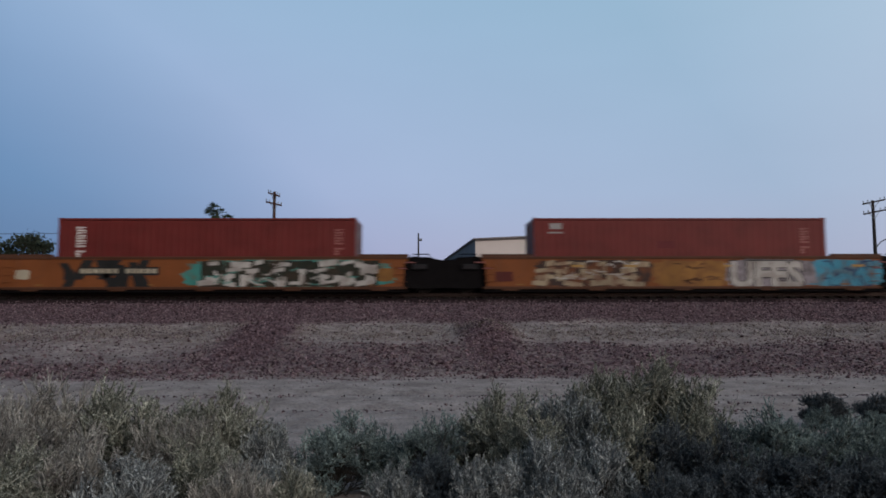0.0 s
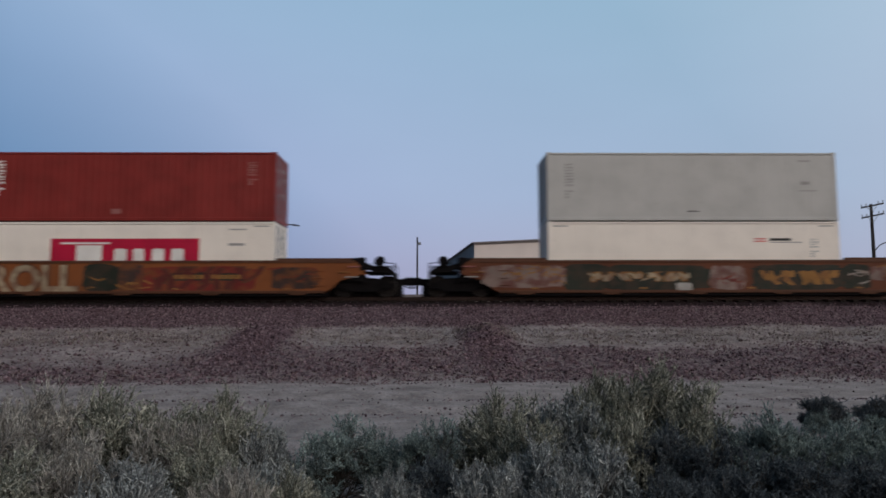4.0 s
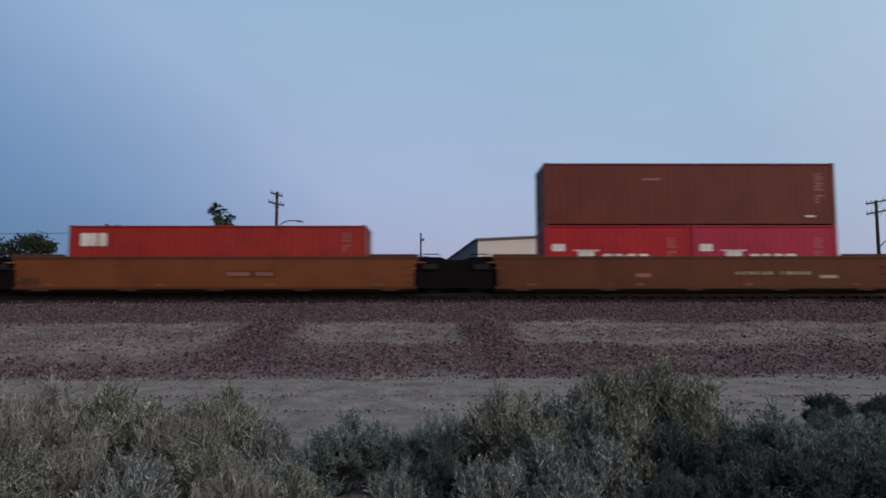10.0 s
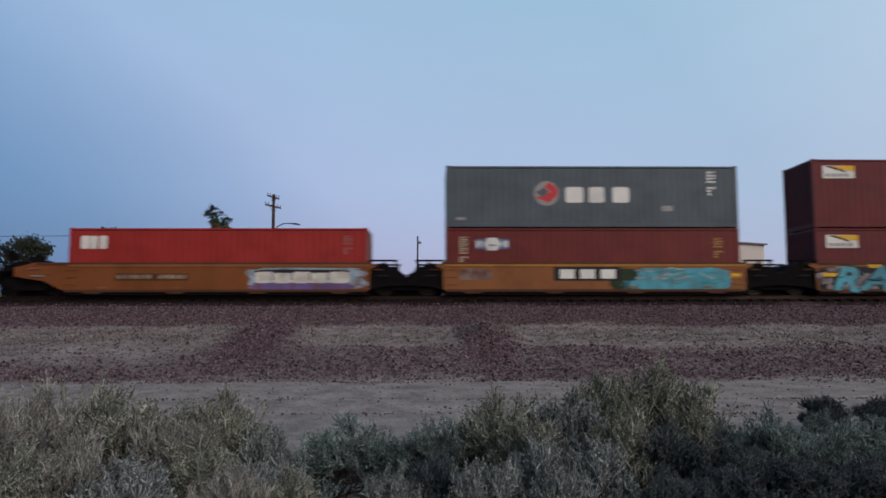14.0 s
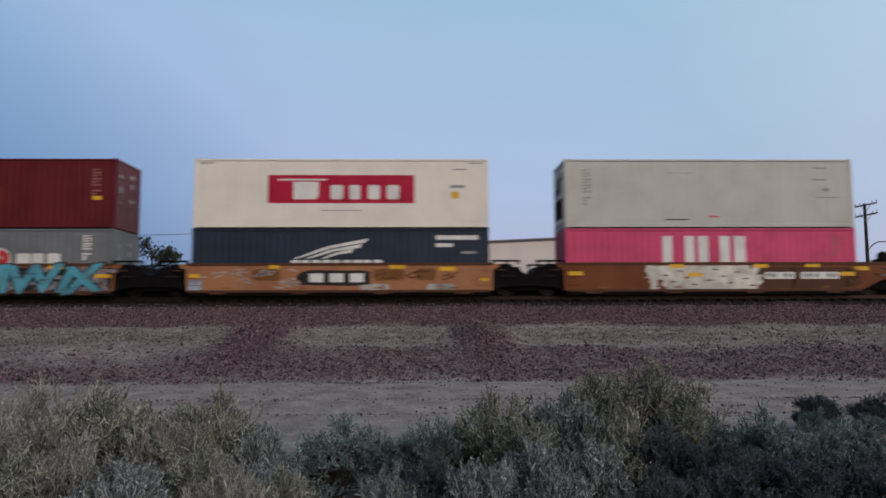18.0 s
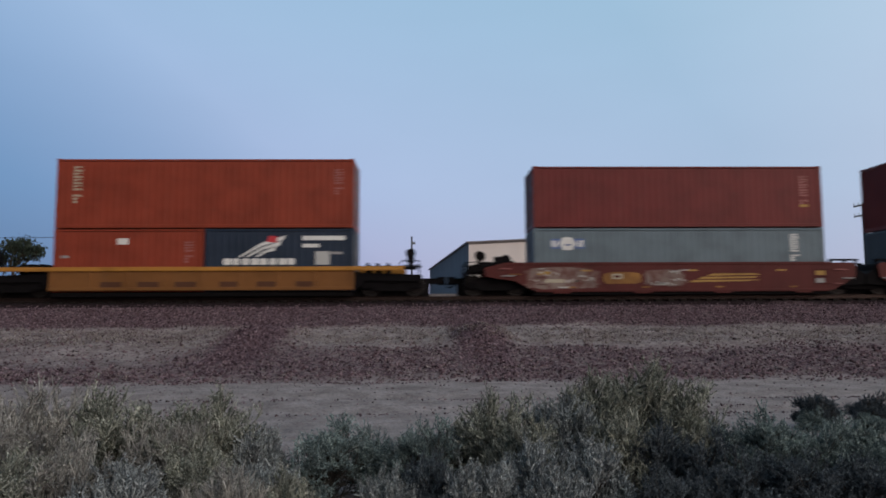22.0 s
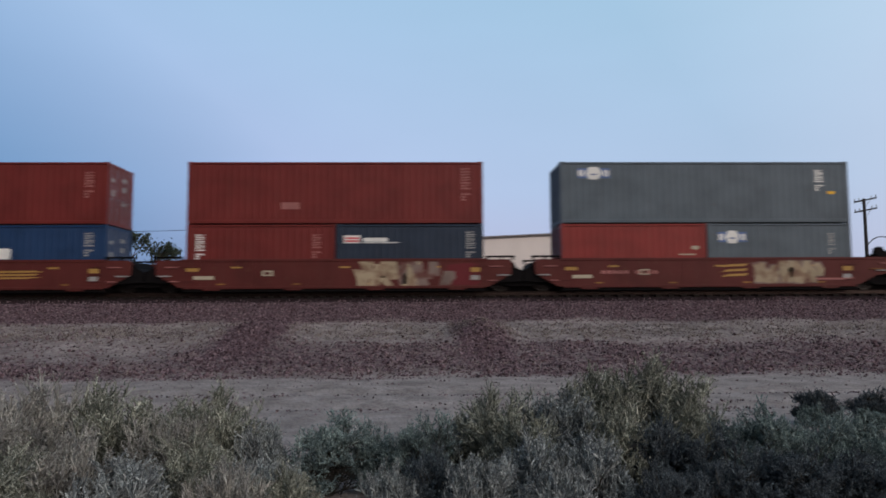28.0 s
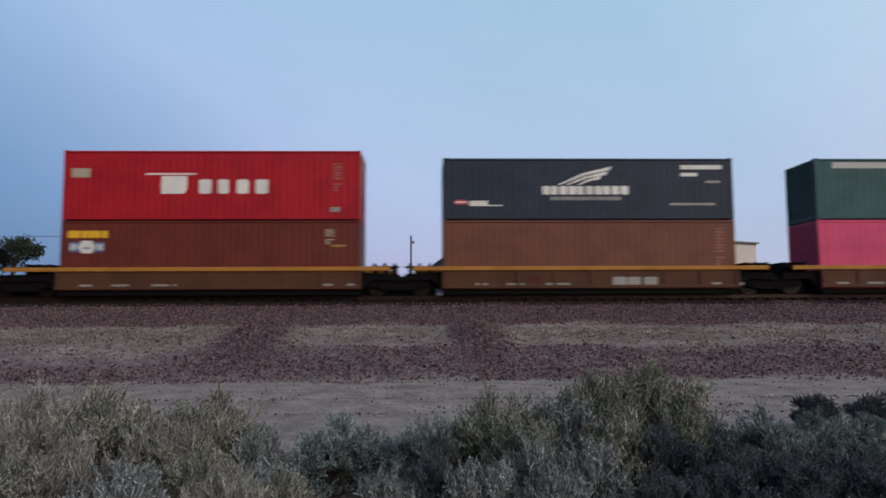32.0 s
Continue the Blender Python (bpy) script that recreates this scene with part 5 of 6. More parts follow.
bar(up, 10.95, 11.35, 0.32, 0.52, MARK_GREY)
blocks(low, 0.27, 2.18, 1.65, 0.30, 6, YELLOW, 0.05, label="yellow painted blocks")
label_panel(low, 0.36, 1.54, 1.40, 0.54)
column(low, 10.7, 11.2, 1.9, 2.55, MARK_CREAM, 3)
bar(low, 11.0, 11.6, 1.80, 1.88, MARK_GOLD)
low, up = N[19]
wing(up, 4.8, 1.44, 2.2, 0.80)
blocks(up, 4.15, 1.04, 3.65, 0.36, 10, MARK_WHITE, 0.12)
blocks(up, 4.5, 0.80, 3.0, 0.15, 14, MARK_GREY, 0.2)
wing_marks(up, STD)
bar(up, 0.5, 0.98, 0.62, 0.82, LABEL_RED)
bar(up, 0.5, 0.98, 0.69, 0.75, MARK_WHITE, proud=0.010)
bar(up, 1.1, 1.85, 0.60, 0.78, MARK_WHITE)
bar(up, 1.1, 2.45, 0.56, 0.60, MARK_WHITE)
bar(up, 9.5, 11.4, 0.58, 0.68, MARK_GREY)
column(low, 11.3, 11.8, 1.0, 2.6, MARK_PINK, 5)
low, up = N[20]
bar(up, 0.75, 4.2, 2.16, 2.42, GREY, name="label_panel", label="faded pale strip")
for z in (1.0, 1.5):
    bar(up, 6.0, 7.6, z, z + 0.3, GREY)

# ---- graffiti and marks on the cars: metres from the middle of the car and above the rail ----
SIDE = -1.42


def strokes(parent, x0, x1, z0, z1, n, fill, line, seed, lean=0.0, fat=0.26):
    """Sprayed interlocking shapes: bent slanting strokes, each over a darker edge."""
    r = random.Random(seed)
    cell = (x1 - x0) / n
    h = z1 - z0
    for i in range(n):
        a = x0 + i * cell
        edge, face = Shape(), Shape()
        for k in range(r.choice((3, 4, 4))):
            w = fat * cell * r.uniform(0.7, 1.3)
            b = a + r.uniform(-0.05, 0.75) * cell
            t = b + r.uniform(-0.45, 0.45) * cell + lean * h
            m = (b + t) / 2 + r.uniform(-0.22, 0.22) * cell
            lo = z0 + h * r.choice((0.0, 0.02, 0.3, 0.45)) + r.uniform(0, 0.05)
            hi = min(z1, lo + h * r.uniform(0.45, 1.0))
            mid = (lo + hi) / 2
            e = 0.045
            y = SIDE - 0.0125 - 0.0008 * k
            edge.plate([(b - e, lo - e), (b + w + e, lo - e), (m + w + e, mid), (t + w + e, hi + e), (t - e, hi + e), (m - e, mid)], y, SIDE + 0.004)
            face.plate([(b, lo), (b + w, lo + r.uniform(-0.03, 0.05)), (m + w * r.uniform(0.8, 1.3), mid), (t + w * 0.8, hi), (t, hi - r.uniform(0, 0.08)), (m, mid)], y - 0.004, SIDE + 0.004)
        part("graffiti_edge", edge, line, parent)
        part("graffiti_stroke", face, fill, parent)


def cloud(parent, x0, x1, z0, z1, mat, seed, n=14, proud=0.013):
    """A sprayed patch with an uneven outline."""
    r = random.Random(seed)
    cx, cz, rx, rz = (x0 + x1) / 2, (z0 + z1) / 2, (x1 - x0) / 2, (z1 - z0) / 2
    pts = []
    n *= 2
    for k in range(n):
        a = 2 * math.pi * k / n
        q = r.uniform(0.90, 1.03)
        s, c2 = math.sin(a), math.cos(a)
        pts.append((cx + rx * q * math.copysign(abs(c2) ** 0.42, c2), cz + rz * q * math.copysign(abs(s) ** 0.42, s)))
    part("graffiti_patch", Shape().plate(pts, SIDE - proud, SIDE + 0.004), mat, parent)


def wildstyle(parent, x0, x1, z0, z1, n, fill, line, seed, proud=0.015):
    """A sprayed piece: broad broken bars, level and upright, that interlock over a dark ground."""
    r = random.Random(seed)
    cell, h = (x1 - x0) / n, z1 - z0
    for i in range(n):
        a = x0 + i * cell
        back, face = Shape(), Shape()
        k = r.uniform(-0.10, 0.10) * cell
        back.plate([(a - 0.04, z0), (a + cell * 1.02, z0 + r.uniform(0, 0.06)), (a + cell * 1.04 + k, z1), (a - 0.02 + k, z1 - r.uniform(0, 0.08))], SIDE - proud - 0.0004 * (i % 2), SIDE + 0.004)
        y = SIDE - proud - 0.004 - 0.0006 * (i % 2)
        bars = []
        for lev in (0.03, 0.26, 0.50, 0.76):
            if r.uniform(0, 1) < 0.9:
                l0 = r.uniform(-0.25, 0.45)
                bars.append((l0, lev + r.uniform(-0.03, 0.06), l0 + r.uniform(0.35, 1.0), lev + r.uniform(0.16, 0.22), r.uniform(-0.12, 0.12)))
        for _ in range(2):
            u, b0 = r.uniform(-0.1, 0.8), r.choice((0.04, 0.2, 0.45))
            bars.append((u, b0, u + r.uniform(0.12, 0.24), min(0.97, b0 + r.uniform(0.2, 0.5)), r.uniform(-0.1, 0.1)))
        for l0, b0, l1, b1, tip in bars:
            face.plate([(a + l0 * cell + k * b0, z0 + b0 * h), (a + l1 * cell + k * b0, z0 + (b0 + tip) * h), (a + l1 * cell + k * b1, z0 + (b1 + tip) * h), (a + l0 * cell + k * b1, z0 + b1 * h)], y, SIDE + 0.004)
            y -= 0.0001
        part("graffiti_ground", back, line, parent)
        part("graffiti_stroke", face, fill, parent)


def scribble(parent, x0, x1, z0, z1, n, mat, seed, proud=0.014):
    """Thin sprayed lines that wander."""
    r = random.Random(seed)
    for _ in range(n):
        x, z = r.uniform(x0, x1 - 0.4), r.uniform(z0, z1)
        pts, top = [], []
        for k in range(r.choice((4, 5, 6))):
            pts.append((x, z))
            top.append((x + r.uniform(-0.02, 0.02), z + r.uniform(0.03, 0.07)))
            x, z = x + r.uniform(0.06, 0.20), min(max(z + r.uniform(-0.10, 0.10), z0), z1)
        part("graffiti_line", Shape().plate(pts + top[::-1], SIDE - proud, SIDE + 0.004), mat, parent)


def mark(parent, x0, x1, z0, z1, mat, proud=0.017):
    part("painted_mark", Shape().box(x0, x1, SIDE - proud, SIDE + 0.004, z0, z1), mat, parent)


def board(parent, x, z, w, h, cells, back=MARK_BLACK, fore=MARK_SAND):
    """A dark board with a row of small pale bars."""
    mark(parent, x, x + w, z, z + h, back, 0.015)
    cw = w / (cells + 0.5)
    for i in range(cells):
        if i == cells // 2:
            continue
        mark(parent, x + cw * (i + 0.35), x + cw * (i + 1.1), z + 0.25 * h, z + 0.8 * h, fore, 0.020)


def sweep_mark(parent, x, z, w):
    for k in range(3):
        part("painted_mark", Shape().plate([(x + 0.12 * k * w, z + 0.13 * k), (x + (0.75 + 0.1 * k) * w, z + 0.04 + 0.13 * k), (x + (0.95 - 0.05 * k) * w, z + 0.10 + 0.13 * k), (x + 0.12 * k * w + 0.2, z + 0.09 + 0.13 * k)], SIDE - 0.016, SIDE + 0.004), MARK_GOLD, parent)


def letters(parent, text, x, z, size, mat, squash=1.0, fat=0.02, proud=0.018):
    cu = bpy.data.curves.new("lettering", "FONT")
    cu.body, cu.size, cu.extrude, cu.offset, cu.resolution_u = text, size, 0.004, fat * size, 3
    ob = new("lettering", cu)
    me = bpy.data.meshes.new_from_object(ob.evaluated_get(bpy.context.evaluated_depsgraph_get()))
    bpy.data.objects.remove(ob)
    me.transform(pose(x, SIDE - proud, z, 90) @ Matrix.Diagonal((squash, 1, 1, 1)))
    me.materials.clear()
    part("lettering", me, mat, parent, "sprayed block capitals")


def tag_letters(parent, text, x, width, z, height, fill, line, seed):
    """Fat sprayed capitals, one by one, tilted and jostling, over a dark outline."""
    r = random.Random(seed)
    wide = {"I": 0.5, "W": 1.5}
    unit = width / sum(wide.get(ch, 1.0) for ch in text)
    for k, ch in enumerate(text):
        w = unit * wide.get(ch, 1.0)
        tilt, size = r.uniform(-13, 9), height / 0.70 * r.uniform(0.9, 1.04)
        for mat, fat, proud in ((line, 0.075, 0.021), (fill, 0.042, 0.027)):
            cu = bpy.data.curves.new("lettering", "FONT")
            cu.body, cu.size, cu.extrude, cu.offset, cu.resolution_u, cu.align_x, cu.shear = ch, size, 0.004, fat * size, 3, "CENTER", 0.18
            ob = new("lettering", cu)
            me = bpy.data.meshes.new_from_object(ob.evaluated_get(bpy.context.evaluated_depsgraph_get()))
            bpy.data.objects.remove(ob)
            me.transform(pose(x + w / 2, SIDE - proud - 0.001 * (k % 2), z, 90, 0, 0) @ Matrix.Diagonal((1.30, 1, 1, 1)) @ pose(0, 0, 0, 0, 0, tilt))
            me.materials.clear()
            part("lettering", me, mat, parent, "sprayed block capital")
        x += w


B0, B1 = 0.20, 1.36      # the painted band of the long cars
Q0, Q1 = 0.20, 1.24      # and of the short ones
c = CAR[0]
cloud(c, -7.65, -7.05, 0.55, 0.95, MARK_CREAM, 1)
strokes(c, -5.9, -2.0, 0.25, 1.30, 4, MARK_BLACK, MARK_BLACK, 2, 0.12, 0.34)
board(c, -5.1, 0.72, 3.25, 0.34, 12, fore=MARK_CREAM)
cloud(c, -0.95, 7.75, B0, B1, MARK_TEAL, 3, 26)
wildstyle(c, -0.1, 7.0, 0.24, 1.32, 8, MARK_BONE, MARK_MOSS, 4)
scribble(c, 0.2, 6.6, 0.3, 1.25, 16, MARK_BONE, 41, 0.022)
scribble(c, 0.0, 7.0, 0.3, 1.25, 12, MARK_TEAL, 42, 0.022)
cloud(c, 7.0, 7.7, 0.45, 1.0, MARK_OCHRE, 43, 9, 0.016)
c = CAR[1]
cloud(c, -6.2, -1.2, B0 + 0.03, B1, MARK_DUSK, 5, 26)
mark(c, -7.7, -7.0, 0.45, 0.85, CAR_RED)
wildstyle(c, -6.0, -1.5, 0.24, 1.30, 5, MARK_SAND, MARK_DUSK, 6)
scribble(c, -5.8, -1.8, 0.3, 1.25, 14, MARK_BONE, 61, 0.022)
cloud(c, -1.3, 2.2, B0, B1 - 0.02, MARK_OCHRE, 7, 20)
scribble(c, -0.9, 1.7, 0.35, 1.15, 9, CAR_DARK, 8, 0.018)
cloud(c, 1.7, 5.6, B0, B1, MARK_HAZE, 99, 16, 0.0145)
letters(c, "UFES", 1.93, 0.23, 1.45, MARK_BLACK, 0.98, 0.075, 0.018)
letters(c, "UFES", 1.95, 0.24, 1.42, MARK_BONE, 0.99, 0.050, 0.024)
cloud(c, 5.0, 8.35, B0, B1, MARK_BLUE, 9, 22)
strokes(c, 5.7, 8.1, 0.25, 1.25, 3, MARK_BLUE, DEEP_BLUE, 10, 0.1, 0.25)
for x in (-4.6, -2.4, 1.7, 4.3, 7.0):
    mark(c, x, x + 0.50, 1.04, 1.13, MARK_GOLD, 0.024)
c = CAR[2]
strokes(c, -8.3, -6.3, 0.3, 1.2, 2, MARK_OCHRE, CAR_DARK, 11, 0.0, 0.3)
letters(c, "TROLL", -6.33, 0.24, 1.48, CAR_DARK, 1.02, 0.06, 0.018)
letters(c, "TROLL", -6.35, 0.26, 1.46, MARK_SAND, 1.03, 0.038, 0.024)
cloud(c, -1.6, -0.1, B0, B1, MARK_MOSS, 12)
cloud(c, -0.2, 0.9, B0, B1, MARK_DUSK, 122)
scribble(c, -1.6, 1.4, 0.3, 1.2, 8, MARK_OCHRE, 121)
cloud(c, 0.4, 5.6, B0, B1 - 0.1, MARK_OXIDE, 13, 18)
scribble(c, 0.6, 5.4, 0.3, 1.15, 12, MARK_DUSK, 131)
strokes(c, 0.8, 5.2, 0.3, 1.2, 4, CAR_RED, CAR_DARK, 14, 0.3, 0.2)
board(c, 2.0, 0.66, 2.9, 0.30, 11, MARK_MOSS, MARK_OCHRE)
cloud(c, 6.0, 8.0, 0.3, 1.2, MARK_DUSK, 15)
scribble(c, 5.6, 8.2, 0.3, 1.15, 8, MARK_OXIDE, 151)
c = CAR[3]
cloud(c, -8.9, -5.4, 0.35, 1.3, MARK_DULL, 17, 18)
scribble(c, -8.6, -5.6, 0.45, 1.25, 14, MARK_OCHRE, 16)
cloud(c, -5.6, -3.6, B0 + 0.02, B1 - 0.04, MARK_MOSS, 60, 14, 0.0125)
cloud(c, -4.0, 0.6, B0 + 0.02, B1 - 0.06, MARK_MOSS, 61, 20, 0.0135)
strokes(c, -4.6, -0.2, 0.60, 0.96, 7, MARK_SAND, MARK_OCHRE, 18, 0.0, 0.30)
cloud(c, 0.5, 2.0, B0 + 0.04, B1 - 0.1, MARK_DULL, 62, 14, 0.0145)
scribble(c, 0.4, 2.2, 0.3, 1.2, 6, MARK_OXIDE, 63, 0.018)
cloud(c, 2.1, 6.2, B0 + 0.02, B1 - 0.06, MARK_MOSS, 64, 20, 0.0135)
strokes(c, 2.7, 5.9, 0.45, 1.05, 4, MARK_OCHRE, MARK_BLACK, 19, 0.0, 0.36)
cloud(c, -0.9, -0.2, 0.22, 0.55, MARK_SMUDGE, 91, 9, 0.022)
cloud(c, 6.0, 7.2, B0 + 0.05, B1 - 0.05, MARK_MOSS, 65, 14, 0.0125)
scribble(c, 5.9, 7.2, 0.3, 1.2, 6, MARK_SMUDGE, 92, 0.020)
cloud(c, 7.1, 9.0, 0.62, 1.25, MARK_DULL, 93, 12, 0.0125)
scribble(c, 7.2, 9.0, 0.7, 1.2, 6, MARK_OCHRE, 94, 0.018)
c = CAR[4]
board(c, -4.75, 0.66, 3.0, 0.26, 12, CAR_DARK)
mark(c, 0.9, 2.3, 0.62, 0.82, CAR_TAN)
c = CAR[5]
board(c, 0.4, 0.62, 2.0, 0.28, 8, CAR_DARK, MARK_PINK)
mark(c, -7.9, -7.1, 0.30, 0.62, CAR_DARK)
c = CAR[6]
board(c, 1.6, 0.66, 3.3, 0.24, 12, CAR_DARK)
mark(c, 5.2, 5.9, 0.58, 0.70, MARK_CREAM)
mark(c, -2.4, -1.8, 0.62, 0.78, MARK_PINK)
cloud(c, 8.2, 8.9, 0.8, 1.1, CAR_ORANGE, 20)
c = CAR[7]
board(c, -4.1, 0.62, 3.0, 0.28, 12, CAR_DARK)
cloud(c, 1.15, 6.15, Q0 + 0.02, 1.16, MARK_PALE, 21, 22)
cloud(c, 1.35, 5.6, Q0 + 0.02, 0.55, MARK_VIOLET, 22, 22, 0.016)
cloud(c, 1.5, 5.45, 0.86, 1.06, MARK_BLACK, 29, 22, 0.016)
for k in range(5):
    cloud(c, 1.55 + 0.75 * k, 2.42 + 0.75 * k, 0.50, 0.98 - 0.05 * (k % 2), MARK_CHALK, 23 + k, 12, 0.020 + 0.0008 * k)
for k in range(4):
    mark(c, 2.28 + 0.75 * k, 2.34 + 0.75 * k, 0.62, 0.94, MARK_VIOLET, 0.026)
mark(c, -6.0, 6.2, Q1 - 0.06, Q1 + 0.03, CAR_TAN, 0.034)
c = CAR[8]
cloud(c, -5.6, -4.2, 0.62, 1.1, MARK_DULL, 30)
mark(c, -1.7, 1.05, 0.60, 1.16, MARK_BLACK, 0.016)
for k in range(3):
    mark(c, -1.45 + 0.84 * k, -0.85 + 0.84 * k, 0.68, 1.06, MARK_WHITE, 0.020)
cloud(c, 0.6, 1.9, Q0, 1.1, PALM_GREEN, 31)
cloud(c, 1.1, 2.3, Q0, 0.62, MARK_BLUE, 32)
cloud(c, 1.4, 5.6, 0.24, 0.62, MARK_CYAN, 331, 24, 0.0135)
cloud(c, 1.6, 5.6, 0.40, 1.14, MARK_CYAN, 333, 24, 0.0150)
scribble(c, 1.7, 5.4, 0.45, 1.05, 12, MARK_TEAL, 33, 0.020)
scribble(c, 1.6, 5.4, 0.35, 1.1, 8, MARK_BONE, 332, 0.022)
mark(c, -6.2, 6.2, Q1 - 0.05, Q1 + 0.03, CHORD, 0.034)
mark(c, 5.6, 6.0, 0.7, 0.9, YELLOW)
c = CAR[9]
cloud(c, -6.15, 6.15, 0.20, 1.22, MARK_BLACK, 340, 40, 0.012)
wildstyle(c, -6.1, 6.1, 0.22, 1.18, 15, MARK_HAZE, MARK_BLACK, 34, 0.0125)
for text, x, wide in (("RARE", -5.75, 1.26), ("HIWIX", 0.35, 1.14)):
    tag_letters(c, text, x, 5.2, 0.22, 1.02, MARK_CYAN, MARK_BLACK, len(text))
strokes(c, -0.75, 0.45, 0.3, 1.1, 3, MARK_CREAM, MARK_BLACK, 37, 0.1, 0.3)
scribble(c, -5.7, 5.8, 0.25, 1.15, 24, MARK_BLACK, 77, 0.031)
scribble(c, -5.7, 5.8, 0.25, 1.15, 14, MARK_HAZE, 78, 0.032)
strokes(c, 5.3, 6.15, 0.22, 1.1, 2, MARK_HAZE, MARK_BLACK, 371, 0.0, 0.3)
for x, z in ((-4.1, 1.12), (-1.6, 1.12), (1.2, 1.12), (3.6, 1.12), (-6.0, 0.76), (5.5, 0.76)):
    mark(c, x, x + 0.60, z, z + 0.15, YELLOW, 0.030)
c = CAR[10]
scribble(c, -5.9, -1.4, 0.30, 1.10, 22, MARK_BONE, 5)
cloud(c, -6.15, -5.6, 0.22, 0.7, MARK_PALE, 381, 10)
cloud(c, -1.75, 1.35, 0.42, 1.06, MARK_BLACK, 382, 18, 0.014)
for k in range(3):
    mark(c, -1.25 + 0.82 * k, -0.68 + 0.82 * k, 0.56, 0.92, MARK_WHITE, 0.020)
cloud(c, 0.8, 2.0, 0.22, 0.5, MARK_SMUDGE, 38)
cloud(c, 3.5, 4.7, 0.22, 0.5, MARK_SMUDGE, 39)
scribble(c, 1.2, 5.6, 0.52, 0.98, 10, CAR_DARK, 6)
for x0, x1, k in ((1.3, 2.6, 1), (3.1, 3.9, 2), (-3.6, -2.4, 3)):
    cloud(c, x0, x1, 0.62, 1.12, CAR_OCHRE, 700 + k, 12)
for x, z, w in ((-6.1, 0.74, 0.4), (2.0, 1.10, 0.65), (4.05, 1.02, 0.65), (-2.9, 1.12, 0.4), (5.7, 0.6, 0.35)):
    mark(c, x, x + w, z, z + 0.16, YELLOW, 0.030)
c = CAR[11]
cloud(c, 1.4, 6.1, 0.24, 1.16, CAR_DARK, 40, 26, 0.012)
cloud(c, -2.95, 1.55, 0.62, 1.22, MARK_CHALK, 43, 26, 0.0135)
cloud(c, -2.15, 1.95, 0.23, 0.86, MARK_CHALK, 431, 24, 0.0150)
strokes(c, -2.8, 1.7, 0.26, 1.18, 8, MARK_CHALK, MARK_CHALK, 42, 0.08, 0.34)
for k in range(14):
    x, z = -2.5 + 0.30 * k, 0.36 + 0.72 * ((k * 0.618) % 1)
    part("graffiti_line", Shape().plate([(x, z), (x + 0.15, z + 0.05), (x + 0.34, z + 0.01), (x + 0.16, z - 0.02)], SIDE - 0.0215, SIDE + 0.004), CAR_DARK, c)
board(c, 2.1, 0.66, 1.25, 0.28, 5, MARK_WHITE, MARK_GREY)
board(c, 3.6, 0.66, 1.6, 0.28, 6, MARK_WHITE, MARK_GREY)
for x, z in ((-6.05, 0.82), (-1.85, 1.12), (1.65, 1.12), (3.8, 1.14), (-1.1, 0.76), (5.85, 1.0), (5.25, 0.78)):
    mark(c, x, x + 0.60, z, z + 0.16, YELLOW, 0.030)
for i in range(13, 18):
    c = CAR[i]
    mark(c, -6.0, -5.5, 0.85, 0.98, MARK_GOLD)
    mark(c, -5.7, -4.9, 0.52, 0.66, MARK_CREAM)
    mark(c, -2.95, -2.5, 0.66, 0.88, MARK_CREAM)
    mark(c, -2.84, -2.62, 0.72, 0.82, CAR_RED, 0.021)
    for x in (-4.2, 0.2, 3.9):
        mark(c, x, x + 0.42, 0.98, 1.04, MARK_GOLD)
    mark(c, 5.55, 5.95, 0.80, 0.98, MARK_GOLD)
    mark(c, 5.55, 5.9, 0.48, 0.66, MARK_GREY)
sweep_mark(CAR[13], 0.25, 0.52, 3.2)
cloud(CAR[13], -6.6, -3.4, 0.25, 1.15, MARK_DULL, 44, 20)
scribble(CAR[13], -6.4, -3.6, 0.3, 1.1, 8, MARK_SMUDGE, 441, 0.018)
cloud(CAR[13], -3.3, -1.7, 0.45, 0.95, MARK_OCHRE, 442, 14)
cloud(CAR[13], -1.6, 0.1, 0.35, 1.05, MARK_DULL, 45, 18)
scribble(CAR[13], -1.4, 0.0, 0.4, 1.0, 7, MARK_BONE, 451, 0.018)
for x in (0.6, 3.6):
    part("painted_mark", Shape().plate([(x, 0.40), (x + 1.1, 0.62), (x + 2.2, 0.40), (x + 2.2, 0.34), (x + 1.1, 0.55), (x, 0.34)], SIDE - 0.016, SIDE + 0.004), CAR_DARK, CAR[14])
sweep_mark(CAR[15], 0.35, 0.55, 3.6)
strokes(CAR[16], 0.75, 3.4, 0.24, 1.20, 4, MARK_SAND, MARK_SAND, 46, 0.05, 0.44)
strokes(CAR[16], 2.5, 4.6, 0.26, 1.18, 3, MARK_DULL, MARK_DULL, 47, 0.0, 0.42)
cloud(CAR[16], 4.5, 6.0, 0.24, 1.15, MAROON, 48, 18)
board(CAR[17], -4.6, 0.64, 2.5, 0.24, 10, CAR_RED, MARK_PINK)
for z in (0.56, 0.76, 0.96):
    part("painted_mark", Shape().plate([(0.45, z), (1.45, z + 0.04), (1.60, z + 0.14), (0.75, z + 0.10)], SIDE - 0.016, SIDE + 0.004), MARK_GOLD, CAR[17])
strokes(CAR[17], 1.75, 4.6, 0.28, 1.22, 5, MARK_SAND, MARK_DULL, 49, 0.0, 0.5)
mark(CAR[17], 4.4, 6.0, 0.42, 0.50, MARK_PINK)
SIDE = -1.36
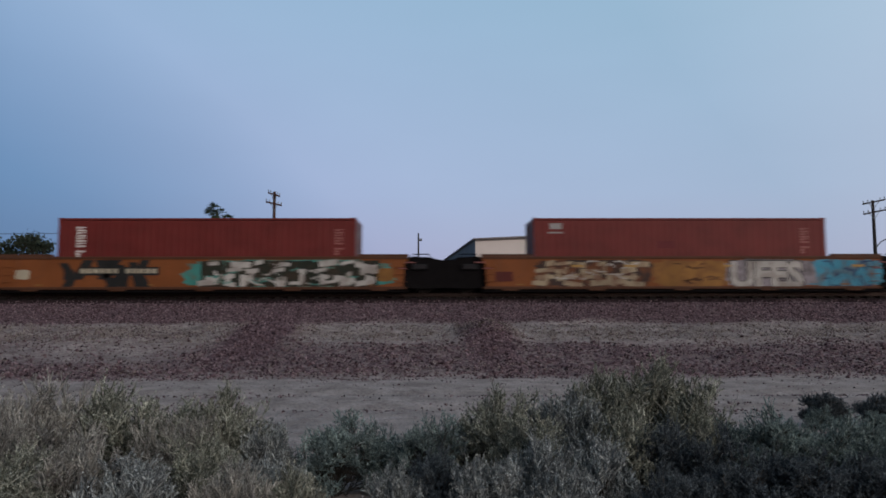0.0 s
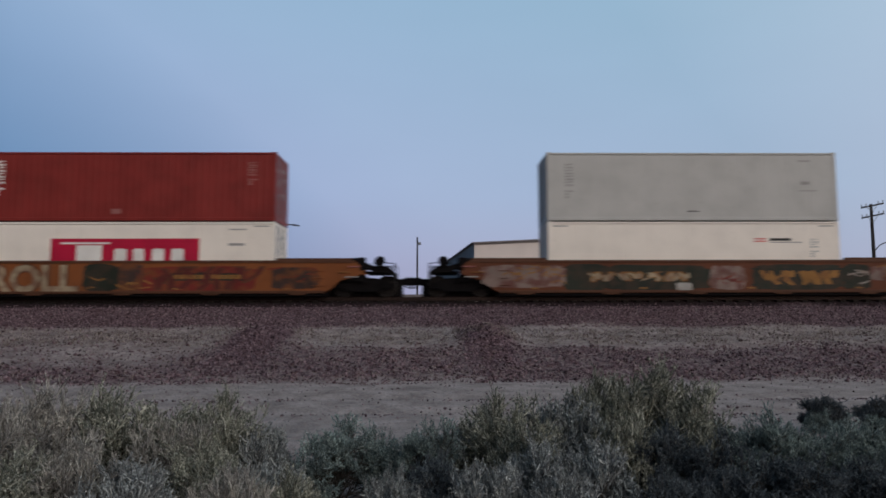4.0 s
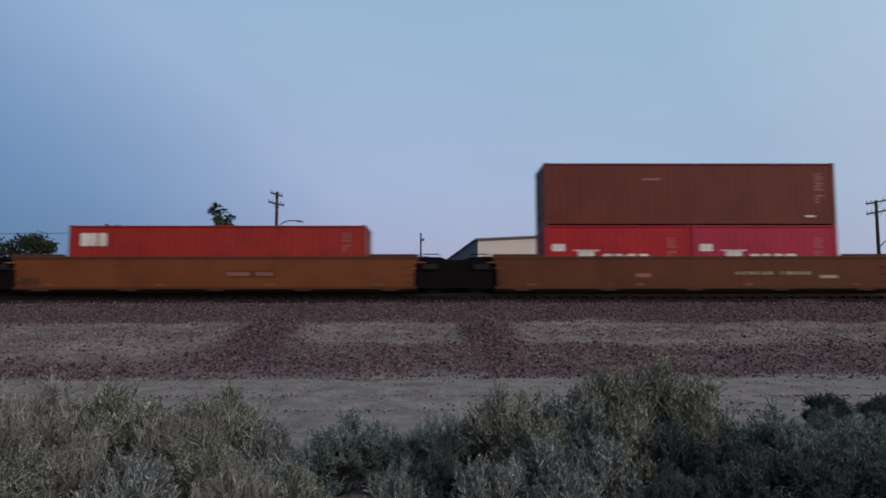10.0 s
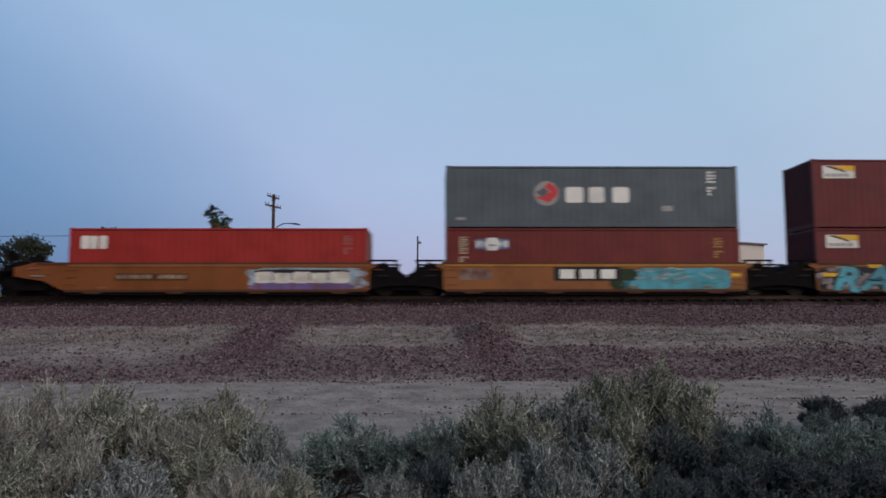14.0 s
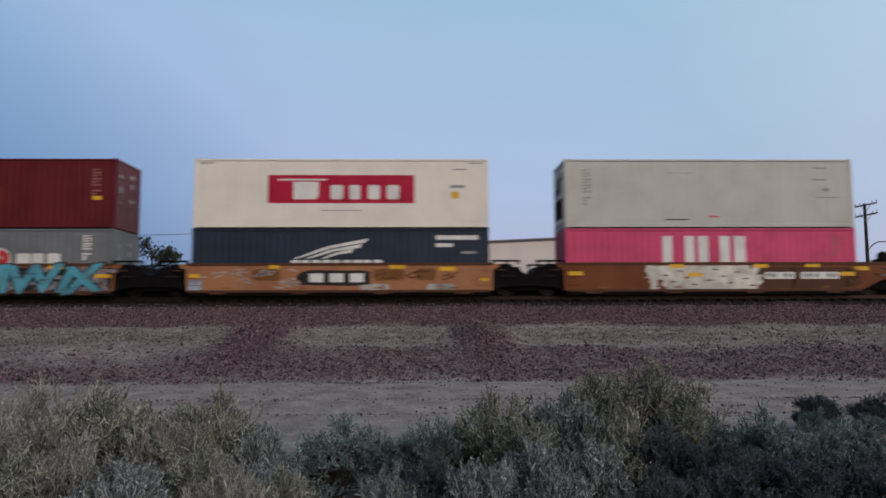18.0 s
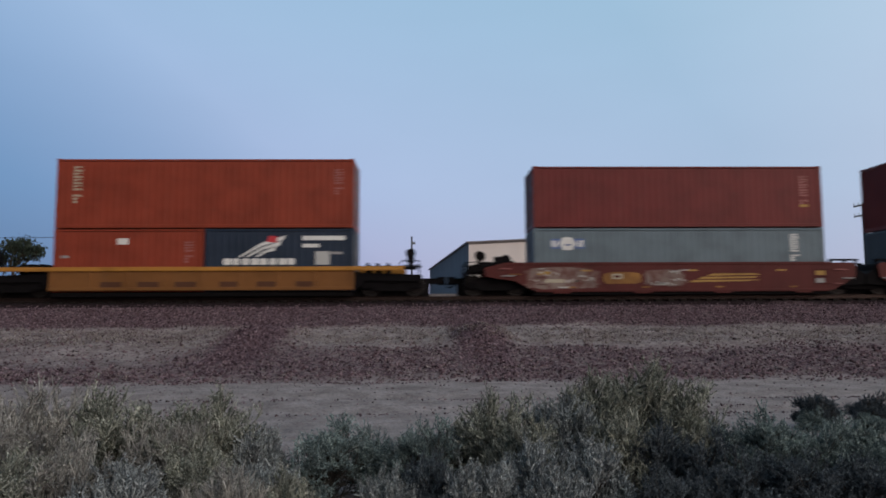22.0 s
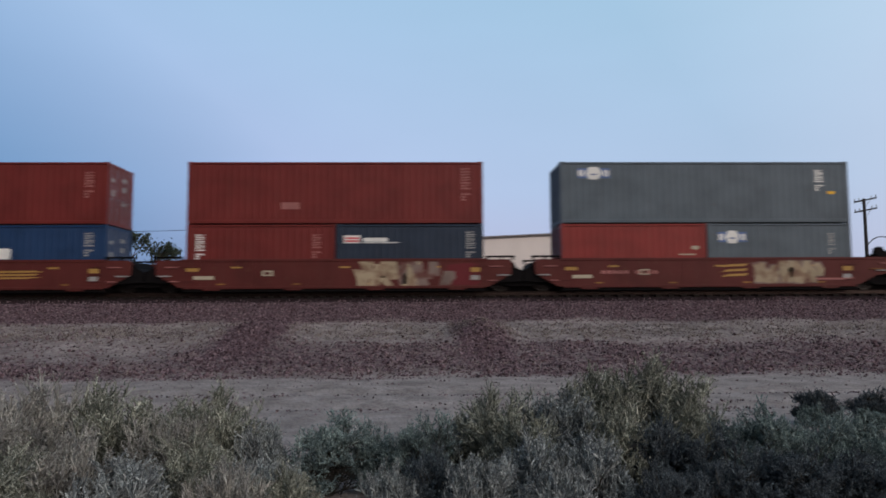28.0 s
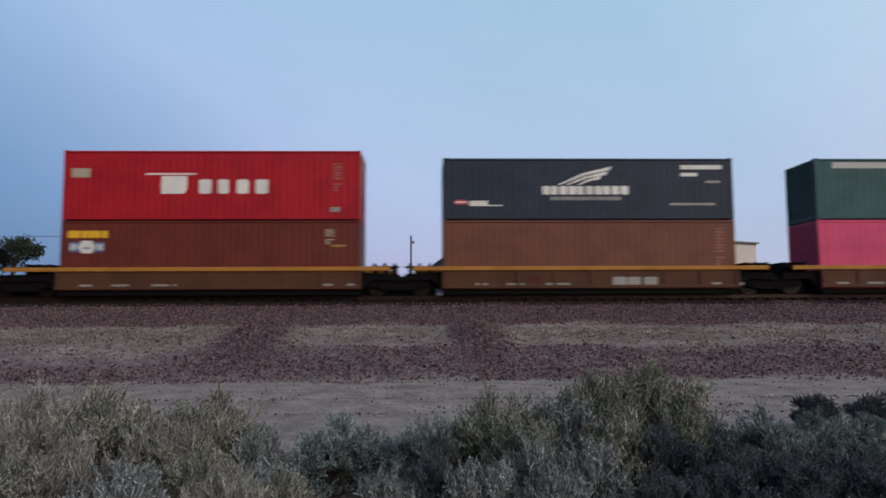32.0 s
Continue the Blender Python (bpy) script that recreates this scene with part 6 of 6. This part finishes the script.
for i, shift in ((18, 0.0), (19, 0.4), (20, -0.3)):
    c = CAR[i]
    for x, w in ((-5.2, 0.5), (-3.9, 0.7), (-2.3, 1.0), (4.6, 0.4), (5.6, 0.3)):
        mark(c, x + shift, x + shift + w, 0.36, 0.48, MARK_GREY)
blocks(CAR[19], 0.85, 0.30, 1.95, 0.42, 3, MARK_GREY, 0.08, y=-1.42)
mark(CAR[19], -2.6, -2.1, 0.5, 0.75, CAR_RED)
for x in (-4.1, -2.6, -1.1, 0.7, 2.2, 3.8):
    mark(CAR[12], x, x + 0.85, 0.32, 0.62, CAR_DARK)


# ---- beyond the track ----
def utility_pole(label, x, y, top, arms, mat, lamp=None):
    p = thing("utility_pole", label, "utility pole", "utility poles", at=(x, y, 0.0))
    base = ground_z(x, y) - 0.3
    part("pole", Shape().tube((0, 0, base), (0, 0, top), 0.19, 0.12, 12), mat, p)
    for z, half, lean in arms:
        arm = Shape()
        arm.plate([(-half, z - lean - 0.07), (half, z + lean - 0.07), (half, z + lean + 0.07), (-half, z - lean + 0.07)], -0.24, -0.13)
        part("crossarm", arm, mat, p)
        for k in (-0.95, -0.55, 0.55, 0.95):
            ins = Shape()
            zz = z + lean * k + 0.07
            ins.tube((half * k, -0.185, zz), (half * k, -0.185, zz + 0.10), 0.02, 0.02, 6)
            ins.tube((half * k, -0.185, zz + 0.08), (half * k, -0.185, zz + 0.20), 0.055, 0.035, 8)
            part("insulator", ins, GALVANISED, p, "small grey insulator")
        br = Shape()
        br.tube((-half * 0.5, -0.17, z - lean * 0.5), (0, -0.15, z - 0.6), 0.02).tube((half * 0.5, -0.17, z + lean * 0.5), (0, -0.15, z - 0.6), 0.02)
        part("brace", br, GALVANISED, p)
    if lamp:
        z, reach = lamp
        arm = Shape()
        pts = [(0, -0.12, z - 0.75), (reach * 0.25, -0.12, z - 0.25), (reach * 0.5, -0.12, z - 0.02), (reach * 0.8, -0.12, z), (reach, -0.12, z - 0.03)]
        arm.path(pts, 0.045, 8)
        a = part("lamp_arm", arm, POLE_DARK, p, "curved dark lamp bracket")
        head = Shape()
        head.plate([(reach - 0.1, z - 0.08), (reach + 0.50, z - 0.14), (reach + 0.55, z - 0.07), (reach + 0.1, z + 0.03), (reach - 0.1, z + 0.02)], -0.28, 0.02)
        part("lamp_head", head, POLE_DARK, a, "unlit grey street lamp head")
    return p


def wire(points, sag, label):
    """One thin tube that hangs from point to point."""
    pts = []
    for a, b in zip(points, points[1:]):
        a, b = Vector(a), Vector(b)
        pts += [a.lerp(b, k / 14) - Vector((0, 0, sag * 4 * (k / 14) * (1 - k / 14))) for k in range(15)]
    v = [(p.x, p.y + 0.022 * c, p.z + 0.022 * d) for p in pts for c, d in ((1, 0), (0, 1), (-1, 0), (0, -1))]
    f = [(4 * i + k, 4 * i + (k + 1) % 4, 4 * i + 4 + (k + 1) % 4, 4 * i + 4 + k) for i in range(len(pts) - 1) for k in range(4)]
    return tagged(part("overhead_wire", quick_mesh("overhead_wire", v, f, WIRE), None), label, "wire", "overhead wires")


def shed():
    """A long white shed with a low gable towards the track, turned a little."""
    h = thing("warehouse", "white sheet-metal warehouse with a low gable roof", "building", at=(3.95, 65.0, 0))
    h.rotation_euler = (0, 0, radians(4.7))
    W, EAVE, PEAK, DEEP = 28.6, 8.05, 8.80, 42.0
    g = [(0, -0.2), (W, -0.2), (W, EAVE), (W / 2, PEAK), (0, EAVE)]
    front = part("wall", Shape().plate(g, 0, 0.2), SHED_WHITE, h, "cream white sheet-metal gable wall")
    ribs = Shape()
    for i in range(1, 72):
        x = i * W / 72
        ribs.box(x - 0.02, x + 0.02, -0.008, 0.0, 0, EAVE + (PEAK - EAVE) * (1 - abs(x - W / 2) / (W / 2)) - 0.12)
    part("sheet_ribs", ribs, SHED_WHITE, front)
    part("wall", Shape().box(0, 0.2, 0.2, DEEP, -0.2, EAVE - 0.02), SHED_SHADE, h, "sheet-metal side wall, its shade put into a blue-grey colour")
    sr = Shape()
    for i in range(1, 60):
        y = i * DEEP / 60
        sr.box(-0.03, 0.0, y - 0.03, y + 0.03, 0, EAVE - 0.1)
    part("sheet_ribs", sr, SHED_SHADE, h)
    part("wall", Shape().box(W - 0.2, W, 0.2, DEEP, -0.2, EAVE - 0.02), SHED_WHITE, h)
    part("wall", Shape().plate(g, DEEP, DEEP + 0.2), SHED_WHITE, h)
    roof = Shape()
    for a, b, c, d in ((-0.25, EAVE - 0.01, W / 2, PEAK + 0.005), (W / 2, PEAK + 0.005, W + 0.25, EAVE - 0.01)):
        roof.plate([(a, b), (c, d), (c, d + 0.12), (a, b + 0.12)], -0.25, DEEP + 0.4)
    part("roof", roof, SHED_TRIM, h, "dark edged low metal roof")
    part("eave_trim", Shape().plate([(0, EAVE - 0.16), (W / 2, PEAK - 0.16), (W, EAVE - 0.16), (W, EAVE - 0.02), (W / 2, PEAK - 0.02), (0, EAVE - 0.02)], -0.06, -0.035), SHED_TRIM, h)
    part("mast", Shape().tube((W / 2, -0.35, 0.0), (W / 2, -0.35, PEAK + 1.0), 0.055, 0.035, 8), SHED_TRIM, h, "thin dark mast at the ridge")


shed()
utility_pole("brown timber utility pole with crossarms and a street lamp", -13.8, 60.0, 11.75, [(11.48, 0.52, -0.16), (10.68, 0.68, -0.16)], POLE_WOOD, (9.20, 1.80))
utility_pole("dark timber utility pole with two crossarms and a street lamp", 38.6, 60.0, 11.0, [(10.85, 1.0, 0.20), (9.95, 1.0, 0.20)], POLE_DARK, (7.6, 1.9))
lp = thing("slim_pole", "slim dark pole with a small box near its top", "pole", at=(-1.25, 58.0, 0))
part("pole", Shape().tube((0, 0, -0.1), (0, 0, 7.9), 0.085, 0.065, 10), POLE_DARK, lp)
part("box", Shape().box(0.05, 0.30, -0.12, 0.12, 7.25, 7.45, 0.03), GALVANISED, lp, "small grey box")


def yard_wall():
    w = thing("yard_wall", "low pale block wall of the yards beyond the track", "wall", at=(0, 56.0, 0), kind="structure")
    for k in range(-10, 11):
        x = k * 5.0
        part("wall_panel", Shape().box(x - 2.46, x + 2.46, -0.08, 0.08, 0.0, 3.05 + 0.05 * (k % 3)), SHED_WHITE if k % 4 else SHED_TRIM, w)
        part("wall_post", Shape().box(x + 2.46, x + 2.54, -0.12, 0.12, 0.0, 3.2), SHED_TRIM, w)


yard_wall()
wire([(-75, 62, 8.9), (-13.8, 60, 8.55)], 0.55, "thin dark overhead wire sagging towards a timber pole")


def palm(x, y, height, crown, seed, lean=0.0, skirt=2.6):
    """A fan palm in the wind: fronds swept to one side over a long shaggy skirt of dead ones."""
    r = random.Random(seed)
    p = thing("palm_tree", "tall windblown fan palm with a skirt of dry fronds", "palm tree", "palms beyond the track", at=(x, y, 0.1))
    s = Shape()
    pts = [Vector((lean * (k / 6) ** 2, 0, height * k / 6)) for k in range(7)]
    for k in range(6):
        s.tube(pts[k] - Vector((0, 0, 0.2 if k == 0 else 0)), pts[k + 1], 0.23 - 0.015 * k, 0.22 - 0.015 * k, 10)
    part("trunk", s, PALM_BARK, p)
    top = pts[-1]

    def fronds(count, low, high, size, droop, fall, wind):
        sh = Shape()
        for i in range(count):
            az, el = r.uniform(0, 6.283), radians(r.uniform(low, high))
            way = Vector((math.cos(az) * math.cos(el) - wind, math.sin(az) * math.cos(el), math.sin(el))).normalized()
            across = way.cross(Vector((0, 0, 1)))
            across = across.normalized() if across.length > 0.01 else Vector((1, 0, 0))
            up = across.cross(way)
            ln = size * r.uniform(0.6, 1.15)
            drop = fall * r.uniform(0, 1)
            a = top + Vector((-lean * 0.28 * drop / max(0.1, fall) if fall else 0, 0, r.uniform(-0.2, 0.1) - drop))
            b = a + way * ln * 0.55
            sh.tube(a, b, 0.028, 0.018, 4)
            for k in range(9):
                t = radians(-62 + 124 * k / 8)
                d = (way * math.cos(t) + across * math.sin(t)).normalized()
                e = b + d * ln * 0.5 * r.uniform(0.7, 1.15) + Vector((-0.35 * wind * ln, 0, -droop * ln * r.uniform(0.1, 0.45))) + up * r.uniform(-0.05, 0.05)
                w = d.cross(up).normalized() * 0.07
                mid = b.lerp(e, 0.55)
                sh.add([b, mid + w, e, mid - w, mid + up * 0.03], [(0, 1, 4), (1, 2, 4), (2, 3, 4), (3, 0, 4)])
        return sh

    part("crown", fronds(36, -30, 75, crown * 1.08, 0.7, 0.35, 0.42), PALM_GREEN, p, "dark green fan fronds swept by the wind")
    part("skirt", fronds(60, -85, -25, crown * 0.82, 0.5, skirt, 0.12), PALM_DRY, p, "long hanging skirt of dry brown fronds")


palm(-26.05, 86, 13.5, 1.5, 1, -0.85, 3.4)
palm(-25.95, 88, 12.7, 1.25, 2, -0.15, 3.2)
palm(-26.05, 90, 11.2, 1.2, 3, 0.15, 2.2)
palm(-24.15, 87, 10.1, 1.4, 4, 0.25, 2.0)


def leafy_tree(label, x, y, height, spread, seed, sparse):
    r = random.Random(seed)
    t = thing("tree", label, "tree", "trees beyond the track", at=(x, y, 0.1))
    limbs, tips = Shape(), []

    def grow(p, way, length, rad, depth):
        q = p + way * length
        limbs.tube(p, q, rad, rad * 0.7, 6)
        if depth == 0:
            tips.append(q)
            return
        for _ in range(3 if depth > 1 else 4):
            w = (way + Vector((r.uniform(-1, 1) * spread, r.uniform(-1, 1), r.uniform(-0.15, 0.6))) * 0.75).normalized()
            grow(q, w, length * r.uniform(0.62, 0.85), rad * 0.62, depth - 1)
        if depth < 3:
            tips.append(q)

    grow(Vector((0, 0, -0.2)), Vector((0, 0, 1)), height * 0.34, 0.22, 4)
    part("trunk", limbs, BARK, t)
    vs, fs = [], []
    for q in tips:
        for _ in range(sparse):
            c = np.array(q) + np.array([r.gauss(0, 0.28), r.gauss(0, 0.28), r.gauss(0, 0.28)])
            a = np.array([r.gauss(0, 1), r.gauss(0, 1), r.gauss(0, 1)])
            a /= np.linalg.norm(a)
            b = np.cross(a, [r.gauss(0, 1), r.gauss(0, 1), r.gauss(0, 1)])
            b /= np.linalg.norm(b)
            s = r.uniform(0.10, 0.26)
            k = len(vs)
            vs += [c - a * s, c + b * s * 0.5, c + a * s, c - b * s * 0.5]
            fs.append((k, k + 1, k + 2, k + 3))
    part("crown", quick_mesh("crown", vs, fs, LEAF_DARK), None, t, "dark sparse leaves with gaps")


leafy_tree("dark rounded tree with sparse leaves", -45.8, 78, 9.9, 1.5, 11, 22)
leafy_tree("dark tree with open ragged branches", -32.4, 76, 9.9, 1.15, 12, 20)
leafy_tree("dark dense round tree far beyond the track", 58.5, 82, 8.2, 1.5, 13, 26)


# ---- sagebrush in front ----
def bush_meshes(seed, radius, height, mat, leafiness=9, upright=0.25, spread=0.62, bare=False, stout=1.0):
    """A desert shrub: woody stems from one foot that fork again and again into antler-like shoots, with the leaves on the outer ones."""
    g = np.random.default_rng(seed)

    def units(v):
        return v / (np.linalg.norm(v, axis=-1, keepdims=True) + 1e-9)

    def sticks(a, b, r0, r1):
        """Three-sided rods, as arrays of corners and faces."""
        d = units(b - a)
        u = units(np.cross(d, np.array([0.31, 0.93, 0.2])))
        w = np.cross(d, u)
        rods = []
        for p, r in ((a, r0), (b, r1)):
            for x in (0, 2.094, 4.189):
                rods.append(p + (math.cos(x) * u + math.sin(x) * w) * r)
        n = len(a)
        f = np.array([(0, 1, 4), (0, 4, 3), (1, 2, 5), (1, 5, 4), (2, 0, 3), (2, 3, 5)])
        return np.stack(rods, 1).reshape(-1, 3), (np.arange(n)[:, None, None] * 6 + f).reshape(-1, 3)

    def gather(pieces):
        v, f, at = [], [], 0
        for a, b in pieces:
            v.append(a)
            f.append(b + at)
            at += len(a)
        return np.concatenate(v), np.concatenate(f)

    stems = 18
    turn = np.arange(stems) * 2.4 + g.normal(0, 0.35, stems)
    rise = np.radians(np.interp(np.arange(stems), [0, stems - 1], [86, 12]) + g.normal(0, 7, stems))
    d = np.stack([np.cos(turn) * np.cos(rise), np.sin(turn) * np.cos(rise), np.sin(rise)], 1)
    reach = 1.0 / ((np.cos(rise) / radius) ** 3 + (np.abs(np.sin(rise)) / height) ** 3) ** (1 / 3) * g.uniform(0.80, 1.12, stems)
    a = g.normal(0, 0.05, (stems, 3)) * (1, 1, 0)
    wood, leaf, shoots = [], [], []
    length = reach[:, None]
    share = (0.40, 0.24, 0.17, 0.13, 0.10)
    thick = (0.011, 0.0075, 0.0058 * stout, 0.0050 * stout, 0.0040 * stout)
    for level in range(5):
        b = a + d * length * share[level] * g.uniform(0.75, 1.25, (len(a), 1))
        (leaf if level == 4 or (bare and level > 1) else wood).append(sticks(a, b, thick[level], thick[min(4, level + 1)]))
        if level > 2:
            shoots.append((a, b, d))
        kids = 3
        keep = np.repeat(np.arange(len(a)), kids)
        start = (b - (b - a) * 0)[keep] - (b - a)[keep] * np.tile([0.0, 0.12, 0.45], len(a))[:, None]
        bend = spread * (0.8 if level < 2 else 1.0)
        d = units(d[keep] + g.normal(0, bend, (len(keep), 3)) * (1, 1, 0.75) + np.array([0, 0, upright * (0.4 + 0.25 * level)]))
        length = length[keep]
        a = start
    # dead twigs in the heart
    k = 260
    p = units(g.normal(0, 1, (k, 3))) * g.uniform(0.1, 0.55, (k, 1)) * (radius, radius, height * 0.4) + np.array([0, 0, height * 0.32])
    wood.append(sticks(p, p + units(p * (1, 1, 0.3) + g.normal(0, 0.5, (k, 3))) * g.uniform(0.10, 0.22, (k, 1)), 0.005, 0.002))
    # short side shoots, then the leaves along them
    a = np.concatenate([q[0] for q in shoots])
    b = np.concatenate([q[1] for q in shoots])
    d = np.concatenate([q[2] for q in shoots])
    own = np.repeat(np.arange(len(a)), 2)
    n = len(own)
    at = g.uniform(0.35, 1.0, (n, 1))
    foot = a[own] * (1 - at) + b[own] * at
    w = units(d[own] + g.normal(0, 0.55, (n, 3)) + np.array([0, 0, upright]))
    ln = g.uniform(0.030, 0.085, (n, 1))
    foot = np.concatenate([foot, a])
    w = np.concatenate([w, d])
    ln = np.concatenate([ln, np.linalg.norm(b - a, axis=1, keepdims=True)])
    own2 = np.repeat(np.arange(len(foot)), leafiness)
    m = len(own2)
    c = foot[own2] + (w * ln)[own2] * g.uniform(0.05, 1.05, (m, 1))
    s1 = units(w[own2] * 0.9 + g.normal(0, 0.5, (m, 3)))
    s2 = units(np.cross(s1, g.normal(0, 1, (m, 3))))
    z = g.uniform(0.012, 0.026, (m, 1)) * (0.7 + 0.3 * stout)
    tri = np.stack([c + s2 * z * 0.26, c - s2 * z * 0.26, c + s1 * z], 1).reshape(-1, 3)
    leaf.append((tri, np.arange(3 * m).reshape(m, 3)))
    return quick_mesh("brushwood", *gather(wood), SAGE_WOOD), quick_mesh("foliage", *gather(leaf), mat)


BUSH = {
    "straw": [bush_meshes(21 + k, 0.58, 0.98, SAGE_STRAW, 3, 0.42, 0.52, True, 1.2) for k in range(3)],
    "olive": [bush_meshes(31 + k, 0.58, 0.92, SAGE_OLIVE, 6, 0.32, 0.62, True, 1.3) for k in range(3)],
    "grey": [bush_meshes(41 + k, 0.56, 0.88, SAGE_GREY, 4, 0.45, 0.66, True, 1.7) for k in range(3)],
    "sea": [bush_meshes(61 + k, 0.56, 0.80, SAGE_SEA, 9, 0.20, 0.60) for k in range(2)],
    "green": [bush_meshes(51 + k, 0.56, 0.80, SAGE_GREEN_SHADED, 9, 0.20, 0.60) for k in range(3)],
}
BUSH_LABEL = {"sea": "low grey-green desert shrub with soft foliage", "straw": "dry straw-coloured desert shrub with bare twigs", "olive": "olive sagebrush with fine leafy twigs", "grey": "silvery grey sagebrush with forked pale shoots",
              "green": "low green desert shrub with shade darkened into its colour"}


def bush(kind, x, y, size, tall=1.0):
    wood, leaves = BUSH[kind][bush.count % len(BUSH[kind])]
    bush.count += 1
    b = thing("sagebrush", BUSH_LABEL[kind], "shrub", "desert shrubs in front", at=(x, y, ground_z(x, y) - 0.02))
    b.rotation_euler = (0, 0, 2.4 * bush.count)
    b.scale = (size, size, size * tall)
    tagged(part("brushwood", wood, None, b, "pale brittle twigs"), kind="stuff")
    tagged(part("foliage", leaves, None, b), kind="stuff")


bush.count = 0
for row in [("straw", -3.20, 5.8, 1.00, 1.10), ("straw", -3.19, 5.2, 0.71, 1.32), ("olive", -2.65, 6.0, 0.87, 1.20), ("olive", -1.78, 6.0, 0.79, 1.33), ("straw", -2.06, 5.7, 0.64, 1.34),
            ("grey", -1.42, 6.0, 0.62, 1.33), ("straw", -2.47, 4.9, 0.71, 1.15), ("olive", -2.78, 4.6, 0.71, 1.05), ("grey", -1.96, 4.7, 0.69, 1.13), ("olive", -1.69, 5.2, 0.71, 1.06),
            ("straw", -1.27, 4.6, 0.59, 1.13), ("grey", -1.18, 5.0, 0.57, 1.19), ("sea", -0.84, 6.1, 0.78, 1.08), ("sea", -0.43, 6.3, 0.53, 1.33), ("sea", -0.06, 6.0, 0.66, 1.33),
            ("olive", -0.93, 4.7, 0.47, 1.35), ("grey", -0.26, 4.9, 0.46, 1.35), ("green", 0.06, 5.0, 0.55, 1.35), ("olive", 0.57, 6.1, 0.87, 1.19), ("olive", 0.75, 5.6, 0.63, 1.38),
            ("grey", 1.13, 6.3, 0.76, 1.43), ("olive", 1.51, 6.6, 0.80, 1.43), ("olive", 1.83, 6.6, 0.87, 1.43), ("olive", 2.25, 6.7, 0.82, 1.43), ("olive", 2.32, 6.3, 0.67, 1.41),
            ("grey", 0.77, 5.0, 0.62, 1.35), ("grey", 1.18, 5.0, 0.64, 1.35), ("grey", 0.34, 4.6, 0.54, 1.32), ("grey", 0.84, 4.5, 0.51, 1.35), ("olive", 1.53, 5.6, 0.63, 1.36),
            ("green", 1.80, 5.6, 0.66, 1.43), ("green", 2.04, 5.4, 0.63, 1.34), ("green", 1.57, 4.6, 0.54, 1.26), ("sea", 2.78, 6.0, 0.66, 1.34), ("sea", 3.17, 6.0, 0.66, 1.16),
            ("sea", 3.62, 6.1, 0.71, 1.03), ("sea", 3.75, 5.8, 0.60, 1.25), ("green", 2.16, 5.0, 0.68, 1.06), ("green", 2.64, 5.0, 0.74, 0.98), ("green", 3.09, 5.0, 0.68, 1.02),
            ("straw", -3.82, 5.6, 0.82, 1.25), ("sea", 4.15, 5.8, 0.66, 1.22), ("sea", 2.95, 5.9, 0.65, 1.29), ("sea", 3.32, 5.9, 0.67, 1.21), ("sea", 3.71, 6.0, 0.68, 1.16),
            ("straw", -3.22, 5.5, 0.80, 1.26), ("olive", -2.33, 6.1, 0.67, 1.30), ("grey", 0.26, 6.2, 0.58, 1.33)]:
    bush(*row)
for row in [("green", 5.25, 9.4, 0.72, 0.88), ("green", 6.15, 9.6, 0.66, 0.9), ("green", 6.8, 9.2, 0.75, 0.85), ("sea", 5.0, 9.1, 0.40, 0.9), ("sea", 5.75, 9.0, 0.40, 0.8)]:
    bush(*row)


# ---- what moves ----
def motions():
    starts = {ob: ob.location.x for ob in MOVERS}
    for ob in MOVERS:
        x, y, z = ob.location
        walk(ob, [(t, pose(x - d, y, z)) for t, d in RUN])
    # the wheels roll as far as the train goes
    times = [k / FPS for k in range(32 * FPS + 1)]
    gone = np.interp(times, [t for t, d in RUN], [d for t, d in RUN])
    for ws, car in WHEELS:
        x, y, z = ws.location
        at = starts[car] + ws.parent.location.x
        near = [k for k, d in enumerate(gone) if abs(at - d) < 24]
        if near:
            # one row each thirtieth of a second while the wheel rolls past
            rows = [(times[k], pose(x, y, z, 0, -math.degrees(gone[k] / 0.43))) for k in near]
            walk(ws, ([(0, rows[0][1])] if near[0] > 0 else []) + rows + ([(32, rows[-1][1])] if near[-1] < len(times) - 1 else []))


motions()
